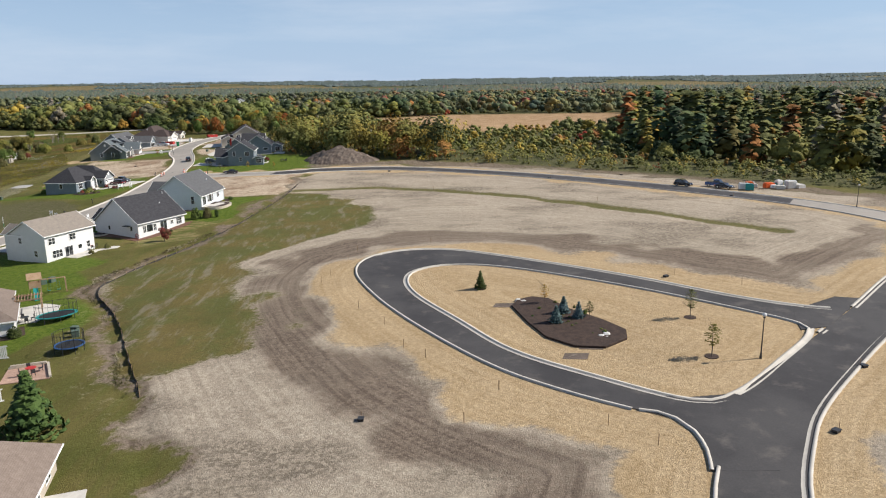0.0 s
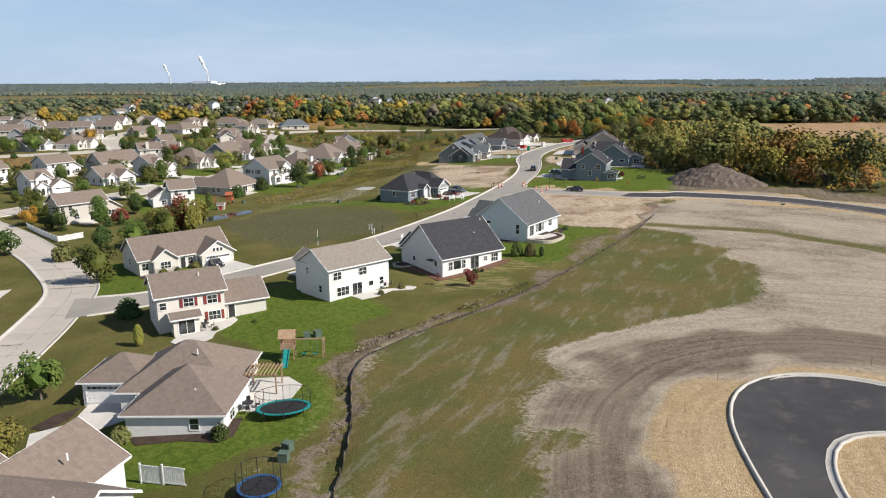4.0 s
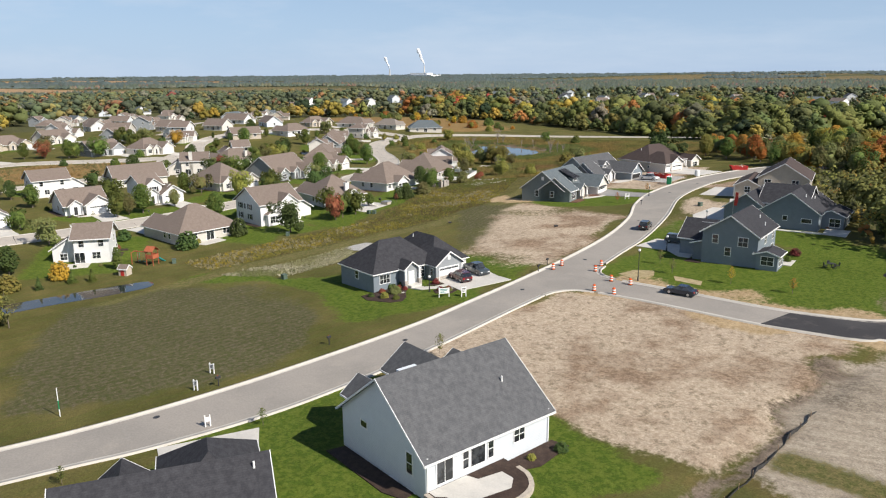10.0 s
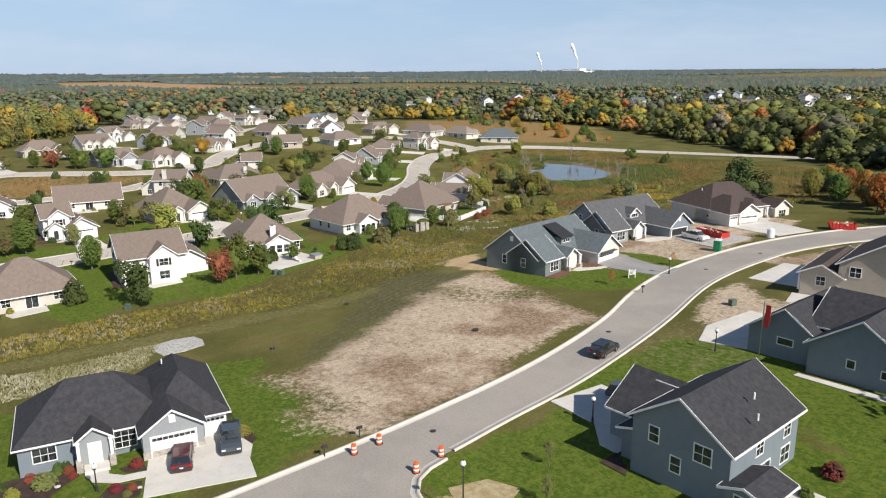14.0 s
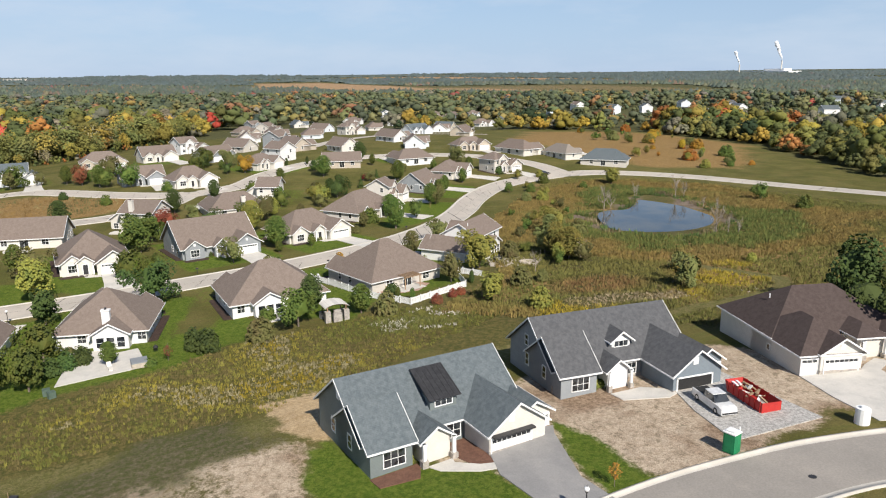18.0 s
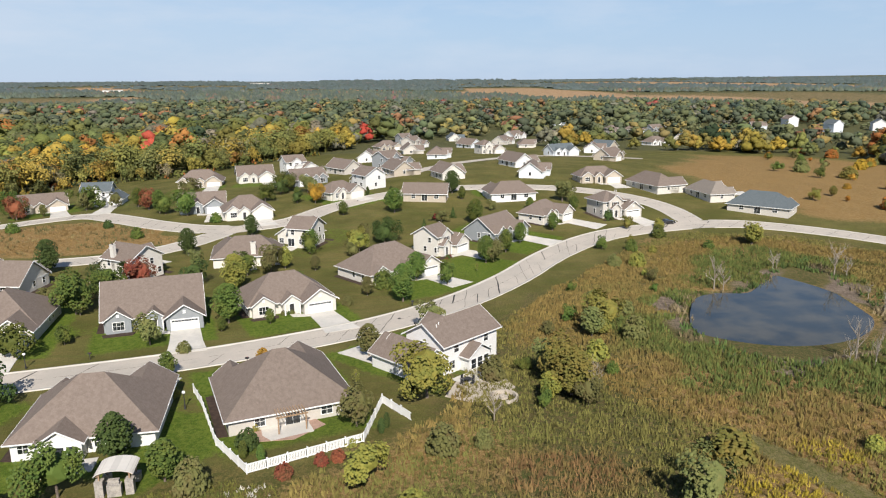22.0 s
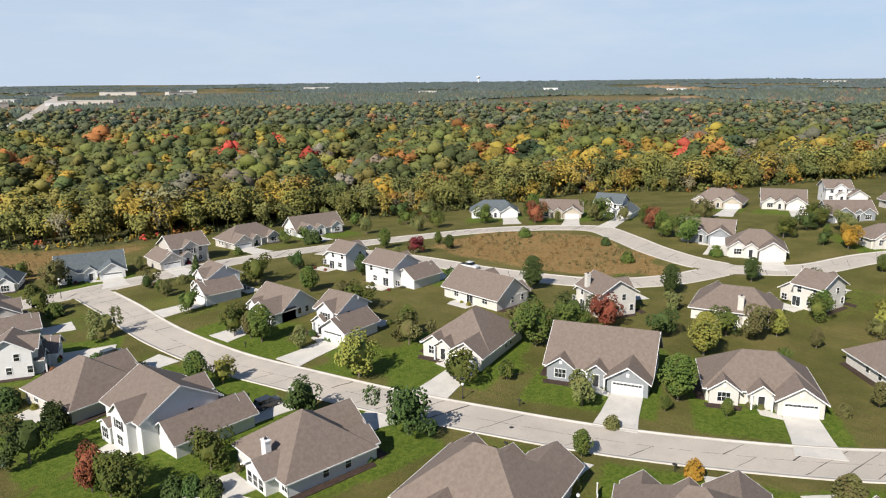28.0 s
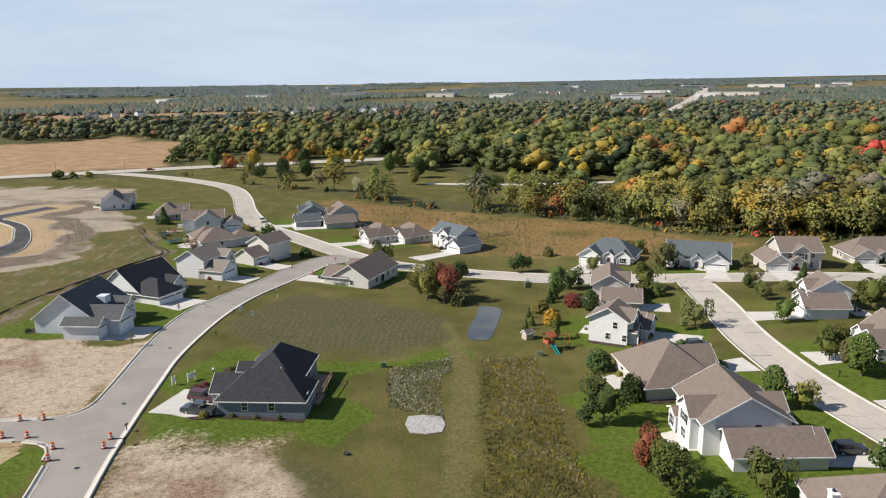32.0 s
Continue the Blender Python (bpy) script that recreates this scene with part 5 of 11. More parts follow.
def tree(x, y, h, kind="round", tint="leaf_green", spread=1.0, group=""):
    """One tree or shrub of height h: trunk and crown share meshes with others of its kind."""
    v = tree_rnd.randrange({"round": 5, "oval": 4, "cone": 3, "column": 2, "sparse": 3, "bush": 4, "bare": 3}[kind])
    words, cat = TREE_WORDS[kind]
    name = {"bush": "shrub", "sparse": "sapling", "bare": "dead_tree"}.get(kind, "tree")
    label = words if kind == "bare" else f"{TINT_WORDS[tint]} {words} growing in the grass"
    ob = thing(name, x, y, tree_rnd.uniform(0, 360), label, cat, group)
    s = h * spread * tree_rnd.uniform(0.92, 1.08)
    ob.matrix_basis = ob.matrix_basis @ Matrix.Diagonal((s, s, h, 1))
    key = (kind, v)
    if key not in TRUNKS:
        TRUNKS[key] = trunk_mesh(kind, v)
    if kind != "bush":
        part("trunk", TRUNKS[key], None, ob)
    if kind != "bare":
        fine = h >= 7.0 and kind in ("round", "oval")
        key = (kind, v, tint, fine)
        if key not in CROWNS:
            CROWNS[key] = crown_mesh(kind, v, fine)
            CROWNS[key].materials.append(MAT[tint])
        part("crown" if kind != "bush" else "foliage", CROWNS[key], None, ob)
    return ob


# ---- the new houses along the upper street ----
def house_lightblue():
    h = thing("house", -71.0, 197.6, -97, "pale blue new house with grey roof and white rear wall", "house", z=float(gz(-71, 197.6)) + 0.7)
    block(h, -7.3, 7.3, -6.4, 6.6, 3.0, "gable_x", 0.76, "paleblue", "r_grey", z0=-2.6)
    block(h, -7.0, -1.2, -11.5, -2, 2.9, "gable_y", 0.7, "paleblue", "r_grey", ends=(True, False))
    block(h, -10.6, -7.2, -9.0, -1.5, 2.7, "gable_y", 0.62, "paleblue", "r_grey", ends=(True, True))
    block(h, 2.2, 5.6, -8.4, -3.5, 3.2, "gable_y", 0.75, "white", "r_grey", ends=(True, False))
    part("dormer", box_mesh((-0.4, 1.8, -5.2, -2.6, 3.6, 5.6)), MAT["paleblue"], h)
    garage_door(h, -4.1, -11.5, "f", 4.9, 2.2)
    garage_door(h, -8.9, -9.0, "f", 2.6, 2.2)
    entry_door(h, 0.8, -6.4, "f")
    win(h, 4.0, -8.4, 0.8, "f", 1.8, 1.6, 2, 2)
    column(h, -0.4, -7.6, 2.7, 0.3, 0.9)
    column(h, 1.8, -7.6, 2.7, 0.3, 0.9)
    patio_door(h, 5.3, 6.6, 0.3, "b", 1.7, 2.2)
    win(h, 3.0, 6.6, 0.7, "b", 0.6, 1.7)
    win(h, 1.6, 6.6, 0.6, "b", 1.6, 2.0, 1, 1)
    win(h, 0.1, 6.6, 0.7, "b", 0.6, 1.7)
    win(h, -3.4, 6.6, 1.1, "b", 1.3, 1.3, 2, 2)
    win(h, 7.3, 4.4, 0.8, "r", 0.8, 1.9, 1, 2)
    win(h, 7.3, 2.0, -1.9, "r", 1.0, 1.1, 2, 2)
    win(h, 7.3, 4.6, -1.9, "r", 1.0, 1.1, 2, 2)
    win(h, 7.3, -2.6, 2.3, "r", 1.0, 0.6, 1, 1)
    part("downpipe", box_mesh((7.1, 7.22, 6.6, 6.72, -2.2, 3.1)), MAT["trim"], h)
    part("downpipe", box_mesh((-7.22, -7.1, 6.6, 6.72, -1.2, 3.1)), MAT["trim"], h)
    vent_pipes(h, ((-4.2, 3.4, 5.6),))
    drive(h, [(-10.4, -9.0), (-10.4, -11.5), (-8.4, -17.2), (-0.2, -17.2), (-1.4, -11.5), (-1.4, -6.5), (3.0, -9.5), (2.0, -8.6), (-0.6, -9.4), (-1.6, -11.6), (-7.2, -11.6)][:6])
    bed(h, [(7.4, -6), (9.2, -6.5), (9.3, 3), (8.6, 5.2), (7.4, 5)])
    bed(h, [(-1.4, 6.7), (-7.6, 6.7), (-8.0, 8.6), (-3.5, 9.3), (-1.4, 8.4)])
    wall = thing("retaining_wall", *to_world(h, [(4.0, 9.4)])[0], -97, "curved tan block retaining wall round a raised patio", "retaining wall")
    inv = wall.matrix_basis.inverted() @ h.matrix_basis
    bm = bmesh.new()
    path = [(7.4, 6.7), (7.4, 9.3), (6.7, 11.0), (5.2, 11.9), (1.6, 12.0), (-0.4, 11.2), (-1.4, 9.6), (-1.5, 8.4)]
    path = [tuple(p) for p in smooth(path, 0.7)]
    rings = []
    for k, p in enumerate(path):
        a, b = Vector(path[max(k - 1, 0)]), Vector(path[min(k + 1, len(path) - 1)])
        n = Vector((-(b - a).y, (b - a).x)).normalized() * 0.22
        rings.append([inv @ Vector((p[0] + s * n.x, p[1] + s * n.y, z)) for s, z in ((-1, -2.6), (-1, 0.02), (1, 0.02), (1, -2.6))])
    vs = [[bm.verts.new(q) for q in r] for r in rings]
    for a, b in zip(vs, vs[1:]):
        for i in range(4):
            bm.faces.new((a[i], a[(i + 1) % 4], b[(i + 1) % 4], b[i]))
    part("block_course", tidy(bm), MAT["wall_block"], wall)
    bm = bmesh.new()
    f = [inv @ Vector((x, y, 0.0)) for x, y in path + [(-1.5, 6.6), (7.2, 6.6)]]
    bm.faces.new([bm.verts.new(p) for p in f])
    part("raised_bed", bm, MAT["mulch"], wall)
    bm = bmesh.new()
    f = [inv @ Vector((x, y, 0.05)) for x, y in ((7.1, 6.7), (7.1, 7.6), (6.4, 8.2), (6.2, 9.8), (1.4, 10.6), (0.2, 9.6), (0.2, 8.2), (2.6, 7.8), (3.0, 6.7))]
    bm.faces.new([bm.verts.new(p) for p in f])
    part("patio_slab", tidy(bm), MAT["concrete"], wall, "pale concrete patio slab")
    return h


def house_black_roof():
    h = thing("house", -73.9, 171.8, -116, "white new house with a black shingle roof", "house", z=float(gz(-76, 172.9)) - 0.2)
    block(h, -7.0, 7.0, -6.6, 6.4, 3.1, "gable_x", 0.78, "white", "r_black", z0=-2.4)
    block(h, -7.0, 0.8, -12.4, -2, 2.9, "hip", 0.75, "white", "r_black")
    block(h, 1.4, 5.8, -8.6, -3, 3.2, "gable_y", 0.8, "white", "r_black", ends=(True, False))
    garage_door(h, -4.4, -12.4, "f", 4.9, 2.2)
    garage_door(h, -0.6, -12.4, "f", 2.0, 2.2)
    entry_door(h, 1.0, -6.6, "f")
    win(h, 3.6, -8.6, 0.8, "f", 1.8, 1.6, 2, 2)
    win(h, 5.2, 6.4, 0.6, "b", 0.8, 1.5, 2, 2)
    win(h, 3.7, 6.4, 0.6, "b", 1.7, 1.6, 1, 1)
    win(h, 2.2, 6.4, 0.6, "b", 0.8, 1.5, 2, 2)
    patio_door(h, -0.4, 6.4, 0.1, "b", 1.9, 2.2)
    win(h, -3.0, 6.4, 1.2, "b", 0.8, 0.8, 2, 2)
    win(h, -5.2, 6.4, 0.8, "b", 1.6, 1.5, 3, 2)
    win(h, 7.0, 1.2, -1.8, "r", 1.0, 1.0, 2, 1)
    win(h, 7.0, -2.5, 1.0, "r", 0.6, 0.9, 1, 1)
    win(h, 7.0, 4.4, 1.2, "r", 0.7, 1.0, 1, 1)
    part("awning", box_mesh((7.0, 8.0, 2.6, 4.2, 2.2, 2.32)), MAT["metal"], h)
    vent_pipes(h, ((-3.0, 3.0, 5.6), (-6.2, 0.8, 7.6)))
    drive(h, [(-7.4, -12.4), (-8.2, -19.5), (1.6, -19.5), (0.9, -12.4)])
    part("step", box_mesh((-1.6, 0.8, 6.5, 8.2, -1.2, -0.1), (-1.6, 0.8, 8.2, 8.7, -1.2, -0.45)), MAT["concrete"], h, "pale concrete back steps")
    bed(h, [(7.1, -6.4), (9.4, -6.6), (9.6, -3), (8.5, 2), (9.0, 7.4), (3, 8.2), (-1.6, 8.0), (-6.0, 8.6), (-8.8, 7.2), (-7.4, 6.3), (7.0, 6.5)], "redmulch", "red-brown mulch bed round the house")
    wall = thing("planter_wall", *to_world(h, [(9.2, -4.4)])[0], -115, "low curved block planter beside the house", "planter")
    bm = bmesh.new()
    rings = []
    for k in range(14):
        a = math.pi * (-0.55 + 1.15 * k / 13)
        rings.append([bm.verts.new((r * math.cos(a) - 0.9, r * math.sin(a), z)) for r, z in ((2.0, -0.9), (2.0, 0.35), (1.65, 0.35), (1.65, -0.9))])
    for a, b in zip(rings, rings[1:]):
        for i in range(4):
            bm.faces.new((a[i], a[(i + 1) % 4], b[(i + 1) % 4], b[i]))
    part("block_course", tidy(bm), MAT["wall_block"], wall)
    bm = bmesh.new()
    bmesh.ops.create_circle(bm, cap_ends=True, segments=16, radius=1.75)
    bmesh.ops.translate(bm, verts=bm.verts[:], vec=(-0.9, 0, 0.2))
    part("soil_fill", bm, MAT["mulch"], wall)
    return h


def house_white_two_storey():
    h = thing("house", -83.6, 149.6, -111, "white two-storey house with a tan shingle roof", "house")
    block(h, -6.0, 6.0, -4.0, 5.0, 5.3, "gable_x", 0.56, "white", "r_tan", z0=-1.8)
    block(h, -6.0, 1.2, -9.6, -2, 2.8, "gable_y", 0.6, "white", "r_tan", ends=(True, False))
    block(h, 1.6, 5.6, -6.0, -1, 5.2, "gable_y", 0.7, "white", "r_tan", ends=(True, False))
    garage_door(h, -2.4, -9.6, "f", 4.9, 2.2)
    entry_door(h, 2.2, -6.0, "f")
    for x in (4.4, -0.6):
        win(h, x, 5.0, 3.3, "b", 1.5, 1.2, 2, 2)
    win(h, 3.4, 5.0, 0.5, "b", 2.3, 1.4, 3, 2)
    patio_door(h, 0.6, 5.0, 0.0, "b", 1.9, 2.1)
    win(h, -2.2, 5.0, 1.1, "b", 0.9, 0.8, 1, 1)
    win(h, -4.4, 5.0, 1.0, "b", 0.8, 1.2, 1, 2)
    win(h, 6.0, 2.4, 1.0, "r", 0.8, 1.1, 1, 2)
    win(h, 6.0, -1.4, 3.4, "r", 0.8, 1.1, 1, 2)
    win(h, 6.0, 1.2, -1.2, "r", 1.0, 0.9, 2, 1)
    win(h, 6.0, 3.4, -1.2, "r", 1.0, 0.9, 2, 1)
    win(h, 4.0, -6.0, 3.3, "f", 1.2, 1.4, 2, 2)
    vent_pipes(h, ((-4.8, 1.8, 6.6), (-3.9, 1.7, 6.6), (-4.4, 2.6, 6.2)))
    drive(h, [(-5.6, -9.6), (-6.2, -17), (1.2, -17), (0.8, -9.6)])
    slab("patio", to_world(h, [(2.0, 5.1), (2.0, 8.2), (-1.0, 8.6), (-4.6, 7.6), (-7.6, 9.4), (-9.2, 8.6), (-8.6, 7.2), (-6.0, 6.9), (-3.2, 6.4), (-2.2, 5.1)]), MAT["concrete"], 0.1, "curving pale concrete patio", "patio")
    return h


def house_red_shutters():
    h = thing("house", -95.4, 131.0, -123, "cream two-storey house with red shutters and a garage wing", "house")
    block(h, -1.0, 8.6, -4.2, 4.4, 5.3, "gable_x", 0.55, "cream", "r_brown", z0=-1.6)
    block(h, -7.6, -1.0, -4.4, 3.2, 2.8, "gable_x", 0.6, "cream", "r_brown")
    block(h, 3.4, 7.0, 4.4, 7.2, 2.5, "gable_x", 0.35, "cream", "r_brown")
    win(h, 7.8, 4.4, 3.3, "b", 0.9, 1.0, 1, 2)
    win(h, 4.2, 4.4, 3.3, "b", 1.4, 1.2, 2, 2, shutters="maroon")
    win(h, 0.8, 4.4, 3.3, "b", 1.4, 1.2, 2, 2, shutters="maroon")
    win(h, 0.6, 4.4, 0.7, "b", 1.7, 1.3, 3, 2, shutters="maroon")
    patio_door(h, 5.2, 7.2, 0.1, "b", 2.2, 2.0)
    win(h, 7.0, 5.8, 0.8, "r", 0.8, 1.2, 1, 2)
    entry_door(h, -2.2, 3.2, "b", "trim")
    win(h, 8.6, 0.5, 0.9, "r", 0.9, 1.4)
    win(h, 8.6, 0.5, 3.3, "r", 0.9, 1.3)
    garage_door(h, -4.4, -4.4, "f")
    vent_pipes(h, ((-1.6, 1.0, 5.2), (2.0, 1.6, 7.0)))
    drive(h, [(-7.2, -4.4), (-7.6, -14), (-1.0, -14), (-1.6, -4.4)])
    slab("patio", to_world(h, [(6.6, 7.3), (7.9, 9.2), (7.2, 11.4), (5.0, 12.4), (2.6, 11.2), (1.6, 9.0), (-0.8, 7.4), (-2.6, 5.2), (-2.4, 3.4), (0.2, 4.5), (3.2, 4.6), (3.2, 7.3)]), MAT["concrete"], 0.1, "rounded pale concrete patio behind the house", "patio")
    return h


def house_tan_garage():
    h = thing("house", -127.6, 154.4, 66, "cream ranch house with brown shingles and front gables", "house")
    block(h, -9.0, 9.0, -4.0, 7.0, 2.9, "gable_x", 0.62, "cream", "r_brown", z0=-1.2)
    block(h, 2.4, 9.0, -6.4, 1, 2.9, "gable_y", 0.68, "cream", "r_brown", ends=(True, False))
    block(h, -6.6, -2.2, -5.4, 1, 2.9, "gable_y", 0.8, "cream", "r_brown", ends=(True, False), base=1.0)
    garage_door(h, 5.7, -6.4, "f", 4.9, 2.2)
    win(h, -4.4, -5.4, 0.7, "f", 1.9, 1.5, 3, 2)
    win(h, -7.9, -4.0, 0.8, "f", 1.2, 1.3, 2, 2)
    entry_door(h, -0.6, -4.0, "f", "red")
    win(h, 0.9, -4.0, 0.8, "f", 0.9, 1.3, 1, 2)
    for k in (-1, 0, 1):
        win(h, 5.7 + 0.75 * k, -6.4, 3.0, "f", 0.5, 0.7, 1, 1)
    for x in (-6.5, -3.0, 4.0):
        win(h, x, 7.0, 0.9, "b", 1.3, 1.3, 2, 2)
    patio_door(h, 0.5, 7.0, 0.1, "b")
    win(h, -9.0, 2.0, 0.9, "l", 0.9, 1.3)
    win(h, 9.0, 2.0, 0.9, "r", 0.9, 1.3)
    column(h, -1.8, -5.0, 2.6)
    column(h, 1.8, -5.0, 2.6)
    vent_pipes(h, ((3, 3, 5.0), (-4, 2.6, 5.2)))
    drive(h, [(2.8, -6.4), (2.0, -15.5), (9.6, -15.5), (8.6, -6.4)])
    bed(h, [(-9.2, -4.1), (-9.6, -6), (-6.8, -7), (-2.4, -7), (-1.6, -4.2)])
    return h


def house_hip_patio():
    h = thing("house", -73.9, 97.4, 27, "pale grey ranch house under a broad brown hip roof", "house")
    block(h, -3.0, 9.2, 5.0, 16.2, 2.8, "hip", 0.64, "white", "r_brown")
    block(h, 0.0, 10.0, -0.6, 9.4, 2.8, "hip", 0.62, "white", "r_brown")
    block(h, -8.5, -1.6, 7.8, 14.4, 2.75, "hip", 0.60, "white", "r_brown")
    garage_door(h, -5.6, 7.8, "f", 4.9, 2.1)
    entry_door(h, -1.0, 5.0, "f")
    column(h, -0.5, 3.6, 2.7, 0.24)
    win(h, 7.0, -0.6, 0.9, "f", 0.9, 1.2, 1, 2)
    win(h, 10.0, 2.2, 0.8, "r", 1.5, 1.3, 2, 2)
    win(h, 9.2, 14.6, 0.8, "r", 1.2, 1.3, 2, 2)
    patio_door(h, 9.2, 11.6, 0.1, "r")
    win(h, -8.5, 11.0, 0.9, "l", 0.9, 1.2)
    win(h, 3.0, 16.2, 0.8, "b", 1.5, 1.3, 2, 2)
    vent_pipes(h, ((6.6, 1.6, 3.9), (4.6, 8.6, 5.6), (4.2, 12.0, 5.2)))
    drive(h, [(-8.1, 7.8), (-7.8, 3.2), (-11.1, 1.2), (-9.4, -2.7), (-6.9, -1.0), (-3.1, 2.5), (-0.4, 5.0), (-3.1, 7.8)])
    bed(h, [(0.2, -0.7), (1.6, -2.4), (6.0, -1.9), (9.4, -2.6), (11.2, -1.4), (11.0, 2.6), (10.1, 2.6), (10.1, -0.7)], label="mulch bed with shrubs along the wall")
    bed(h, [(-8.7, 7.4), (-10.8, 5.6), (-11.8, 2.6), (-9.8, 1.8), (-8.6, 4.4)], label="curved mulch bed beside the driveway")
    slab("patio", to_world(h, [(10.1, 4.4), (12.4, 3.8), (15.2, 6.6), (15.8, 10.6), (13.6, 13.2), (9.3, 13.2), (9.3, 9.5), (10.1, 9.5)]), MAT["concrete"], 0.09, "pale paved patio behind the house", "patio")
    return h


def house_fence_deck():
    h = thing("house", -63.7, 79.7, 13, "pale grey two-storey house with a brown shingle roof", "house")
    block(h, -7.5, 7.0, -4.0, 3.6, 4.9, "gable_x", 0.60, "white", "r_brown")
    block(h, -6.4, 2.4, 0.0, 8.4, 4.7, "gable_y", 0.62, "white", "r_brown", ends=(False, True))
    block(h, -14.0, -7.5, -2.0, 7.0, 2.7, "gable_y", 0.6, "white", "r_brown")
    for x in (-5.2, -1.0, 2.4, 5.6):
        win(h, x, -4.0, 3.1, "f", 0.9, 1.25, 1, 2)
    for x in (-3.4, 0.6, 4.6):
        win(h, x, -4.0, 0.5, "f", 1.0, 1.5, 1, 2)
    win(h, 7.0, -1.6, 3.2, "r", 0.9, 1.2, 1, 2)
    win(h, 7.0, 1.2, 3.2, "r", 0.9, 1.2, 1, 2)
    patio_door(h, 7.0, 1.6, 0.2, "r", 1.9, 2.1)
    win(h, -2.0, 8.4, 3.1, "b", 1.0, 1.2, 1, 2)
    garage_door(h, -10.7, 7.0, "b")
    vent_pipes(h, ((4.6, -1.4, 6.6), (1.0, 4.0, 6.6)))
    drive(h, [(-13.4, 7.0), (-13.6, 15), (-7.6, 15), (-8.0, 7.0)][::-1])
    bed(h, [(-7.5, -4.1), (-7.4, -5.4), (3.4, -5.5), (6.8, -5.2), (6.9, -4.1)], label="mulch bed with shrubs along the wall")
    return h


def house_slate_ranch():
    h = thing("house", -118.8, 235.2, 84, "blue-grey ranch house with a black hip roof and white trim", "house", z=2.3)
    h.matrix_basis = h.matrix_basis @ Matrix.Diagonal((0.86, 0.92, 0.95, 1))
    block(h, -10.0, 6.0, -5.4, 5.4, 2.9, "hip", 0.76, "blue", "r_black")
    block(h, 3.4, 12.4, -6.6, 8.2, 2.9, "hip", 0.80, "blue", "r_black")
    block(h, 2.6, 9.3, -8.6, -1, 2.9, "gable_y", 0.62, "grey", "r_black", ends=(True, False), base=0.7)
    block(h, -3.9, -0.7, -7.0, -2, 3.0, "gable_y", 0.66, "grey", "r_black", ends=(True, False))
    garage_door(h, 5.95, -8.6, "f", 4.9, 2.2)
    garage_door(h, 11.0, -6.6, "f", 2.3, 2.2)
    louvre(h, 5.95, -8.6, 3.5, "f")
    entry_door(h, -2.3, -7.0, "f", "trim", 1.2, 2.2)
    for x in (-4.0, -0.6):
        column(h, x, -7.4, 2.9, 0.34, 0.9)
    win(h, 0.95, -5.6, 0.5, "f", 2.3, 1.9, 3, 3)
    win(h, -7.4, -5.4, 0.7, "f", 2.3, 1.5, 3, 2)
    win(h, 2.6, -7.3, 0.9, "l", 0.8, 1.2)
    win(h, 12.4, -2.0, 1.0, "r", 1.0, 1.4, 1, 2)
    win(h, 12.4, 2.6, 1.0, "r", 1.0, 1.4, 1, 2)
    for z in (-0.4, 1.7):
        win(h, 9.6, 8.2, z, "b", 1.0, 1.3, 1, 2)
    win(h, 6.0, 8.2, 0.8, "b", 1.5, 1.4, 2, 2)
    patio_door(h, -3.0, 5.4, 0.1, "b")
    win(h, -10.0, 0.0, 0.9, "l", 1.0, 1.4)
    part("entry_step", box_mesh((-3.6, -1.0, -8.6, -7.0, -0.6, 0.12)), MAT["concrete"], h)
    part("deck", box_mesh((-6.0, 2.4, 5.5, 9.2, 0.0, 0.15), (2.4, 6.8, 8.3, 9.6, -0.2, -0.05), *[(x - 0.05, x + 0.05, 9.1, 9.2, -1.2, 1.1) for x in (-6.0, -3.9, -1.8, 0.3, 2.4)], (-6.0, 2.4, 9.1, 9.2, 1.0, 1.1)), MAT["wood"], h, "brown wooden deck with a rail")
    vent_pipes(h, ((6.5, 3.0, 5.9),))
    drive(h, [(3.0, -8.6), (1.6, -16.6), (12.9, -18.6), (13.2, -14.5), (14.2, -11.6), (12.6, -6.7), (9.3, -6.7), (9.3, -8.6)])
    slab("path", to_world(h, [(-3.6, -8.6), (-3.0, -10.4), (-0.6, -12.0), (2.6, -12.4), (2.7, -11.2), (0.2, -10.8), (-1.2, -9.6), (-1.2, -8.6)]), MAT["concrete"], 0.095, "curved pale concrete front path", "path")
    bed(h, [(-12.8, -5.2), (-13.6, -8.2), (-11.6, -12.4), (-9.6, -13.4), (-7.6, -12.0), (-5.8, -9.6), (-4.2, -8.2), (-4.2, -5.6)])
    bed(h, [(-0.2, -9.0), (2.4, -8.8), (2.6, -10.8), (0.6, -10.4)])
    bed(h, [(-1.6, -12.6), (1.9, -13.0), (1.4, -15.8), (-0.6, -16.4), (-2.6, -14.4)])
    bed(h, [(12.6, -6.4), (14.6, -6.8), (15.0, -10.4), (14.2, -11.2), (13.0, -9.6)])
    bed(h, [(12.5, -5.8), (13.8, -5.8), (13.8, 8.0), (12.5, 8.3)], label="strip of mulch along the side wall")
    return h


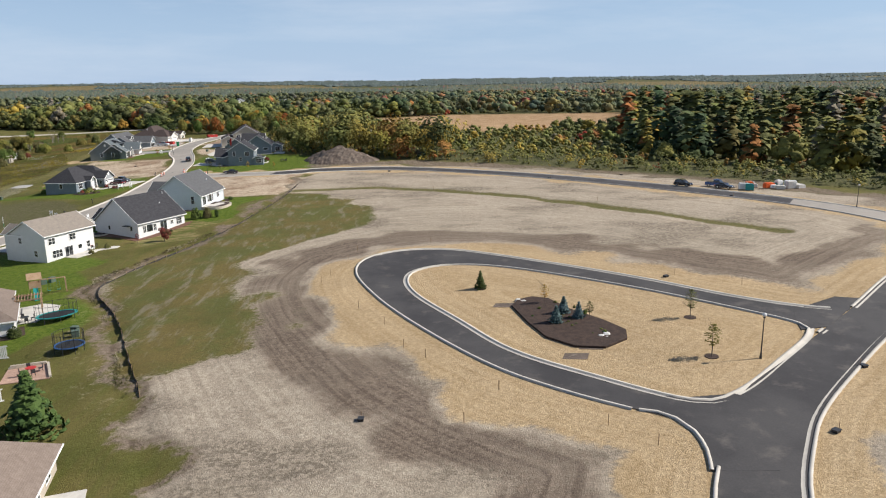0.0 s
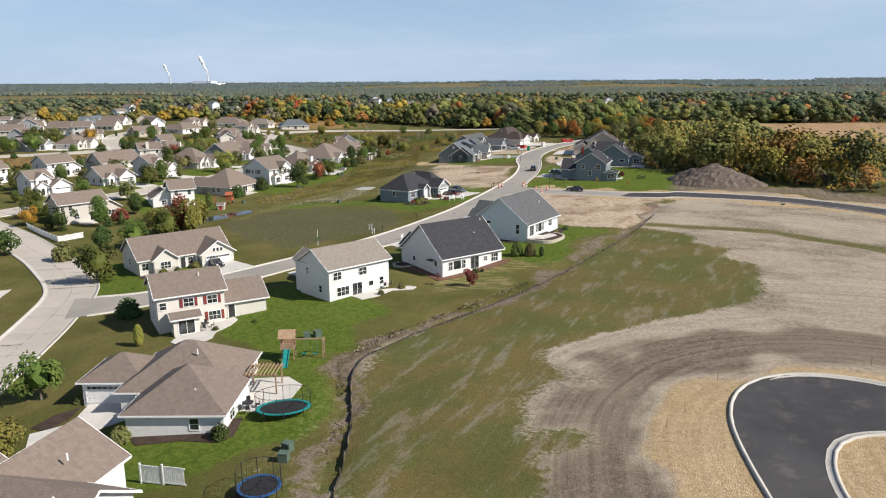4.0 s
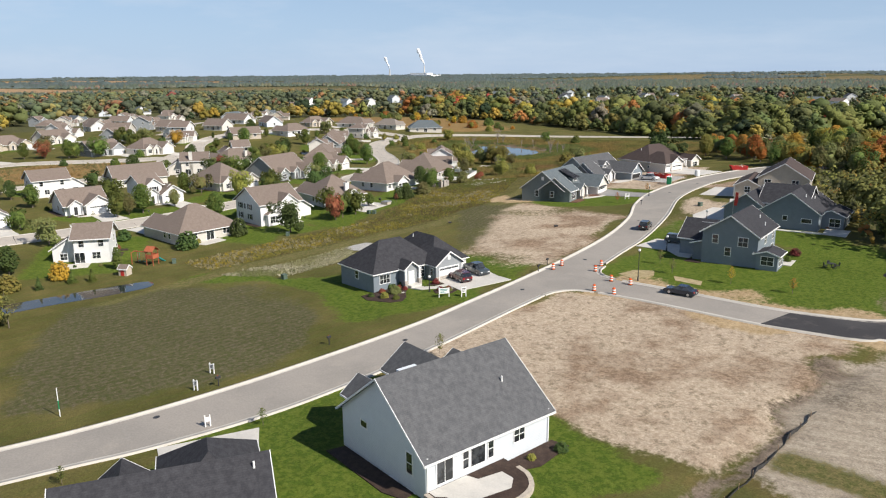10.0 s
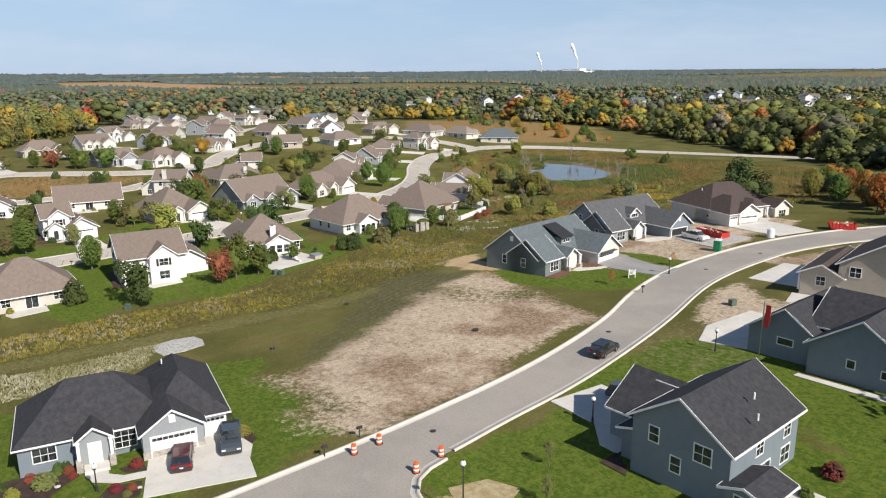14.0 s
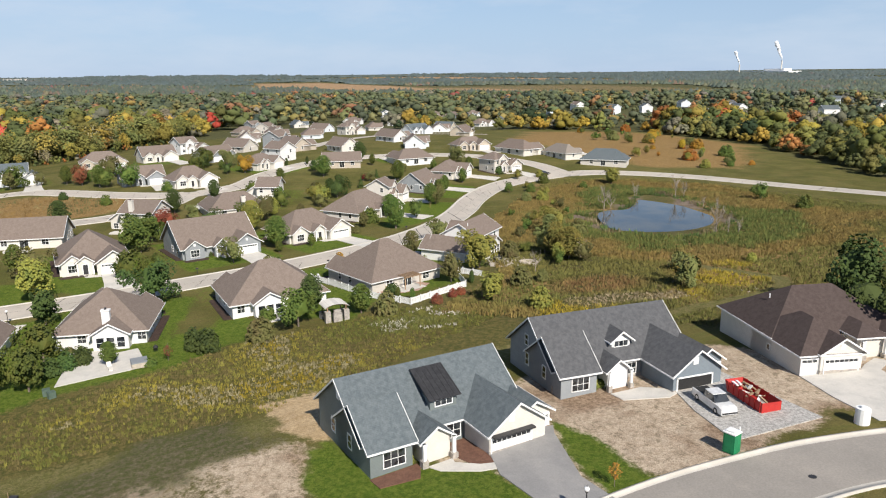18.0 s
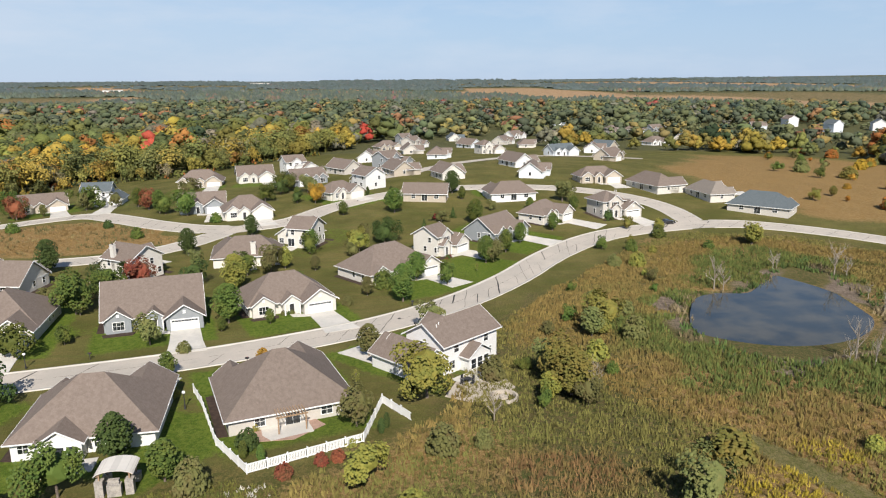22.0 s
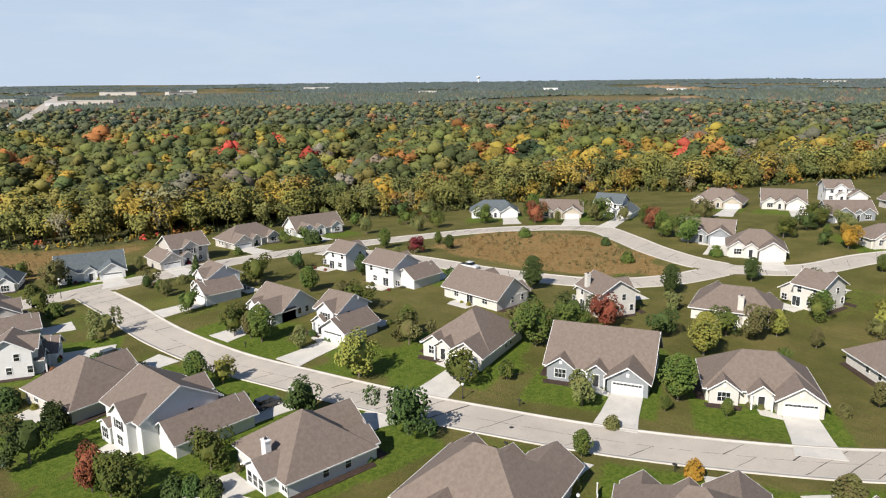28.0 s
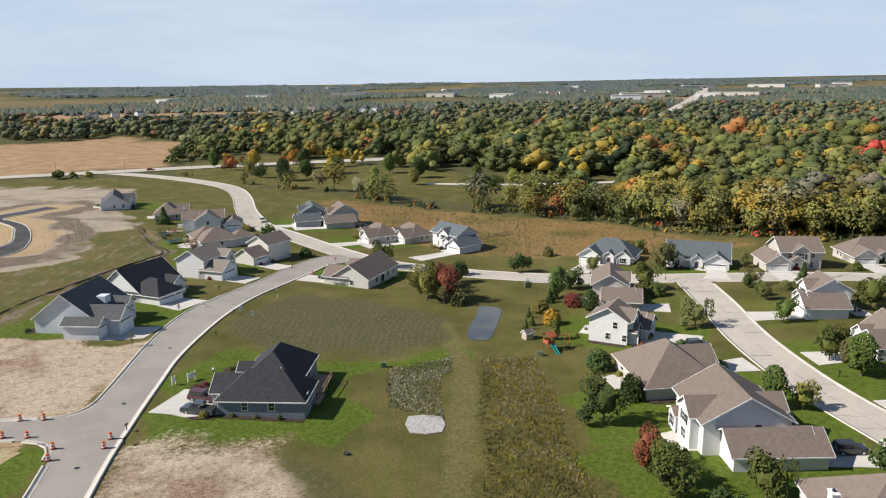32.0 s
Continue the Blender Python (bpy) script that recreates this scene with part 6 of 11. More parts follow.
def house_blue_corner():
    h = thing("house", -76.8, 279.0, -83, "blue-grey two-storey house with a dark roof and white trim", "house")
    block(h, -5.6, 6.4, -4.4, 4.8, 5.3, "gable_x", 0.66, "blue", "r_black")
    block(h, 3.0, 7.0, 4.8, 8.2, 2.6, "gable_x", 0.34, "blue", "r_black")
    block(h, -6.0, 2.4, -9.6, -2, 2.9, "gable_y", 0.66, "blue", "r_black", ends=(True, False))
    block(h, 2.2, 5.0, -6.4, -2, 2.7, "gable_x", 0.3, "blue", "r_black")
    win(h, 6.4, -2.2, 3.4, "r", 0.9, 1.4, 1, 2)
    win(h, 6.4, 2.4, 3.3, "r", 1.5, 1.5, 2, 2)
    win(h, 6.4, 0.0, 1.4, "r", 0.9, 1.4, 1, 2)
    win(h, 7.0, 6.6, 0.8, "r", 1.9, 1.4, 2, 2)
    win(h, 5.0, 8.2, 0.6, "b", 2.2, 1.7, 3, 2)
    win(h, 1.6, 4.8, 3.3, "b", 1.2, 1.4, 2, 2)
    win(h, -3.4, 4.8, 3.3, "b", 1.2, 1.4, 2, 2)
    win(h, -3.4, 4.8, 0.8, "b", 1.6, 1.5, 2, 2)
    patio_door(h, 0.4, 4.8, 0.0, "b")
    garage_door(h, -1.8, -9.6, "f")
    entry_door(h, 3.6, -6.4, "f")
    part("roof_batten", box_mesh((-1.2, -1.0, -7.0, -3.4, 5.2, 5.36)), MAT["trim"], h, "pale timber left lying on the roof")
    vent_pipes(h, ((0.0, 3.2, 7.4), (2.0, 4.6, 6.6)))
    drive(h, [(-5.6, -9.6), (-6.2, -17.2), (1.0, -18.6), (1.8, -12.0), (4.8, -9.0), (5.0, -6.8), (2.6, -6.8), (1.6, -9.6)])
    slab("patio", to_world(h, [(2.6, 5.0), (2.6, 9.4), (-1.2, 9.4), (-1.2, 5.0)]), MAT["concrete"], 0.1, "small pale patio behind the house", "patio")
    bed(h, [(3.2, -7.0), (7.4, -7.0), (7.6, -4.0), (6.6, -4.6), (5.0, -6.7)])
    return h


def house_blue_long():
    h = thing("house", -79.6, 311.6, -83, "long blue-grey house with stacked gables and a dark roof", "house")
    block(h, -7.0, 8.2, -3.6, 7.2, 3.4, "gable_x", 0.68, "blue", "r_black")
    block(h, -6.4, 4.0, -5.0, 4.0, 4.2, "gable_y", 0.62, "blue", "r_black")
    block(h, -7.0, 6.4, -11.5, -3, 2.9, "gable_x", 0.7, "blue", "r_black")
    block(h, -3.0, 5.0, 6.4, 11.2, 2.8, "gable_x", 0.4, "blue", "r_black")
    win(h, 8.2, 1.0, 1.5, "r", 0.8, 0.9, 1, 1)
    win(h, 8.2, 5.0, 1.3, "r", 1.8, 0.8, 1, 1)
    win(h, 6.4, -7.0, 1.4, "r", 1.8, 0.8, 1, 1)
    win(h, 5.0, 9.6, 0.5, "r", 1.9, 1.6, 2, 2)
    patio_door(h, 1.0, 11.2, 0, "b")
    garage_door(h, -3.6, -11.5, "f")
    garage_door(h, 3.6, -11.5, "f", 2.6)
    part("flagpole", box_mesh((7.6, 7.68, -9.4, -9.32, -0.5, 6.6)), MAT["chrome"], h)
    part("flag", box_mesh((7.60, 7.68, -9.1, -8.5, 4.0, 6.2), (7.70, 7.72, -9.2, -8.6, 3.4, 5.2)), MAT["red"], h, "striped red and white flag hanging limp")
    vent_pipes(h, ((5.5, 4.0, 6.2), (3.0, 5.2, 5.6)))
    drive(h, [(-7.0, -11.5), (-7.2, -18), (2.0, -19.5), (7.4, -17.5), (6.2, -11.5)])
    slab("patio", to_world(h, [(5.2, 8.3), (10.2, 8.3), (10.6, 12.6), (5.2, 12.6)]), MAT["concrete"], 0.1, "pale concrete side patio", "patio")
    slab("path", to_world(h, [(9.1, -4.0), (10.0, -4.2), (10.4, 8.2), (9.1, 8.2)]), MAT["concrete"], 0.09, "pale strip of concrete along the wall", "path")
    return h


def house_tan_dark_roof():
    h = thing("house", -92.0, 338.4, -75, "tan house with a dark brown shingle roof", "house")
    block(h, -7.0, 8.2, -3.6, 7.6, 5.0, "gable_x", 0.62, "tan", "r_dark")
    block(h, -7.0, 8.2, -8.6, -3.0, 2.9, "gable_x", 0.5, "tan", "r_dark")
    win(h, 8.2, 4.6, 3.2, "r", 1.4, 1.4, 2, 2)
    win(h, 8.2, -1.4, 3.2, "r", 1.4, 1.4, 2, 2)
    win(h, 8.2, -5.8, 1.2, "r", 1.2, 1.3, 2, 2)
    win(h, 2.0, 7.6, 3.2, "b", 1.2, 1.4, 2, 2)
    win(h, -3.6, 7.6, 3.2, "b", 1.2, 1.4, 2, 2)
    patio_door(h, 0.0, 7.6, 0, "b")
    garage_door(h, -3.6, -8.6, "f")
    garage_door(h, 3.0, -8.6, "f", 2.6)
    for x in (6.2, 8.0):
        column(h, x, -8.8, 2.7)
    drive(h, [(-7.0, -8.6), (-7.6, -15.5), (4.0, -17.5), (5.0, -8.6)])
    slab("path", to_world(h, [(8.3, -9.5), (13.0, -9.0), (13.4, 6.0), (9.0, 7.2), (8.3, 4.0)]), MAT["concrete"], 0.095, "pale concrete apron beside the house", "path")
    return h


def house_solar():
    h = thing("house", -140.8, 316.0, 101, "green-grey new house with slate-grey shingles and a dark roof panel", "house")
    block(h, -9.2, 9.6, -4.6, 7.4, 3.0, "gable_x", 0.74, "green", "r_slate")
    block(h, -9.2, -4.6, -6.4, 2, 3.0, "gable_x", 0.72, "green", "r_slate")
    block(h, 2.6, 9.6, -9.4, 0, 3.0, "gable_y", 0.72, "cream", "r_slate", ends=(True, False), base=0.9)
    block(h, 7.4, 11.6, -7.6, 0, 2.8, "gable_y", 0.62, "cream", "r_slate", ends=(True, False))
    block(h, -3.8, -0.6, -7.0, -2, 2.9, "gable_y", 0.7, "cream", "r_slate", ends=(True, False))
    garage_door(h, 5.3, -9.4, "f", 4.9, 2.2)
    garage_door(h, 10.3, -7.6, "f", 2.2, 2.2, True)
    louvre(h, 5.3, -9.4, 3.6, "f")
    part("garage_canopy", box_mesh((2.8, 7.9, -10.1, -9.4, 2.5, 2.66)), MAT["metal"], h, "dark metal canopy over the garage door")
    entry_door(h, -2.2, -6.0, "f")
    for x in (-3.9, -0.5):
        column(h, x, -7.6, 2.8, 0.34, 1.0)
    win(h, -6.6, -6.4, 0.7, "f", 2.3, 1.6, 3, 2)
    win(h, 1.2, -4.6, 0.8, "f", 1.6, 1.6, 2, 2)
    win(h, -9.2, -1.4, 0.9, "l", 0.9, 1.5, 1, 2)
    win(h, -9.2, 3.0, 0.9, "l", 0.9, 1.5, 1, 2)
    louvre(h, -9.2, 1.4, 5.2, "l")
    # dormer with its dark standing-seam roof
    part("dormer", box_mesh((-1.0, 2.2, -3.6, 0, 3.9, 5.2)), MAT["green"], h)
    win(h, 0.6, -3.62, 4.3, "f", 2.0, 0.6, 3, 1)
    panel = part("metal_roof", box_mesh((-1.35, 2.55, 0, 4.9, 0, 0.06)), MAT["metal"], h, "dark standing-seam roof over the dormer")
    panel.matrix_basis = pose(0, -4.1, 5.15, 24, 0, 0)
    for k in range(7):
        part("seam", cached(("roof_seam",), lambda: box_mesh((0, 0.05, 0, 4.9, 0.06, 0.10))), MAT["metal"], panel).location = (-1.3 + k * 0.62, 0, 0)
    for x in (-8.0, 0.0):
        part("rake_trim", box_mesh((x, x + 0.01, -0.1, 0.0, 2.9, 3.0)), MAT["trim"], h)
    slab("driveway", [(-132.0, 320.4), (-128.1, 319.8), (-118.2, 321.9), (-119.2, 327.5), (-124.5, 326.5), (-133.3, 328.3), (-135.0, 329.0), (-135.4, 327.4), (-133.3, 327.0)], MAT["greyconcrete"], 0.10, "fresh grey concrete driveway, still damp", "driveway")
    slab("path", to_world(h, [(-3.6, -7.8), (-3.0, -9.2), (0.2, -11.6), (3.2, -12.6), (3.4, -11.6), (0.8, -10.4), (-1.0, -8.6), (-0.8, -7.8)]), MAT["concrete"], 0.095, "curved pale front path", "path")
    bed(h, [(-0.4, -7.4), (0.2, -9.8), (2.2, -11.0), (2.6, -9.0), (2.4, -4.8), (-0.4, -4.8)], "redmulch", "brown planting bed by the porch")
    bed(h, [(-9.4, -6.6), (-9.2, -8.6), (-5.2, -9.2), (-4.2, -7.4), (-4.2, -6.6)], "redmulch", "brown planting bed below the window")
    return h


def house_grey_gables():
    h = thing("house", -147.4, 342.6, 91, "grey new house with dark shingles and white-edged gables", "house")
    block(h, -9.8, 9.2, -4.6, 7.2, 3.0, "gable_x", 0.76, "grey", "r_grey", base=0.8)
    block(h, -9.8, -5.0, -6.6, 2, 3.0, "gable_x", 0.74, "grey", "r_grey")
    block(h, 2.6, 9.4, -11.0, 0, 3.0, "gable_y", 0.74, "blue", "r_grey", ends=(True, False), base=0.9)
    block(h, 7.6, 11.4, -8.6, 0, 3.0, "gable_y", 0.7, "blue", "r_grey", ends=(True, False), base=0.9)
    block(h, -3.6, -0.8, -6.8, -2, 2.8, "gable_y", 0.8, "white", "r_grey", ends=(True, False))
    block(h, -1.0, 1.6, -3.4, 1, 5.0, "gable_y", 0.75, "white", "r_grey", ends=(True, False), z0=3.0)
    win(h, 0.3, -3.4, 4.1, "f", 1.9, 0.7, 3, 1)
    # black sheet on the solid wall, painted shade of a doorless bay
    part("garage_opening", box_mesh((3.2, 8.0, -11.05, -10.9, 0, 2.3)), MAT["black"], h, "black panel as the shade of an open garage bay without a door")
    part("garage_surround", box_mesh((3.0, 3.2, -11.12, -10.9, 0, 2.45), (8.0, 8.2, -11.12, -10.9, 0, 2.45), (3.0, 8.2, -11.12, -10.9, 2.3, 2.45)), MAT["trim"], h)
    garage_door(h, 10.1, -8.6, "f", 2.3, 2.3, False)
    louvre(h, 5.6, -11.0, 3.8, "f")
    entry_door(h, -2.2, -6.0, "f", "trim")
    for x in (-3.7, -0.7):
        column(h, x, -7.4, 2.7, 0.26, 1.0)
    win(h, -7.2, -6.6, 0.7, "f", 2.2, 1.6, 3, 2)
    win(h, 1.2, -4.6, 0.8, "f", 1.2, 1.4, 2, 2)
    win(h, -9.8, -2.4, 1.0, "l", 0.8, 1.5, 1, 2)
    win(h, -9.8, 2.2, 1.0, "l", 0.8, 1.5, 1, 2)
    win(h, -9.8, 2.4, 3.6, "l", 0.8, 1.3, 1, 2)
    part("porch_slab", box_mesh((-4.0, 0.4, -8.0, -4.6, -0.8, 0.06)), MAT["concrete"], h)
    drive(h, [(3.0, -11.0), (1.6, -16.0), (0.5, -23.5), (12.0, -23.5), (11.6, -8.7), (9.6, -8.7), (9.4, -11.0)], "gravel", "gravel_drive", "pale gravel drive before the unfinished garage")
    slab("path", to_world(h, [(-3.9, -8.0), (-3.6, -10.2), (1.4, -12.0), (3.0, -11.4), (2.4, -9.6), (0.3, -8.0)]), MAT["concrete"], 0.095, "pale concrete front path", "path")
    return h


def house_brown():
    h = thing("house", -142.4, 372.6, 79, "cream house under a broad dark brown hip roof", "house")
    block(h, -9.4, 9.0, -4.6, 8.0, 3.1, "hip", 0.7, "cream", "r_dark")
    block(h, -9.4, -1.4, -10.6, 0, 3.0, "hip", 0.72, "cream", "r_dark")
    block(h, -7.0, -1.6, -11.0, -2, 3.1, "gable_y", 0.62, "cream", "r_dark", ends=(True, False), base=0.8)
    block(h, 5.4, 9.6, -9.0, 0, 3.0, "gable_y", 0.7, "cream", "r_dark", ends=(True, False), base=0.8)
    block(h, 0.4, 4.4, -7.4, -1, 3.4, "hip", 0.5, "cream", "r_dark")
    garage_door(h, -4.3, -11.0, "f", 4.4, 2.2)
    garage_door(h, -8.2, -10.6, "f", 2.1, 2.2)
    louvre(h, -4.3, -11.0, 3.4, "f", 0.6, 0.6)
    entry_door(h, 2.2, -6.6, "f", "wood")
    for x in (0.8, 4.0):
        column(h, x, -8.0, 3.0, 0.36, 1.1)
    win(h, 7.5, -9.0, 0.7, "f", 2.0, 1.5, 3, 2)
    win(h, -0.4, -4.7, 0.9, "f", 1.2, 1.6, 2, 2)
    win(h, -9.4, -4.0, 1.0, "l", 0.6, 0.7, 1, 1)
    vent_pipes(h, ((-6.0, 2.0, 6.0),))
    drive(h, [(-9.4, -10.6), (-9.6, -17.0), (-9.0, -23.5), (-0.6, -24.5), (0.2, -16), (0.6, -11.6), (3.6, -9.4), (2.6, -8.0), (0.0, -9.6), (-1.6, -11.0)])
    return h


new_houses = [f() for f in (house_lightblue, house_black_roof, house_white_two_storey, house_red_shutters, house_tan_garage, house_hip_patio, house_fence_deck, house_slate_ranch,
                            house_blue_corner, house_blue_long, house_tan_dark_roof, house_solar, house_grey_gables, house_brown)]

# ---- the older subdivision ----
WALL_WORDS = {"white": "white", "cream": "cream", "beige": "beige", "tan": "tan", "paleblue": "pale blue", "grey": "grey", "skyblue": "light blue", "blue": "blue-grey"}
ROOF_WORDS = {"r_brown": "brown", "r_tan": "tan", "r_grey": "grey", "r_slate": "slate-grey", "r_black": "black", "r_dark": "dark brown"}


def old_house(x, y, rot, w=15, d=14, reach=8, side=1, storeys=1, wall="cream", roofing="r_brown", roof="hip", back="bay", stack=False, far=False):
    """A family house of the older streets. reach: length of its driveway; side: which end has the garage."""
    words = f"{WALL_WORDS[wall]} {'two-storey' if storeys == 2 else 'single-storey'} house with {ROOF_WORDS[roofing]} shingles"
    h = thing("house", x, y, rot, words, "house", "houses of the older streets")
    f, b, s = -d / 2, d / 2, side
    mh = 5.3 if storeys == 2 else 2.8
    m0, m1 = (-w / 2, w / 2) if storeys == 1 else ((-w / 2, w / 2 - 4.8) if s > 0 else (-w / 2 + 4.8, w / 2))
    my0, my1 = f + 3.0, b - (1.8 if back == "bay" else 0)
    block(h, m0, m1, my0, my1, mh, roof, 0.74 if storeys == 1 else 0.58, wall, roofing, 0.6)
    gc = s * (w / 2 - 3.3)
    block(h, gc - 3.3, gc + 3.3, f, (0.5 if storeys == 1 else b - 2.5), 2.75, "gable_y" if roof != "hip" or storeys == 2 or not far else "gable_y", 0.66, wall, roofing, 0.55, ends=(True, storeys == 2))
    garage_door(h, gc, f, "f", 4.8, 2.1, not far)
    ec = gc - s * 5.4
    block(h, ec - 1.7, ec + 1.7, my0 - 1.4, my0 + 3.2, 2.75 if storeys == 1 else 3.0, "gable_y", 0.75, wall, roofing, ends=(True, False))
    entry_door(h, ec, my0 - 1.4, "f", "metal" if not far else "trim")
    wc = -s * (w / 2 - 2.6) if storeys == 1 else (m0 + m1) / 2 - s * 2.4
    if storeys == 1 and w > 12.2:
        block(h, wc - 2.2, wc + 2.2, my0 - 1.0, my0 + 3.4, 2.75, "gable_y", 0.72, wall, roofing, 0.4, ends=(True, False))
        win(h, wc, my0 - 1.0, 0.7, "f", 1.9, 1.5, 3, 2)
        if not far:
            louvre(h, wc, my0 - 1.0, 3.1, "f", 0.5, 0.6)
    elif storeys == 2:
        uc = (m0 + m1) / 2 + s * 0.2
        block(h, uc - 2.3, uc + 2.3, my0 - 0.7, my0 + 3.0, 5.3, "gable_y", 0.75, wall, roofing, 0.4, ends=(True, False))
        win(h, uc, my0 - 0.7, 3.3, "f", 1.5, 1.4, 2, 2, shutters="metal" if not far else None)
        win(h, wc, my0, 0.8, "f", 1.9, 1.4, 3, 2)
        if not far:
            block(h, gc - 1.1, gc + 1.1, f + 1.3, f + 4.2, 4.2, "gable_y", 0.8, wall, roofing, 0.25, 2.4, ends=(True, False))
            win(h, gc, f + 1.3, 3.2, "f", 1.1, 0.9, 2, 2)
    else:
        win(h, wc, my0, 0.8, "f", 1.9, 1.4, 3, 2)
    if not far:
        louvre(h, gc, f, 3.2, "f", 0.5, 0.6)
        for k in (-1.5, 1.5):
            column(h, ec + k, my0 - 1.9, 2.6, 0.26)
        bed(h, [(wc - 3.0, my0 - 1.1), (wc - 2.6, my0 - 2.7), (wc + 2.4, my0 - 2.9), (wc + 2.9, my0 - 1.1)], label="mulch bed with shrubs below the windows")
        side_bed = [(-s * (w / 2 + 0.1), my0), (-s * (w / 2 + 1.4), my0 + 0.4), (-s * (w / 2 + 1.5), my1 - 0.4), (-s * (w / 2 + 0.1), my1)]
        bed(h, side_bed if s < 0 else side_bed[::-1], label="mulch strip along the side wall")
        slab("patio", to_world(h, [(1.0 - 3, b), (1.0 - 3, b + 3.4), (1.0 + 2.6, b + 3.8), (1.0 + 3.4, b + 1.8), (1.0 + 3.2, b)]), MAT["concrete"], 0.09, "pale concrete patio behind the house", "patio")
    bh = my1
    if back == "bay":
        bc = -s * w * 0.14
        block(h, bc - 2.6, bc + 2.6, 0, b, 2.75, "gable_y", 0.6, wall, roofing, ends=(False, True))
        for k in (-1.5, 0, 1.5):
            win(h, bc + k, b, 0.5, "b", 1.1, 1.6, 1, 2)
        win(h, bc - 4.2, my1, 0.9, "b", 1.2, 1.3, 2, 2)
        win(h, bc + 4.6, my1, 0.9, "b", 1.2, 1.3, 2, 2)
    elif back == "gable":
        bc = (m0 + m1) / 2 + s * 1.6
        block(h, bc - 2.5, bc + 2.5, my1 - 3.2, my1 + 1.3, 5.3, "gable_y", 0.8, wall, roofing, 0.35, ends=(False, True))
        block(h, bc - s * 4.6 - 1.6, bc - s * 4.6 + 1.6, my1 - 1.0, my1 + 1.5, 2.7, "gable_y", 0.5, wall, roofing, 0.3, ends=(False, True))
        win(h, bc, my1 + 1.3, 3.4, "b", 1.6, 1.3, 2, 2, shutters="metal")
        win(h, bc, my1 + 1.3, 0.8, "b", 1.8, 1.5, 2, 2)
        win(h, bc - s * 4.6, my1 + 1.5, 0.5, "b", 2.0, 1.7, 3, 2)
        for k, z in ((-2.2, 3.4), (2.4, 3.4), (-2.2, 0.9), (2.4, 0.9)):
            win(h, m1 if s < 0 else m0, k, z, "r" if s < 0 else "l", 1.0, 1.3, 1, 2, shutters="metal")
    else:
        patio_door(h, 0, b, 0.1, "b")
        win(h, -w * 0.28, b, 0.9, "b", 1.5, 1.3, 2, 2)
        win(h, w * 0.26, b, 0.9, "b", 1.3, 1.3, 2, 2)
    if storeys == 2:
        for k in (-0.28, 0.28):
            win(h, (m0 + m1) / 2 + k * (m1 - m0), my1, 3.4, "b", 1.0, 1.3, 1, 2)
            win(h, (m0 + m1) / 2 + k * (m1 - m0), my0, 3.4, "f", 1.0, 1.3, 1, 2)
        win(h, m0, 0, 3.4, "l", 0.9, 1.3)
        win(h, m1, 0, 3.4, "r", 0.9, 1.3)
    for face, xx in (("l", -w / 2), ("r", w / 2)):
        if (face == "r") != (s > 0) or storeys == 1:
            win(h, xx, 1.5, 0.9, face, 0.9, 1.3)
            if not far:
                win(h, xx, -2.0 if (face == "r") != (s > 0) else 3.6, 0.9, face, 0.9, 1.3)
    if stack:
        chimney(h, -s * w * 0.08, my1 - 0.4, 1.2, 0.8, mh + 3.0, wall)
    if not far:
        vent_pipes(h, ((w * 0.1, 1.6, mh + 1.9), (w * 0.1 + 0.8, 1.9, mh + 1.8)))
    if reach > 0:
        drive(h, [(gc - 2.6, f), (gc - 2.9, f - reach * 0.6), (gc - 3.4, f - reach), (gc + 3.4, f - reach), (gc + 2.9, f - reach * 0.6), (gc + 2.6, f)])
        slab("path", to_world(h, [(ec - 0.6, my0 - 1.5), (ec - 0.4 * s, f - 0.6), (gc - s * 2.7, f - 1.6), (gc - s * 2.7, f - 0.4), (ec + 0.6, my0 - 1.5)][::1 if s > 0 else -1]), MAT["concrete"], 0.09, "narrow pale front path", "path")
    return h


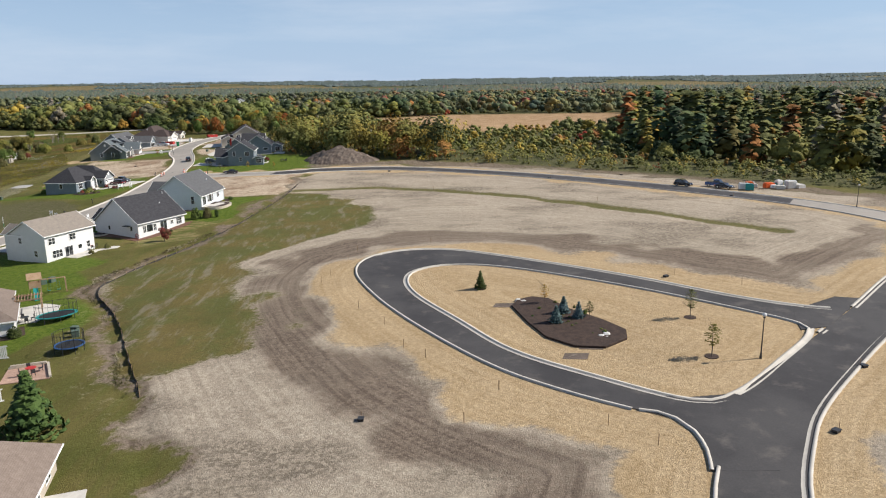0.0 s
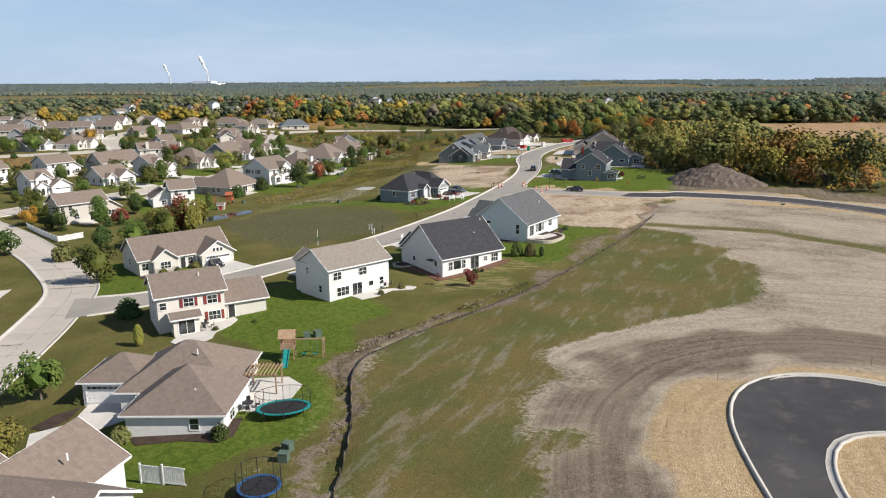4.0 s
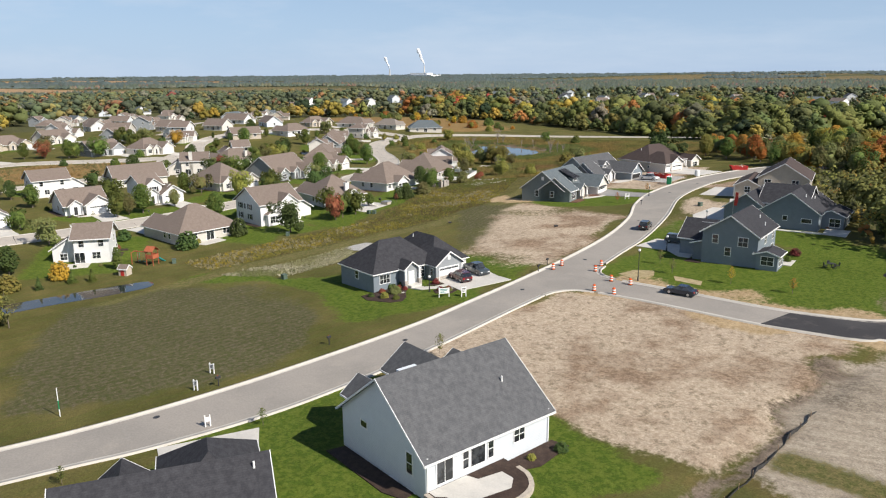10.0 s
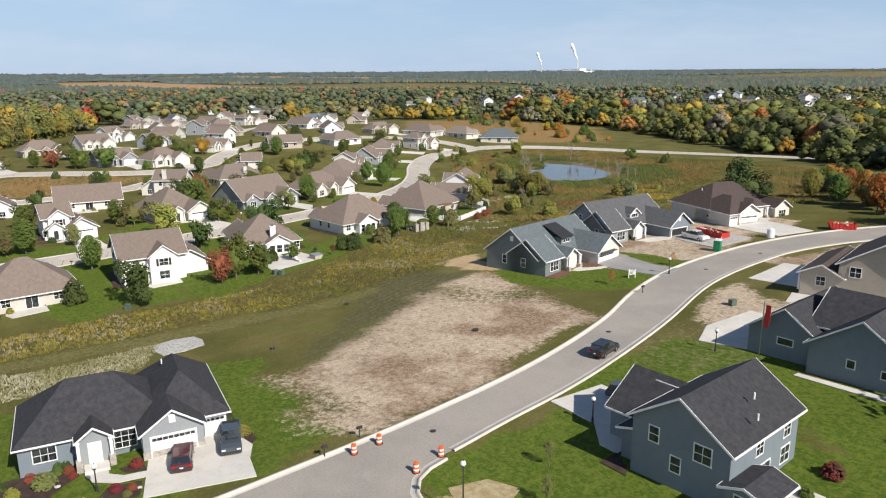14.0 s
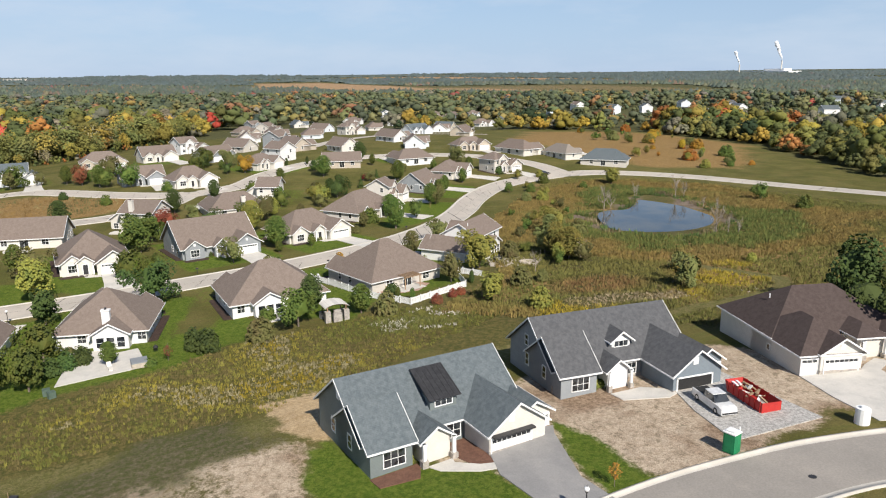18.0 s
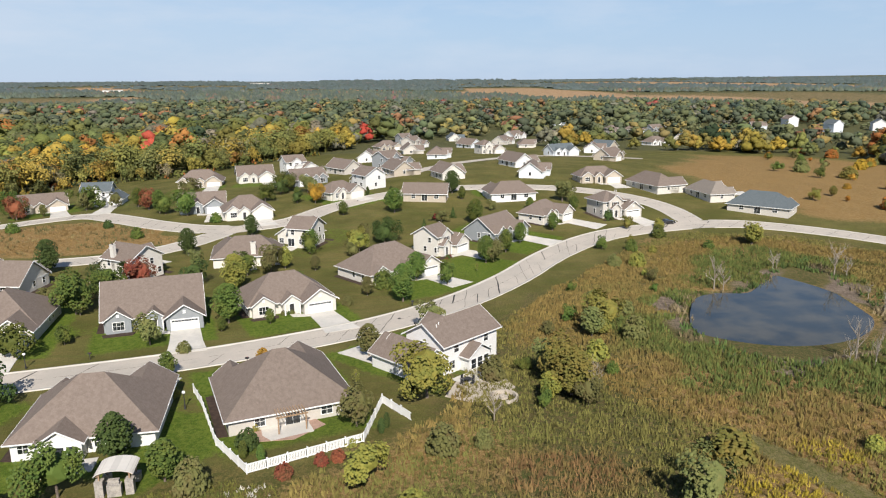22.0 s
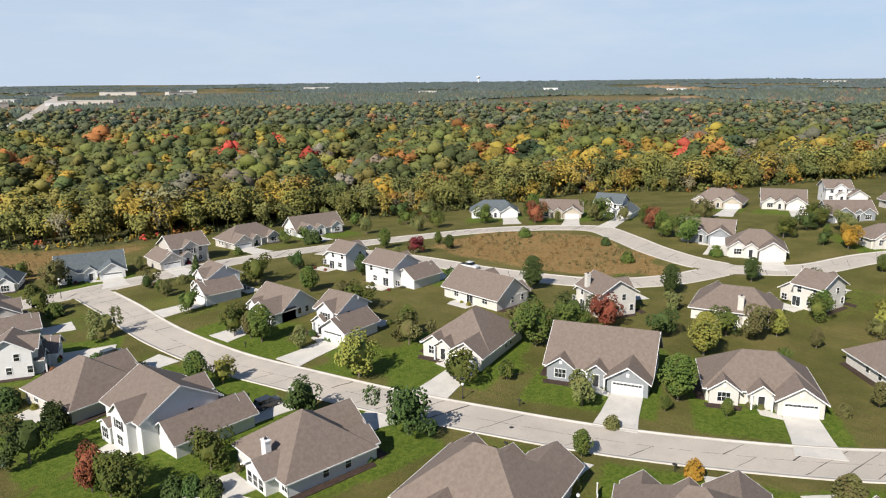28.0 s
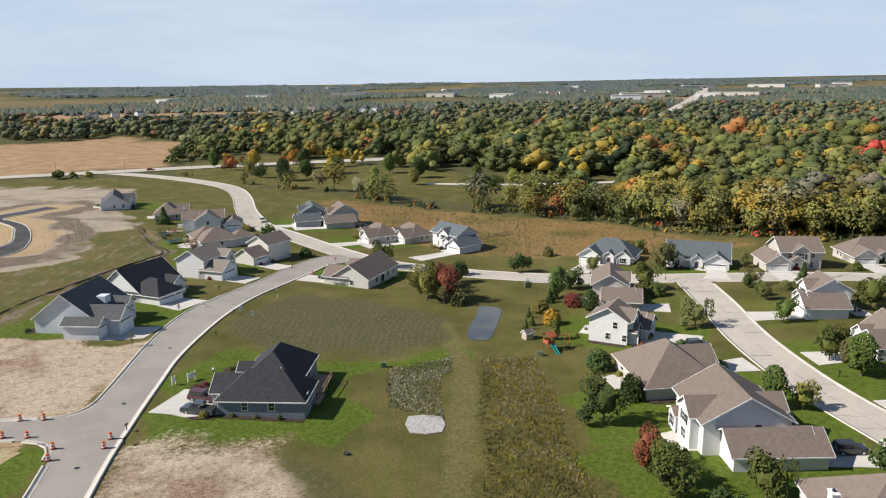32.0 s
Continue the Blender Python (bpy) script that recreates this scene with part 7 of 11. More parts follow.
old = [
    old_house(-190.4, 256.0, 268, 16.4, 15.3, 8, -1, 2, "white", "r_brown", "gable_x", "gable"),
    old_house(-196.0, 279.4, 262, 13.5, 18, 7, 1, 1, "white", "r_brown", "hip", "bay", True),
    old_house(-202.3, 305.5, 280, 16.8, 18.6, 5.6, -1, 1, "white", "r_brown", "hip", "bay"),
    old_house(-209.0, 328.3, 292, 16.6, 17.8, 7.7, -1, 1, "beige", "r_brown", "hip", "flat"),
    old_house(-222.7, 351.8, 314, 17.4, 13.3, 9, 1, 2, "white", "r_brown", "gable_x", "bay"),
    old_house(-188.5, 231.7, 274, 15.2, 16.2, 9, 1, 1, "beige", "r_brown", "hip", "flat"),
    old_house(-186.5, 206.7, 238, 11.5, 11.0, 10, 1, 2, "white", "r_brown", "gable_x", "flat"),
    old_house(-192.1, 181.4, 255, 17.0, 11.0, 7, -1, 2, "beige", "r_brown", "gable_x", "flat"),
    old_house(-243.1, 271.2, 101, 13.6, 18.4, 13, 1, 1, "cream", "r_brown", "hip", "flat"),
    old_house(-248.5, 296.7, 108, 17.5, 17.2, 13, 1, 1, "grey", "r_brown", "gable_x", "flat"),
    old_house(-255.9, 320.8, 116, 16.8, 14.6, 13, 1, 1, "cream", "r_brown", "hip", "flat"),
    old_house(-281.1, 341.3, 132, 19.1, 15.7, 11, 1, 1, "cream", "r_brown", "hip", "flat"),
    old_house(-303.0, 354.7, 144, 11.2, 10.7, 9, 1, 2, "cream", "r_brown", "gable_x", "flat"),
    old_house(-317.1, 371.2, 142, 14.2, 13.1, 11, 1, 1, "grey", "r_brown", "gable_x", "flat"),
    old_house(-335.8, 388.9, 138, 13.0, 12.0, 12, 1, 1, "cream", "r_brown", "hip", "flat"),
    old_house(-340.9, 411.9, 112, 12.8, 11.9, 10, 1, 2, "beige", "r_brown", "hip", "flat"),
    old_house(-394.1, 419.1, 100, 15.9, 11.2, 9, 1, 1, "tan", "r_brown", "hip", "flat", far=True),
    old_house(-380.1, 438.1, 200, 18.9, 12.6, 8, -1, 1, "cream", "r_brown", "hip", "flat", far=True),
    old_house(-365.0, 454.0, 190, 16.4, 11.6, 12, 1, 1, "cream", "r_tan", "hip", "flat", far=True),
    old_house(-344.1, 462.7, 230, 19.1, 13.5, 12, 1, 1, "beige", "r_slate", "hip", "flat", far=True),
    old_house(-295.1, 304.4, 282, 16.9, 13.5, 9, 1, 1, "cream", "r_brown", "hip", "flat", True),
    old_house(-312.7, 315.3, 250, 11.5, 11.5, 8, 1, 2, "cream", "r_brown", "gable_x", "flat"),
    old_house(-345.0, 292.7, 110, 14.6, 13.5, 9, 1, 1, "cream", "r_brown", "hip", "flat", far=True),
    old_house(-355.1, 275.5, 105, 14.6, 12.4, 12, 1, 1, "grey", "r_brown", "gable_x", "flat", far=True),
    old_house(-370.7, 320.4, 135, 13, 11, 6, 1, 1, "cream", "r_brown", "hip", "flat", far=True),
    old_house(-365.5, 351.5, 260, 15, 11, 5, 1, 1, "tan", "r_brown", "gable_x", "flat", far=True),
    old_house(-365.0, 380.6, 280, 16, 12, 8, 1, 1, "white", "r_brown", "hip", "flat", far=True),
    old_house(-235.1, 244.5, 93, 11.0, 12.1, 12, 1, 2, "white", "r_brown", "gable_x", "flat"),
    old_house(-234.0, 223.2, 90, 11.0, 12.5, 11, 1, 1, "white", "r_brown", "gable_x", "flat"),
    old_house(-234.1, 198.7, 84, 11.5, 11.5, 11, 1, 2, "white", "r_brown", "gable_x", "flat"),
    old_house(-225.6, 148.5, 158, 16.9, 13.5, 11, 1, 1, "white", "r_slate", "gable_x", "flat"),
    old_house(-248.7, 155.3, 172, 15.7, 13.5, 12, -1, 2, "beige", "r_brown", "gable_x", "flat"),
    old_house(-278.5, 149.2, 174, 18.0, 13.5, 12, -1, 1, "beige", "r_brown", "hip", "flat"),
    old_house(-305.5, 151.0, 166, 18.0, 13.5, 12, -1, 1, "white", "r_brown", "gable_x", "flat"),
    old_house(-273.6, 202.5, 270, 11.5, 10.6, 6, 1, 2, "white", "r_brown", "gable_x", "flat"),
    old_house(-269.8, 228.2, 268, 15.1, 12.1, 6, -1, 2, "white", "r_brown", "gable_x", "flat"),
    old_house(-272.0, 254.4, 264, 16.9, 13.5, 6, 1, 1, "cream", "r_brown", "gable_x", "flat"),
    old_house(-282.8, 279.3, 240, 14.1, 12.1, 6, 1, 2, "cream", "r_brown", "gable_x", "flat", True),
    old_house(-368.1, 185.8, 128, 18.0, 12.4, 18, 1, 1, "white", "r_slate", "hip", "flat", far=True),
    old_house(-375.9, 211.6, 118, 15.7, 12.4, 18, 1, 1, "tan", "r_brown", "gable_x", "flat", far=True),
    old_house(-383.7, 230.8, 100, 14.6, 12.4, 20, 1, 2, "white", "r_slate", "gable_x", "flat", far=True),
    old_house(-419.7, 256.2, 100, 18.0, 13.5, 20, 1, 1, "tan", "r_brown", "hip", "flat", far=True),
    old_house(-422.5, 278.5, 110, 14.6, 13.5, 20, 1, 1, "cream", "r_brown", "gable_x", "flat", far=True),
    old_house(-449.2, 292.8, 120, 14, 12, 0, 1, 2, "white", "r_brown", "gable_x", "flat", far=True),
    old_house(-157.0, 109.5, 128, 17.5, 12.0, 16, 1, 2, "white", "r_slate", "gable_x", "flat"),
    old_house(-140.8, 94.9, 122, 13.3, 11.5, 14, 1, 1, "cream", "r_brown", "hip", "flat"),
    old_house(-129.1, 95.4, 117, 13.3, 11.5, 12, 1, 1, "beige", "r_brown", "hip", "flat"),
    old_house(-113.6, 67.1, 108, 13.8, 13.8, 12, 1, 2, "beige", "r_brown", "gable_x", "flat"),
    old_house(-44.5, 55.7, 284, 13.3, 12.4, 10, 1, 1, "tan", "r_brown", "hip", "flat"),
    old_house(-13.3, 30.5, 290, 18.0, 13.5, 0, 1, 1, "white", "r_grey", "gable_x", "flat"),
    old_house(-202.9, 136.6, 150, 15.5, 13.4, 12, -1, 1, "white", "r_slate", "hip", "flat"),
    old_house(-101.1, 64.4, 105, 15, 12, 12, 1, 2, "grey", "r_slate", "gable_x", "flat"),
]
far_rnd = random.Random(5)
# some lots are watered and deep green up to their neighbours' line
lot_rnd = random.Random(5)
flat = np.empty(X.size * 4, np.float32)
ground.data.attributes["cover_a"].data.foreach_get("color", flat)
flat = flat.reshape(*X.shape, 4)
for k, h in enumerate(old):
    level, half = lot_rnd.choice((0.4, 0.95, 0.95, 0.95) if k < 14 else (0, 0, 0.45, 0.95, 0.95)), 1 if k < 10 else lot_rnd.choice((-1, 1))
    inv = h.matrix_basis.inverted()
    u, v = inv[0][0] * X + inv[0][1] * Y + inv[0][3], inv[1][0] * X + inv[1][1] * Y + inv[1][3]
    front = np.clip(np.minimum(np.minimum(11 - np.abs(u), v + 16.5), -v - 2) / 1.5 + 0.5, 0, 1)
    rear = np.clip(np.minimum(np.minimum(10.5 - np.abs(u), v + 2), 15 - v) / 1.5 + 0.5, 0, 1) * (half > 0)
    flat[..., 0] = np.maximum(flat[..., 0], level * np.maximum(front, rear * 0.8) * (1 - flat[..., 2]))
ground.data.attributes["cover_a"].data.foreach_set("color", flat.ravel())
FAR_SPOTS = [(-583.4, 328.6), (-602.6, 346.3), (-490.1, 359.5), (-670.6, 376.8), (-594.2, 383.3), (-523.4, 389.0), (-628.9, 409.4), (-590.5, 420.4), (-441.3, 394.3), (-654.3, 453.3), (-502.4, 426.0), (-471.8, 445.2),
             (-532.2, 451.6), (-726, 515), (-745, 537), (-613.9, 514.3), (-773, 441), (-776, 479), (-407.0, 361.5), (-434.1, 316.5), (-403.5, 303.7), (-446.2, 336.7), (-486.4, 323.9), (-541.1, 344.7), (-564.4, 466.2), (-641.2, 340.6), (-690.2, 425.6), (-407.8, 396.7), (-421.3, 341.1), (-391.3, 329.3), (-756, 560), (-642.1, 543.1)]
for k, (fx, fy) in enumerate(FAR_SPOTS):
    old_house(fx, fy, 120 + 25 * (k % 5) + far_rnd.uniform(-8, 8), far_rnd.uniform(13, 16), 12, 0, far_rnd.choice((1, -1)), 2 if k % 4 == 1 else 1,
              far_rnd.choice(("white", "cream", "beige", "tan", "paleblue", "grey")), "r_slate" if k % 7 == 3 else "r_brown", far_rnd.choice(("hip", "gable_x")), "flat", far=True)


# ---- woods: many leafy crowns, joined ----
wood_rnd = np.random.default_rng(11)


def crown_template(seed, lobes, n_tufts, size, tall=1.0):
    """One uneven crown a metre high: billowing lobes of leaves over one another, with loose sprays and gaps between."""
    rnd = random.Random(seed)
    bm = bmesh.new()
    bmesh.ops.create_icosphere(bm, subdivisions=1, radius=1)
    ball, faces = [q.co.copy() for q in bm.verts], [tuple(w.index for w in face.verts) for face in bm.faces]
    bm.free()
    low = {i for i, q in enumerate(ball) if q.z < -0.6}
    v, f, made = [], [], []
    for k in range(lobes):
        t = k / max(1, lobes - 1)
        a, up = 2.4 * k + rnd.uniform(-0.5, 0.5), 0.84 - 0.50 * t ** 0.8 + rnd.uniform(-0.06, 0.06)
        out = (0.05 + 0.27 * t ** 0.6) * rnd.uniform(0.75, 1.15)
        c, r = Vector((out * math.cos(a), out * math.sin(a), up)), rnd.uniform(0.13, 0.21) * (1.0 + 0.25 * t) * min(1.25, (9 / lobes) ** 0.4)
        made.append((c, r))
        base = len(v)
        for q in ball:
            w = r * (0.94 + 0.30 * noise.noise(q * 1.7 + Vector((seed * 3.1, k * 1.7, 0))) + rnd.uniform(-0.38, 0.22))
            v.append(c + Vector((q.x * w, q.y * w, q.z * w * 0.95 * tall)))
        f += [tuple(base + i for i in face) for face in faces if not low.issuperset(face)]
    for k in range(n_tufts):
        c, r = made[k % lobes]
        d = Vector((rnd.gauss(0, 1), rnd.gauss(0, 1), rnd.gauss(0.3, 0.9))).normalized()
        p = c + Vector((d.x, d.y, d.z * tall)) * r * rnd.uniform(0.92, 1.22)
        tv, tf = tufts(rnd, [p], size * rnd.uniform(0.6, 1.3), c, 4)
        f += [tuple(i + len(v) for i in t) for t in tf]
        v += tv
    return np.array([tuple(p) for p in v]), np.array(f)


def shrub_template(seed):
    rnd = random.Random(seed + 90)
    lobes = [(Vector((rnd.gauss(0, 0.22), rnd.gauss(0, 0.22), rnd.uniform(0.22, 0.80))), rnd.uniform(0.10, 0.22)) for _ in range(7)]
    pts = []
    for k in range(46):
        c, r = lobes[k % 7]
        pts.append(c + Vector((rnd.gauss(0, 1), rnd.gauss(0, 1), rnd.gauss(0.2, 1))).normalized() * r * rnd.uniform(0.6, 1.1))
    v, f = tufts(rnd, pts, 0.098, Vector((0, 0, 0.2)), 4)
    return np.array([tuple(p) for p in v]), np.array(f)


def spire_template(seed):
    rnd = random.Random(seed + 7)
    pts = []
    for _ in range(46):
        z = rnd.random() ** 1.3
        r, a = (1 - z) * 0.26 * (0.8 + 0.2 * math.cos(z * 34)) * rnd.uniform(0.5, 1.1) + 0.01, rnd.uniform(0, 6.283)
        pts.append(Vector((r * math.cos(a), r * math.sin(a), 0.06 + 0.92 * z)))
    v, f = tufts(rnd, pts, 0.10, Vector((0, 0, 0.3)), 4)
    return np.array([tuple(p) for p in v]), np.array(f)


def lump_template(seed):
    """A far-off clump of crowns, one metre high."""
    rnd = random.Random(seed)
    v, f = [], []
    for _ in range(4):
        c = Vector((rnd.uniform(-0.8, 0.8), rnd.uniform(-0.8, 0.8), rnd.uniform(0.3, 0.5)))
        k = len(v)
        for i in range(5):
            a = 6.283 * i / 5 + rnd.uniform(-0.3, 0.3)
            r = rnd.uniform(0.35, 0.6)
            v.append(c + Vector((r * math.cos(a), r * math.sin(a), rnd.uniform(-0.4, -0.1))))
        v.append(c + Vector((rnd.uniform(-0.1, 0.1), rnd.uniform(-0.1, 0.1), rnd.uniform(0.35, 0.55))))
        f += [(k + i, k + (i + 1) % 5, k + 5) for i in range(5)]
    return np.array([tuple(p) for p in v]), np.array(f)


def plant(name, templates, x, y, h, wide, tone, label, sink=0.25, material=None, category="woodland"):
    V, F, T, o = [], [], [], 0
    z = gz(x, y) - sink
    turn = wood_rnd.uniform(0, 6.283, len(x))
    which = wood_rnd.integers(0, len(templates), len(x))
    for k, (tv, tf) in enumerate(templates):
        s = which == k
        if not s.any():
            continue
        c, q = np.cos(turn[s])[:, None], np.sin(turn[s])[:, None]
        w = (h[s] * wide[s])[:, None]
        px, py = tv[:, 0][None] * w, tv[:, 1][None] * w
        v = np.stack([x[s][:, None] + px * c - py * q, y[s][:, None] + px * q + py * c, z[s][:, None] + tv[:, 2][None] * h[s][:, None]], -1)
        n, m = v.shape[:2]
        V.append(v.reshape(-1, 3))
        F.append((tf[None] + (np.arange(n) * m)[:, None, None] + o).reshape(-1, 3))
        T.append(np.repeat(tone[s], m, 0))
        o += n * m
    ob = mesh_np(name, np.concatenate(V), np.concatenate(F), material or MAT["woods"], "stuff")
    tagged(ob, label, category)
    t = np.concatenate(T)
    att = ob.data.attributes.new("tone", "FLOAT_COLOR", "POINT")
    att.data.foreach_set("color", np.c_[t, np.ones(len(t))].astype(np.float32).ravel())
    return ob


TONES = np.array([(0.098, 0.104, 0.030), (0.068, 0.080, 0.028), (0.138, 0.128, 0.034), (0.205, 0.152, 0.030), (0.250, 0.160, 0.026), (0.240, 0.098, 0.030), (0.320, 0.050, 0.032), (0.140, 0.126, 0.090), (0.026, 0.042, 0.020)])


def tone_of(x, y):
    """Autumn tones in drifts: greens, olives, golds, oranges, a few reds, bare greys, dark conifers."""
    a, b = fuzz(x, y, 90, 21), fuzz(x, y, 28, 22)
    g = np.clip(0.55 * a + 0.45 * b, 0, 1)
    r = 0.62 * fuzz(x, y, 20, 23) + 0.38 * wood_rnd.uniform(0, 1, len(x))
    r = np.argsort(np.argsort(r)) / max(1, len(x))
    west = np.clip((-240 - x) / 120, 0, 1)
    east = ((x > 66) & (y > 180) & (y < 460)).astype(float)
    deep = np.clip((-inside(x, y, OPEN) - 40) / 120, 0, 1) * (x < 60)
    sunny = ((x > -150) & (x < 60) & (y > 250) & (y < 620)).astype(float)
    g = g * (1 - 0.45 * deep * (1 - sunny))
    p = np.stack([0.30 + 0.25 * deep, 0.26 + 0.3 * (1 - g) + 0.25 * deep, 0.24 + 0 * g, 0.08 + 0.65 * np.clip(g - 0.40, 0, 1) + 0.10 * west * (g > 0.4) + 0.30 * sunny, 0.02 + 0.45 * np.clip(g - 0.5, 0, 1) + 0.05 * west + 0.18 * sunny, 0.05 + 0.25 * np.clip(b - 0.5, 0, 1) + 0.16 * sunny, 0.008 + 0.05 * (b > 0.78), 0.05 + 0.10 * west * (b < 0.4), 0.05 + 0.9 * east * (a > 0.35)], 1)
    p = np.cumsum(p / p.sum(1, keepdims=True), 1)
    k = (r[:, None] > p).sum(1).clip(0, len(TONES) - 1)
    return 1.72 * TONES[k] * wood_rnd.uniform(0.62, 1.28, (len(x), 1)) * wood_rnd.uniform(0.92, 1.08, (len(x), 3))


lot_rnd = random.Random(31)
FAR_LOTS = [(-640 + lot_rnd.uniform(-170, 420), 800 + lot_rnd.uniform(-160, 420)) for _ in range(40)] + [(lot_rnd.uniform(-200, 480), lot_rnd.uniform(-1000, -720)) for _ in range(24)] + [(-520 - 270 * lot_rnd.random(), -1740 - 340 * lot_rnd.random()) for _ in range(26)]
SHEDS = [(-661, -1403, 70), (-749, -1558, 110), (-894, -1479, 60), (-960, -1465, 120), (-866, -1760, 80), (-1470, -2337, 140), (-1600, -2150, 90), (-405, -1720, 70), (-240, -1900, 90), (60, -2100, 120), (330, -2000, 80), (520, -1700, 60)]


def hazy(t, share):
    """Blend tones towards one blue-grey by share: distance haze put into the colour."""
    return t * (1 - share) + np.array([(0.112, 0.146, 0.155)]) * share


def in_woods(x, y, r0, r1):
    """Outside the open land, off fields and far yards, on the side that the path looks to."""
    r = np.hypot(x - CENTRE[0], y - CENTRE[1])
    bearing = np.degrees(np.arctan2(-(x - CENTRE[0]), y - CENTRE[1]))
    ok = (r >= r0) & (r < r1) & (((bearing > np.where(r < 560, -108, -60)) & (bearing <= 180)) | (bearing < -148)) & (inside(x, y, OPEN) < 1.0)
    for cx, cy, rx, ry, turn in ((-1500, 950, 420, 130, 0.3), (-2300, 700, 700, 160, 0.1), (-1700, -150, 400, 90, 0.9), (-2600, 100, 600, 120, 0.9),
                                 (-900, -1400, 420, 90, 0.3), (-3300, 1500, 800, 220, 0.5), (500, -900, 420, 120, 0.2), (-3000, -900, 700, 150, 0.8)):
        u, v = (x - cx) * math.cos(turn) + (y - cy) * math.sin(turn), -(x - cx) * math.sin(turn) + (y - cy) * math.cos(turn)
        ok &= np.maximum(np.abs(u) / rx, np.abs(v) / ry) > 1
    ok &= (inside(x, y, CORN) < 0) & (inside(x, y, PARK) < 2) & (inside(x, y, FIELD_E) < 0) & (along(x, y, CROSS) > 22)
    ok &= (np.hypot(x - CENTRE[0], y - CENTRE[1]) < 1500) | (fuzz(x, y, 560, 51) > 0.43)
    for k, (fx, fy) in enumerate(FAR_SPOTS + FAR_LOTS):
        ok &= np.hypot(x - fx - 16, y - fy + 8) > 34
    for fx, fy, w in SHEDS:
        ok &= np.hypot(x - fx - 20, y - fy - 45) > w * 0.5 + 45
    ok &= along(x, y, HIGHWAY) > 24
    ok &= ~((inside(x, y, PARK) > -40) & (fuzz(x, y, 12, 71) < 0.50))
    for key in ("road_d", "road_e", "road_f", "road_b", "road_exit"):
        ok &= along(x, y, SPINES[key]) > 9
    return ok


CROSS = [(420, 40), (240, -42), (94, -90), (37, -110), (-4, -126), (-64, -143), (-160, -170), (-300, -230)]
tagged(sheet("highway_cross", [(x - 3, y + 8) for x, y in CROSS], [(x + 3, y - 8) for x, y in CROSS], MAT["street"], 0.35, 4, 12), "wide pale highway beyond the old streets", "road")
HIGHWAY = [(-300, -330), (-476, -615), (-700, -1110), (-1048, -1898), (-1300, -2500)]
sheet("highway", [(x + 14, y - 5) for x, y in HIGHWAY], [(x - 14, y + 5) for x, y in HIGHWAY], MAT["street"], 2.0, 3, 60)
tagged(bpy.data.objects["highway"], "pale distant highway through the woods", "road")


def scatter(r0, r1, step, jitter=0.6):
    n = int(2 * r1 / step)
    gx0 = np.linspace(CENTRE[0] - r1, CENTRE[0] + r1, n)
    gy0 = np.linspace(CENTRE[1] - r1, CENTRE[1] + r1, n)
    x, y = np.meshgrid(gx0, gy0)
    x, y = (x + wood_rnd.uniform(-jitter, jitter, x.shape) * step).ravel(), (y + wood_rnd.uniform(-jitter, jitter, y.shape) * step).ravel()
    ok = in_woods(x, y, r0, r1)
    return x[ok], y[ok]


near_t = [crown_template(s, 12, 230, 0.036, 1.1) for s in range(8)]
back_t = [crown_template(s + 10, 6, 84, 0.048, 1.1) for s in range(8)]
mid_t = [crown_template(s + 20, 3, 22, 0.085, 1.15) for s in range(6)]
far_t = [lump_template(s + 40) for s in range(6)]
x, y = scatter(0, 560, 9.2)
d = -inside(x, y, OPEN)
low = np.where(x > 66, np.clip(d / 18, 0.35, 1.15), np.where(x > -150, np.clip((d - 40) / 220, 0, 1), np.clip(d / 14, 0.3, 1)))
keep = ~((x > -150) & (x < 66) & (y > 200) & (d < 150)) & ~((x >= 66) & (y > 150) & (d < 42)) & ~((d < 26) & (x < 0) & (y < 330))
x, y, d, low = x[keep], y[keep], d[keep], low[keep]
h = (6.0 + 8.5 * low) * wood_rnd.uniform(0.60, 1.25, len(x)) * (0.75 + 0.55 * fuzz(x, y, 26, 72))
wide, tone = wood_rnd.uniform(1.1, 1.6, len(x)), tone_of(x, y)
grove = (x > 66 + np.clip((y - 260) * 0.25, 0, 400)) & (y > 180)
h = np.where((x > 10) & (y > 200) & ~grove, h * 0.42, h)
east = grove & (wood_rnd.uniform(0, 1, len(x)) < 0.75)
plant("woods", [spire_template(k) for k in range(5)], x[east], y[east], h[east] * 1.2, wide[east], tone[east], "dark conifers beyond the building site")
h = np.where(grove, h * 0.55, h)
x, y, h, d, wide, tone = (q[~east] for q in (x, y, h, d, wide, tone))
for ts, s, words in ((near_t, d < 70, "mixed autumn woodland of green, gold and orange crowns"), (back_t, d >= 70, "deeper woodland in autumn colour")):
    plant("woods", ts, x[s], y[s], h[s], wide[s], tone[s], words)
x, y = scatter(0, 560, 4.6, 0.9)
d = -inside(x, y, OPEN)
s = (x > -150) & (((x < 75) & (d < 150) & (y > 200)) | ((x >= 75) & (d < 45) & (y > 150)))
near_s = s & (d < 34)
s = s & ~near_s
plant("thicket", [shrub_template(k) for k in range(6)], x[near_s], y[near_s], 2.7 * wood_rnd.uniform(0.35, 1.75, near_s.sum()) ** 1.15, wood_rnd.uniform(0.8, 1.5, near_s.sum()), 1.7 * (0.5 * tone_of(x[near_s], y[near_s]) + 0.5 * np.array([(0.105, 0.098, 0.026)])), "green and yellow scrub along the building site")
plant("thicket", mid_t, x[s], y[s], 2.7 * wood_rnd.uniform(0.35, 1.5, s.sum()), wood_rnd.uniform(0.9, 1.6, s.sum()), 1.7 * (0.55 * tone_of(x[s], y[s]) + 0.45 * np.array([(0.105, 0.098, 0.026)])), "low autumn thicket of shrubs beside the building site")
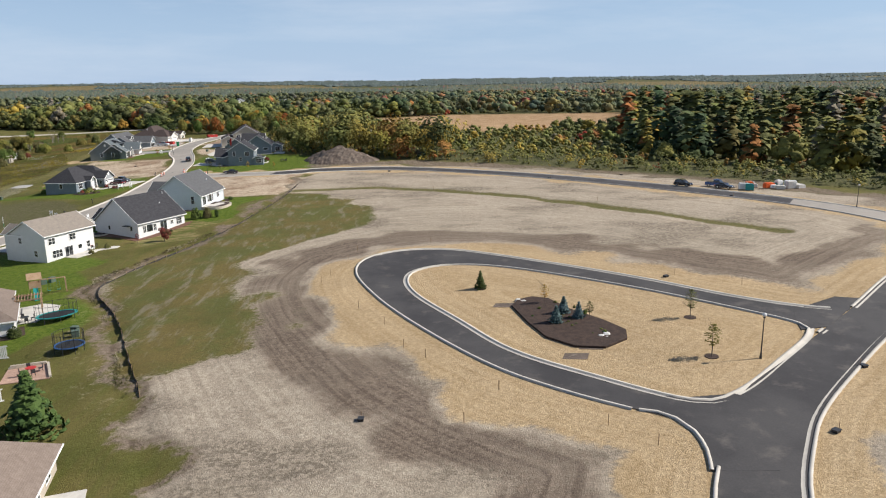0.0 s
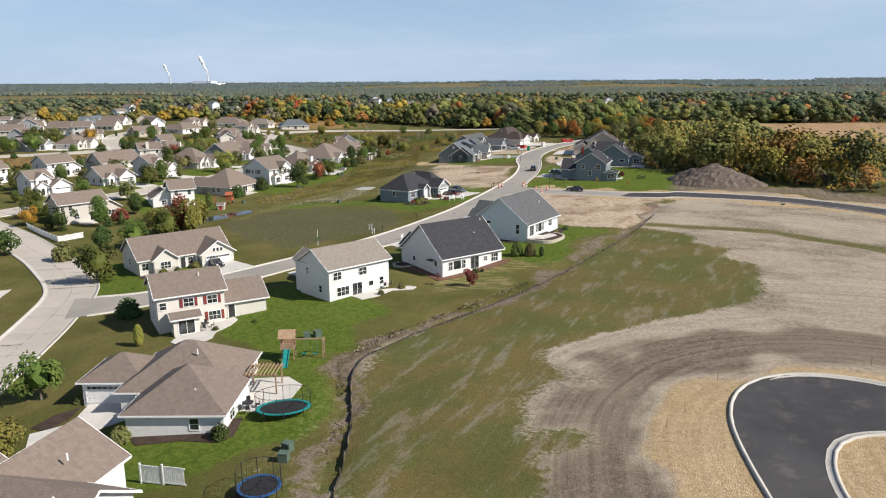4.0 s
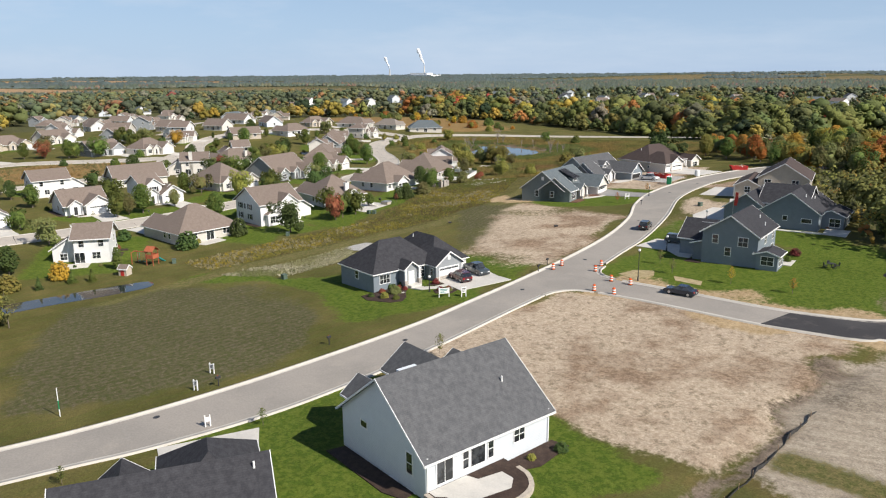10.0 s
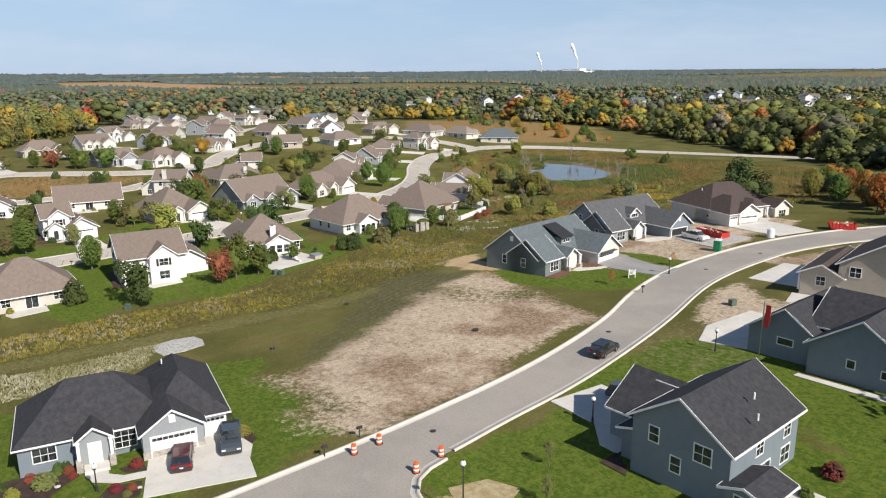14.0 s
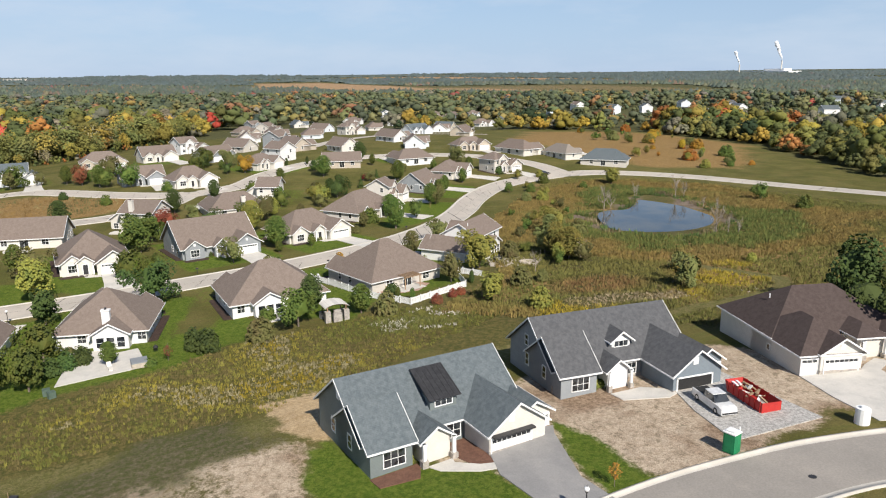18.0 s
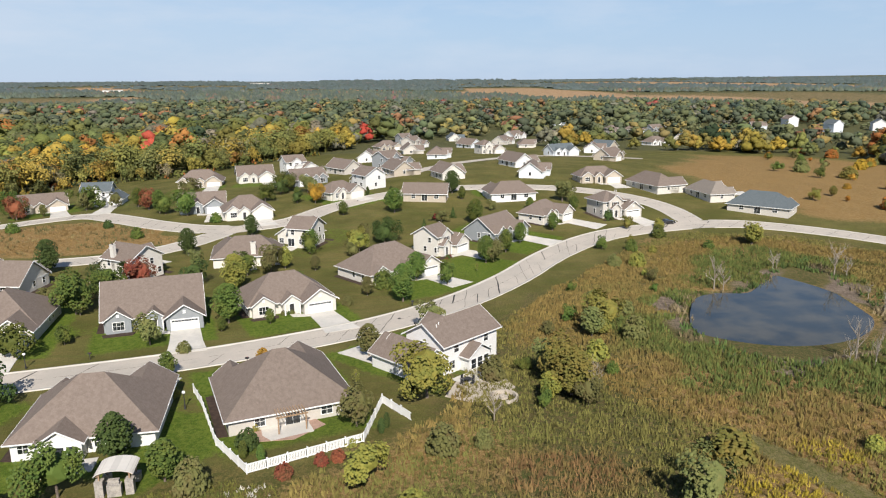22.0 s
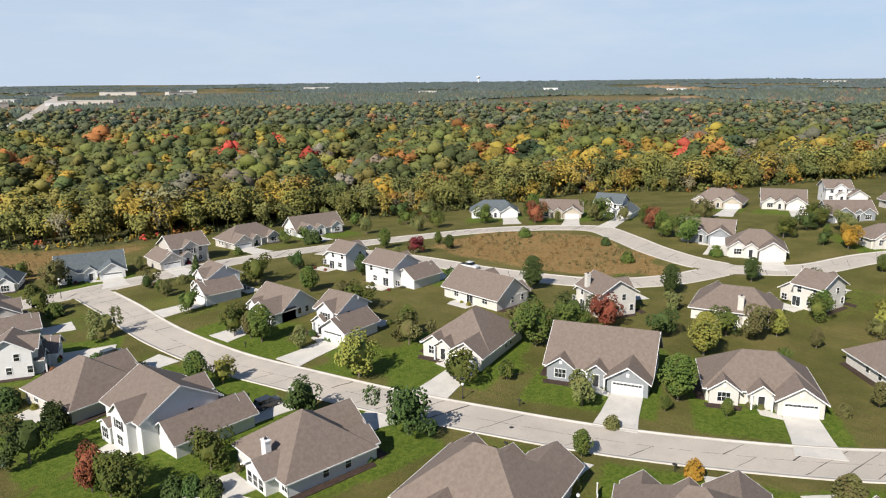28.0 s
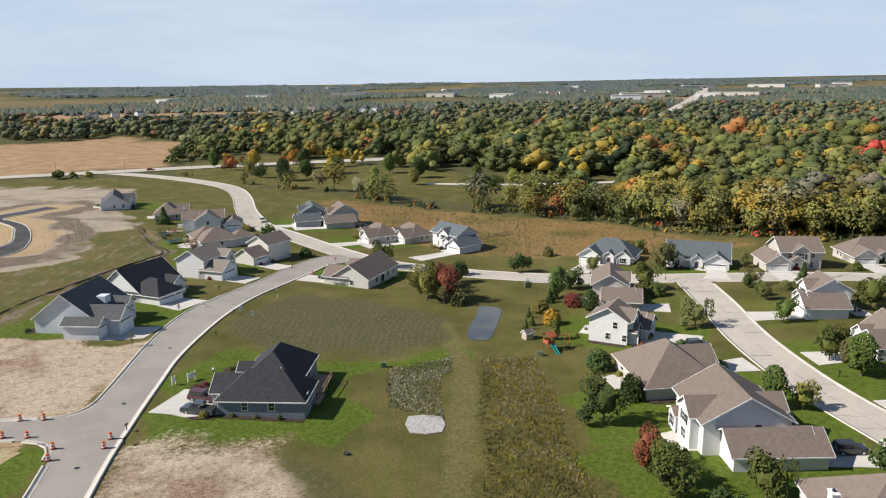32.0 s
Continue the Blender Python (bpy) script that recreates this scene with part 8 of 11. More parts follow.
x, y = scatter(560, 1250, 16.5)
to_lots = np.min([np.hypot(x - a - 40 * (k < 40), y - c + 40 * (k < 40) - 30 * (k >= 40)) for k, (a, c) in enumerate(FAR_LOTS)], axis=0)
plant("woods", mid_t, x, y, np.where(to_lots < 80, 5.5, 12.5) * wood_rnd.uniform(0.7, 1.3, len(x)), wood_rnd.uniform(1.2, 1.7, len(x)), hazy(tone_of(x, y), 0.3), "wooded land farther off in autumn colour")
x, y = scatter(1250, 2400, 25)
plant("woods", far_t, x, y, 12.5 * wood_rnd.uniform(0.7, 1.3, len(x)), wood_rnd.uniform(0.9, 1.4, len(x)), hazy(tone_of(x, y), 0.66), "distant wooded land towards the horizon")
x, y = scatter(2400, 4850, 54)
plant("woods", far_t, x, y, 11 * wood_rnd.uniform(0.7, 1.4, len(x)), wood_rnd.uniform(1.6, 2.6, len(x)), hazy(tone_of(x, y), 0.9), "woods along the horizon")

# the trees of the wood's edge behind the older streets, with finer sprays and bare stems
def edge_template(seed):
    rnd = random.Random(seed)
    lobes = [(Vector((rnd.gauss(0, 0.15), rnd.gauss(0, 0.15), rnd.uniform(0.36, 0.84))), rnd.uniform(0.12, 0.22)) for _ in range(11)]
    pts = []
    for k in range(330):
        c, r = lobes[k % 11]
        pts.append(c + Vector((rnd.gauss(0, 1), rnd.gauss(0, 1), rnd.gauss(0.2, 1))).normalized() * r * rnd.uniform(0.55, 1.1))
    v, f = tufts(rnd, pts, 0.042, Vector((0, 0, 0.45)), 4)
    for a, c in ((Vector((0, 0, 0)), Vector((0, 0, 0.62))), (Vector((0, 0, 0.25)), Vector((0.16, 0.05, 0.66))), (Vector((0, 0, 0.3)), Vector((-0.12, -0.12, 0.7)))):
        k = len(v)
        for q, r in ((a, 0.022), (c, 0.008)):
            v += [q + Vector((r * math.cos(2.094 * i), r * math.sin(2.094 * i), 0)) for i in range(3)]
        for i in range(3):
            j = (i + 1) % 3
            f += [(k + i, k + j, k + 3 + j), (k + i, k + 3 + j, k + 3 + i)]
    return np.array([tuple(p) for p in v]), np.array(f)


x, y = scatter(0, 560, 7.2)
d = -inside(x, y, OPEN)
s = (d < 28) & (x < 0) & (y < 330)
x, y, d = x[s], y[s], d[s]
plant("woods", [edge_template(k + 80) for k in range(6)], x, y, (10.5 + 5.5 * np.clip(d / 12, 0, 1)) * wood_rnd.uniform(0.62, 1.22, len(x)), wood_rnd.uniform(0.85, 1.2, len(x)), 0.8 * tone_of(x, y) + wood_rnd.uniform(0.3, 1.0, (len(x), 1)) * np.array([(0.150, 0.140, 0.036)]), "yellow-green trees along the edge of the woods")
x, y = scatter(0, 560, 3.4)
d = -inside(x, y, OPEN)
s = (d < 12) & (x < 0) & (y < 330)
plant("undergrowth", mid_t[:5], x[s], y[s], 2.0 * wood_rnd.uniform(0.5, 1.5, s.sum()), wood_rnd.uniform(1.0, 1.5, s.sum()), 1.0 * tone_of(x[s], y[s]), "scrub and saplings below the edge trees")

# tall weeds and goldenrod of the prairie strip, the ditch and the marsh
weed_t = []
for s in range(6):
    rnd = random.Random(s + 60)
    v, f = [], []
    for _ in range(13):
        a, b, w = rnd.uniform(-0.5, 0.5), rnd.uniform(-0.5, 0.5), rnd.uniform(0, 3.14)
        k = len(v)
        q, lean = Vector((math.cos(w), math.sin(w), 0)) * rnd.uniform(0.07, 0.16), Vector((rnd.uniform(-0.3, 0.3), rnd.uniform(-0.3, 0.3), rnd.uniform(0.5, 1.0)))
        v += [Vector((a, b, 0)) - q, Vector((a, b, 0)) + q, Vector((a, b, 0)) + lean]
        f.append((k, k + 1, k + 2))
    weed_t.append((np.array([tuple(p) for p in v]), np.array(f)))


def weeds(name, pts, step, height, tones, label, keep=1.0, margin=0.0, shore=0.0, band=15, mix=0.25):
    xs, ys = [p[0] for p in pts], [p[1] for p in pts]
    x, y = np.meshgrid(np.arange(min(xs), max(xs), step), np.arange(min(ys), max(ys), step))
    x, y = (x + wood_rnd.uniform(-0.5, 0.5, x.shape) * step).ravel(), (y + wood_rnd.uniform(-0.5, 0.5, y.shape) * step).ravel()
    ok = (inside(x, y, pts) > margin + 1.5 * fuzz(x, y, 4, 31)) & (wood_rnd.uniform(0, 1, len(x)) < keep * (0.35 + fuzz(x, y, 6, 32))) & (inside(x, y, POND) < -0.4 - shore * np.clip(2.2 * fuzz(x, y, 7, 61) - 0.4, 0, 1))
    x, y = x[ok], y[ok]
    drift = 0.6 * fuzz(x, y, band, 33) + 0.4 * fuzz(x, y, 5, 34)
    drift = np.argsort(np.argsort(drift)) / max(1, len(x))
    k = np.clip((drift * 0.85 + wood_rnd.uniform(0, mix, len(x)) - 0.05) * len(tones), 0, len(tones) - 1).astype(int)
    t = 1.8 * np.array(tones)[k] * wood_rnd.uniform(0.7, 1.3, (len(x), 1))
    plant(name, weed_t, x, y, height * wood_rnd.uniform(0.6, 1.35, len(x)), wood_rnd.uniform(0.8, 1.4, len(x)), t, label, 0.05, MAT["weeds"], "tall weeds")


weeds("prairie_weeds", PRAIRIE, 0.62, 0.48, [(0.074, 0.082, 0.020), (0.098, 0.096, 0.022), (0.088, 0.070, 0.028), (0.118, 0.108, 0.024), (0.150, 0.125, 0.022), (0.172, 0.150, 0.085), (0.165, 0.125, 0.016)], "yellow goldenrod and brown seed heads of a prairie strip", 1.3)
weeds("pale_weeds", [(-136.6, 223.6), (-150.6, 216.8), (-148.0, 232.0), (-147.0, 246.8), (-136.6, 242.4)], 0.44, 0.42, [(0.155, 0.150, 0.075), (0.200, 0.190, 0.115), (0.235, 0.220, 0.150), (0.120, 0.125, 0.055)], "pale grey-green weeds in a basin", 2.2)
# reeds of the marsh: green next to the water, russet farther out, goldenrod and pale straw towards the track
TRACK = [(-157.0, 322.0), (-160.5, 345.0), (-163.3, 368.5), (-164.9, 381.9), (-167.0, 391.0), (-173.0, 396.0), (-182.0, 393.0), (-194.2, 388.0)]
x, y = np.meshgrid(np.arange(-320, -135, 0.74), np.arange(328, 492, 0.74))
x, y = (x + wood_rnd.uniform(-0.37, 0.37, x.shape)).ravel(), (y + wood_rnd.uniform(-0.37, 0.37, y.shape)).ravel()
wet = -inside(x, y, POND)
ok = (inside(x, y, MARSH) > 1.5 * fuzz(x, y, 4, 31)) & (wood_rnd.uniform(0, 1, len(x)) < 0.5 + 0.6 * fuzz(x, y, 6, 32)) & (wet > 0.6 + 7.0 * np.clip(2.2 * fuzz(x, y, 7, 61) - 0.5, 0, 1)) & (along(x, y, TRACK) > 1.7)
x, y, wet = x[ok], y[ok], wet[ok]
wander = wet + 13 * (fuzz(x, y, 14, 62) - 0.5) + 5 * (fuzz(x, y, 4, 63) - 0.5)
drift = np.clip(0.55 * fuzz(x, y, 16, 33) + 0.3 * fuzz(x, y, 5, 34) + wood_rnd.uniform(0, 0.15, len(x)), 0, 1)
tone = np.array([(0.088, 0.098, 0.026)]) * (1 - drift)[:, None] + np.array([(0.170, 0.138, 0.042)]) * drift[:, None]
tall = 0.6 + 0.25 * drift


def growth(share, colour, height):
    """Lay one kind of growth over the marsh by its share."""
    global tone, tall
    share = np.clip(share, 0, 1) * np.clip(0.45 + wood_rnd.uniform(0, 0.9, len(x)), 0, 1)
    tone, tall = tone * (1 - share)[:, None] + np.array([colour]) * share[:, None], tall * (1 - share) + height * share


growth(np.clip((34 - wander) / 5, 0, 0.75), (0.188, 0.122, 0.040), 0.8)
growth(np.clip((21 - wander) / 4, 0, 0.85), (0.066, 0.100, 0.025), 1.05)
growth((fuzz(x, y, 18, 64) - 0.56) * 7 * (wander > 6), (0.176, 0.126, 0.042), 0.8)
growth(2.2 - 2 * np.hypot((x + 185) / 7.0, (y - 364.5) / 10.5), (0.162, 0.096, 0.042), 0.8)
for cx, cy, r in ((-177.4, 388.3, 8), (-170.4, 374.0, 5), (-170.6, 353.0, 8), (-186.0, 398.0, 5)):
    growth((r + 4 * (fuzz(x, y, 4, 65) - 0.5) - np.hypot(x - cx, y - cy)) / 2.5, (0.265, 0.205, 0.024), 0.7)
growth((3.5 + 3 * (fuzz(x, y, 4, 66) - 0.5) - along(x, y, [(-175.5, 356.0), (-173.9, 365.6), (-172.5, 372.0)])) / 1.5, (0.270, 0.215, 0.140), 0.5)
plant("marsh_reeds", weed_t, x, y, tall * wood_rnd.uniform(0.6, 1.35, len(x)), wood_rnd.uniform(0.8, 1.4, len(x)), 1.55 * tone * wood_rnd.uniform(0.7, 1.3, (len(x), 1)), "green and russet reeds round the pond with drifts of goldenrod", 0.05, MAT["weeds"], "tall weeds")
weeds("flower_heads", [(-186.5, 330.5), (-180.5, 318.0), (-174.0, 320.0), (-172.0, 330.0), (-178.0, 338.0)], 0.7, 0.45, [(0.30, 0.29, 0.24), (0.13, 0.13, 0.05), (0.11, 0.11, 0.03), (0.38, 0.36, 0.32)], "white flower heads among the weeds behind the gardens", 0.9)
weeds("flower_heads", [(-169.5, 370.0), (-166.8, 386.0), (-168.5, 388.0), (-172.0, 371.0)], 0.7, 0.45, [(0.32, 0.31, 0.26), (0.13, 0.13, 0.05), (0.38, 0.36, 0.32)], "white flower heads beside the grass track", 0.9)
weeds("pond_rushes", [(-243 + 1.32 * (p[0] + 243), 419 + 1.32 * (p[1] - 419)) for p in POND], 1.3, 1.25, [(0.046, 0.074, 0.022), (0.052, 0.077, 0.022), (0.111, 0.089, 0.046), (0.141, 0.111, 0.063)], "clumps of green and tan rushes at the water's edge", 0.55, 0.0, 1.5, 7)
weeds("tall_grass", [(-303.0, 203.7), (-336.9, 208.1), (-345.1, 242.6), (-328.9, 269.4), (-313.4, 279.9), (-299.9, 254.6)], 2.0, 0.9, [(0.15, 0.095, 0.036), (0.135, 0.105, 0.045), (0.085, 0.075, 0.03)], "dry russet grass on an empty plot", 0.9)
weeds("meadow_grass", [(-153.9, 117.0), (-167.3, 127.2), (-229.4, 137.9), (-261.6, 115.1), (-236, 92), (-222, 68), (-180, 46), (-140, 24), (-108, 0), (-92, 30), (-112, 66)], 1.5, 0.5, [(0.075, 0.080, 0.030), (0.100, 0.088, 0.036), (0.130, 0.092, 0.040), (0.145, 0.105, 0.050)], "uncut olive and tan meadow grass", 0.9, 2.0)
weeds("ditch_weeds", [(-42, 80), (-49, 95), (-56, 108), (-66, 122), (-66, 130), (-60, 148), (-55.5, 168), (-53, 168), (-57, 148), (-62.5, 130), (-62.5, 121), (-53, 106), (-46, 93), (-39, 78)], 0.55, 0.32,
      [(0.075, 0.070, 0.028), (0.110, 0.095, 0.045), (0.200, 0.175, 0.120), (0.070, 0.056, 0.030)], "ragged weeds along the drainage ditch", 1.0)

# ---- trees and shrubs of the yards ----
tree(-209.8, 285.4, 8.5, "round", "leaf_dark")
tree(-229.2, 279.6, 6.6, "round", "leaf_green", 0.9)
tree(-219.4, 308.9, 4.1, "oval", "leaf_green")
tree(-223.8, 322.8, 2.8, "bush", "leaf_gold", 0.9)
tree(-211.2, 312.2, 1.9, "bush", "leaf_yellow")
tree(-199.4, 340.2, 6.2, "round", "leaf_olive", 0.9)
tree(-244.5, 319.9, 3.1, "oval", "leaf_green")
tree(-252.9, 313.9, 1.9, "bush", "leaf_dark")
tree(-240.4, 311.7, 2.8, "oval", "leaf_green")
tree(-258.4, 345.1, 8.3, "oval", "leaf_green")
tree(-212.8, 339.0, 2.9, "sparse", "leaf_yellow")
tree(-208.1, 349.6, 9.0, "round", "leaf_yellow")
tree(-207.0, 370.3, 7.4, "oval", "leaf_yellow", 1.25)
tree(-211.5, 369.6, 8.4, "round", "leaf_yellow", 0.95)
tree(-209.4, 373.4, 5.6, "bare")
tree(-208.2, 373.8, 5.0, "bare")
tree(-206.0, 367.0, 4.4, "oval", "leaf_yellow", 1.0)
tree(-215.2, 368.5, 6.6, "round", "leaf_olive", 1.1)
tree(-187.0, 385.0, 4.2, "bush", "leaf_yellow", 1.1)
tree(-304.3, 441.1, 5.6, "oval", "leaf_yellow", 1.2)
tree(-191.1, 351.4, 4.0, "bush", "leaf_olive")
tree(-188.1, 402.7, 2.0, "bush", "leaf_yellow")
tree(-238.5, 383.3, 7.0, "round", "leaf_yellow", 1.2)
tree(-234.5, 379.8, 5.6, "oval", "leaf_olive", 1.2)
tree(-243.1, 351.1, 4.4, "sparse", "leaf_olive")
tree(-252.4, 279.6, 9.4, "round", "leaf_green", 1.05)
tree(-266.6, 280.0, 7.0, "round", "leaf_dark", 1.05)
tree(-270.3, 286.1, 7.4, "round", "leaf_red")
tree(-280.5, 307.3, 6.4, "round", "leaf_green")
tree(-286.3, 315.3, 5.7, "oval", "leaf_yellow")
tree(-283.5, 259.0, 8.5, "oval", "leaf_dark")
tree(-305.5, 214.3, 4.7, "oval", "leaf_dark")
tree(-295.4, 209.1, 6.0, "round", "leaf_red")
tree(-319.3, 266.8, 3.5, "bush", "leaf_green")
tree(-299.5, 287.5, 7.4, "oval", "leaf_dark")
tree(-348.2, 272.4, 9.0, "round", "leaf_green")
tree(-362.5, 254.7, 7.7, "round", "leaf_red")
tree(-319.9, 299.7, 6.2, "oval", "leaf_dark")
tree(-337.4, 284.6, 3.4, "bush", "leaf_green")
tree(-361.4, 312.6, 7.4, "round", "leaf_gold")
tree(-305.0, 319.2, 5.7, "oval", "leaf_green")
tree(-301.2, 332.5, 6.3, "round", "leaf_yellow")
tree(-316.3, 332.8, 4.5, "round", "leaf_olive")
tree(-291.0, 365.7, 7.1, "oval", "leaf_green")
tree(-335.3, 353.7, 2.9, "round", "leaf_red")
tree(-324.0, 350.1, 3.8, "cone", "leaf_dark")
tree(-338.8, 359.5, 3.6, "cone", "leaf_dark")
tree(-323.0, 388.7, 5.5, "oval", "leaf_green")
tree(-385.2, 298.6, 8.2, "round", "leaf_green")
tree(-372.5, 330.0, 3.3, "column", "leaf_dark")
tree(-373.0, 338.5, 3.3, "column", "leaf_dark")
tree(-282.2, 362.7, 2.4, "sparse", "leaf_yellow")
tree(-357.9, 211.6, 8.8, "round", "leaf_red")
tree(-352.5, 263.9, 7.4, "round", "leaf_green")
tree(-352.7, 293.3, 4.5, "round", "leaf_green")
tree(-336.4, 409.0, 3.1, "bush", "leaf_dark")
tree(-301.2, 427.6, 2.6, "bush", "leaf_green")
tree(-221.1, 234.4, 7.9, "oval", "leaf_green")
tree(-220.4, 263.8, 8.8, "round", "leaf_yellow", 1.0)
tree(-174.4, 266.4, 7.4, "round", "leaf_green", 0.85)
tree(-171.5, 248.3, 8.2, "round", "leaf_dark", 0.9)
tree(-204.3, 246.0, 5.2, "round", "leaf_yellow", 1.0)
tree(-203.0, 204.6, 6.8, "round", "leaf_olive", 1.0)
tree(-227.0, 184.2, 3.9, "oval", "leaf_green")
tree(-245.2, 199.1, 8.6, "round", "leaf_green")
tree(-241.5, 177.0, 6.2, "cone", "leaf_dark", 1.1)
tree(-333.9, 252.5, 2.8, "bush", "leaf_dark")
tree(-332.9, 223.9, 3.5, "bush", "leaf_green")
tree(-237.4, 260.2, 6.4, "round", "leaf_olive", 1.0)
tree(-176.7, 224.7, 4.2, "bush", "leaf_dark", 1.0)
tree(-179.3, 272.7, 2.9, "bush", "leaf_dark", 0.9)
tree(-181.0, 274.6, 2.9, "bush", "leaf_dark", 0.9)
tree(-177.3, 286.0, 1.2, "bush", "leaf_green", 1.6)
tree(-178.0, 288.5, 2.4, "sparse", "leaf_red", 1.5)
tree(-179.2, 294.1, 4.0, "bush", "leaf_dark", 0.8)
tree(-181.0, 292.3, 3.9, "bush", "leaf_dark", 0.7)
tree(-203.3, 178.8, 3.9, "bush", "leaf_green")
tree(-256.4, 333.6, 2.2, "bush", "leaf_olive")
tree(-230.0, 308.0, 2.2, "bush", "leaf_olive")
tree(-227.5, 176.5, 3.6, "oval", "leaf_dark")
tree(-362.2, 306.1, 4.7, "round", "leaf_dark")
tree(-272.4, 297.2, 6.2, "round", "leaf_dark", 1.05)
tree(-351.0, 150.5, 6.7, "round", "leaf_dark")
tree(-363.0, 207.3, 8.2, "round", "leaf_green")
tree(-371.4, 230.6, 8.9, "round", "leaf_green")
tree(-392.9, 298.0, 6.2, "round", "leaf_green")
tree(-299.0, 299.0, 3.8, "bush", "leaf_green")
tree(-296.0, 276.5, 4.2, "bush", "leaf_green")
tree(-150.0, 162.0, 7.0, "round", "leaf_green", 1.0)
tree(-147.6, 169.4, 8.8, "round", "leaf_green", 0.95)
tree(-150.4, 176.0, 10.2, "round", "leaf_red", 0.8)
tree(-145.6, 176.2, 9.6, "round", "leaf_yellow", 0.9)
tree(-154.5, 157.5, 6.0, "oval", "leaf_dark", 1.0)
tree(-149.5, 181.5, 5.2, "sparse", "leaf_olive", 1.4)
tree(-153.5, 180.0, 3.6, "bush", "leaf_olive")
tree(-184.2, 167.6, 6.4, "round", "leaf_dark", 0.9)
tree(-196.0, 167.6, 5.4, "round", "leaf_gold", 0.9)
tree(-181.0, 183.6, 3.6, "bush", "leaf_red", 1.1)
tree(-172.3, 187.6, 3.4, "bush", "leaf_yellow", 1.1)
tree(-183.4, 191.0, 6.0, "oval", "leaf_dark", 1.1)
tree(-168.9, 191.8, 2.6, "cone", "leaf_dark")
tree(-168.6, 197.5, 2.8, "cone", "leaf_green")
tree(-166.8, 200.5, 2.6, "cone", "leaf_green")
tree(-183.2, 168.2, 2.8, "cone", "leaf_dark")
tree(-177.4, 176.8, 4.4, "cone", "leaf_dark", 1.1)
tree(-176.0, 180.0, 3.8, "cone", "leaf_dark", 1.1)
tree(-213.9, 129.5, 5.4, "round", "leaf_green")
tree(-206.6, 123.0, 4.4, "bush", "leaf_green")
tree(-235.6, 180.0, 2.6, "bush", "leaf_olive")
tree(-194.9, 218.2, 2.8, "bush", "leaf_dark")
tree(-198.5, 228.5, 2.3, "bush", "leaf_olive")
tree(-289.9, 168.2, 5.1, "bush", "leaf_dark")
tree(-264.7, 162.5, 2.6, "bush", "leaf_green")
tree(-182.6, 276.4, 3.0, "bush", "leaf_dark", 0.9)
tree(-173.3, 197.0, 3.8, "bush", "leaf_gold", 1.0)
tree(-185.7, 126.0, 3.4, "bush", "leaf_olive")
tree(-188.2, 263.4, 1.3, "bush", "leaf_yellow")
tree(-186.9, 319.4, 5.2, "oval", "leaf_green", 1.15)
tree(-180.8, 302.0, 3.9, "bush", "leaf_olive", 1.0)
tree(-184.4, 323.2, 4.4, "bush", "leaf_olive", 0.8)
tree(-190.6, 304.1, 2.4, "bush", "leaf_green", 1.1)
tree(-184.7, 342.5, 5.4, "round", "leaf_yellow")
tree(-186.6, 333.0, 1.9, "bush", "leaf_red")
tree(-189.2, 336.9, 1.7, "bush", "leaf_red")
tree(-190.1, 338.8, 1.6, "bush", "leaf_red")
tree(-191.6, 327.2, 2.4, "column", "leaf_green", 1.1)
tree(-190.4, 329.6, 2.4, "column", "leaf_green", 1.1)
tree(-197.0, 343.6, 2.2, "column", "leaf_dark", 1.1)
tree(-198.6, 344.2, 2.2, "column", "leaf_dark", 1.1)
tree(-194.4, 327.0, 2.8, "bush", "leaf_dark", 1.0)
tree(-175.8, 347.9, 3.9, "bush", "leaf_yellow")
tree(-176.0, 377.7, 6.6, "round", "leaf_olive", 0.95)
tree(-150.0, 387.8, 12.0, "round", "leaf_dark")
tree(-142.5, 381.3, 9.0, "round", "leaf_dark")
tree(-303.5, 440.5, 6.7, "round", "leaf_yellow")
tree(-256.8, 467.4, 5.8, "round", "leaf_green")
tree(-237.7, 466.4, 4.5, "bush", "leaf_green")
tree(-275.4, 347.9, 6.9, "oval", "leaf_green")
tree(-301.0, 372.0, 6.4, "oval", "leaf_green")
tree(-269.6, 340.6, 4.5, "bush", "leaf_green")
tree(-369.0, 248.7, 7.0, "oval", "leaf_green")
tree(-307.4, 331.2, 6.0, "round", "leaf_yellow")
tree(-267.5, 307.6, 8.5, "oval", "leaf_yellow")
tree(-132.1, 138.7, 8.3, "round", "leaf_green")
tree(-91.6, 99.7, 6.1, "round", "leaf_green")
tree(-82.0, 89.6, 4.0, "round", "leaf_yellow")
tree(-95.4, 116.9, 3.2, "column", "leaf_yellow")
tree(-108.2, 125.8, 3.3, "bush", "leaf_dark")
tree(-64.3, 100.4, 1.7, "bush", "leaf_dark")
tree(-194.1, 150.4, 5.2, "round", "leaf_olive")
tree(-174.1, 146.9, 6.1, "round", "leaf_dark")
tree(-63.5, 179.0, 2.9, "bush", "leaf_green", 0.8)
tree(-60.9, 179.6, 2.7, "bush", "leaf_olive", 0.75)
tree(-58.6, 179.6, 2.0, "column", "leaf_dark", 1.2)
tree(-64.6, 160.0, 3.4, "round", "leaf_red", 0.8)
tree(-86.2, 101.0, 1.4, "bush", "leaf_olive")
tree(-73.5, 96.0, 1.8, "bush", "leaf_olive")
tree(-156.1, 148.6, 4.6, "bush", "leaf_olive", 0.9)
tree(-46.1, 70.9, 6.8, "cone", "leaf_dark", 1.35)
tree(-43.2, 61.9, 2.9, "round", "leaf_yellow")
tree(-173.4, 263.4, 7.0, "round", "leaf_red", 0.75)
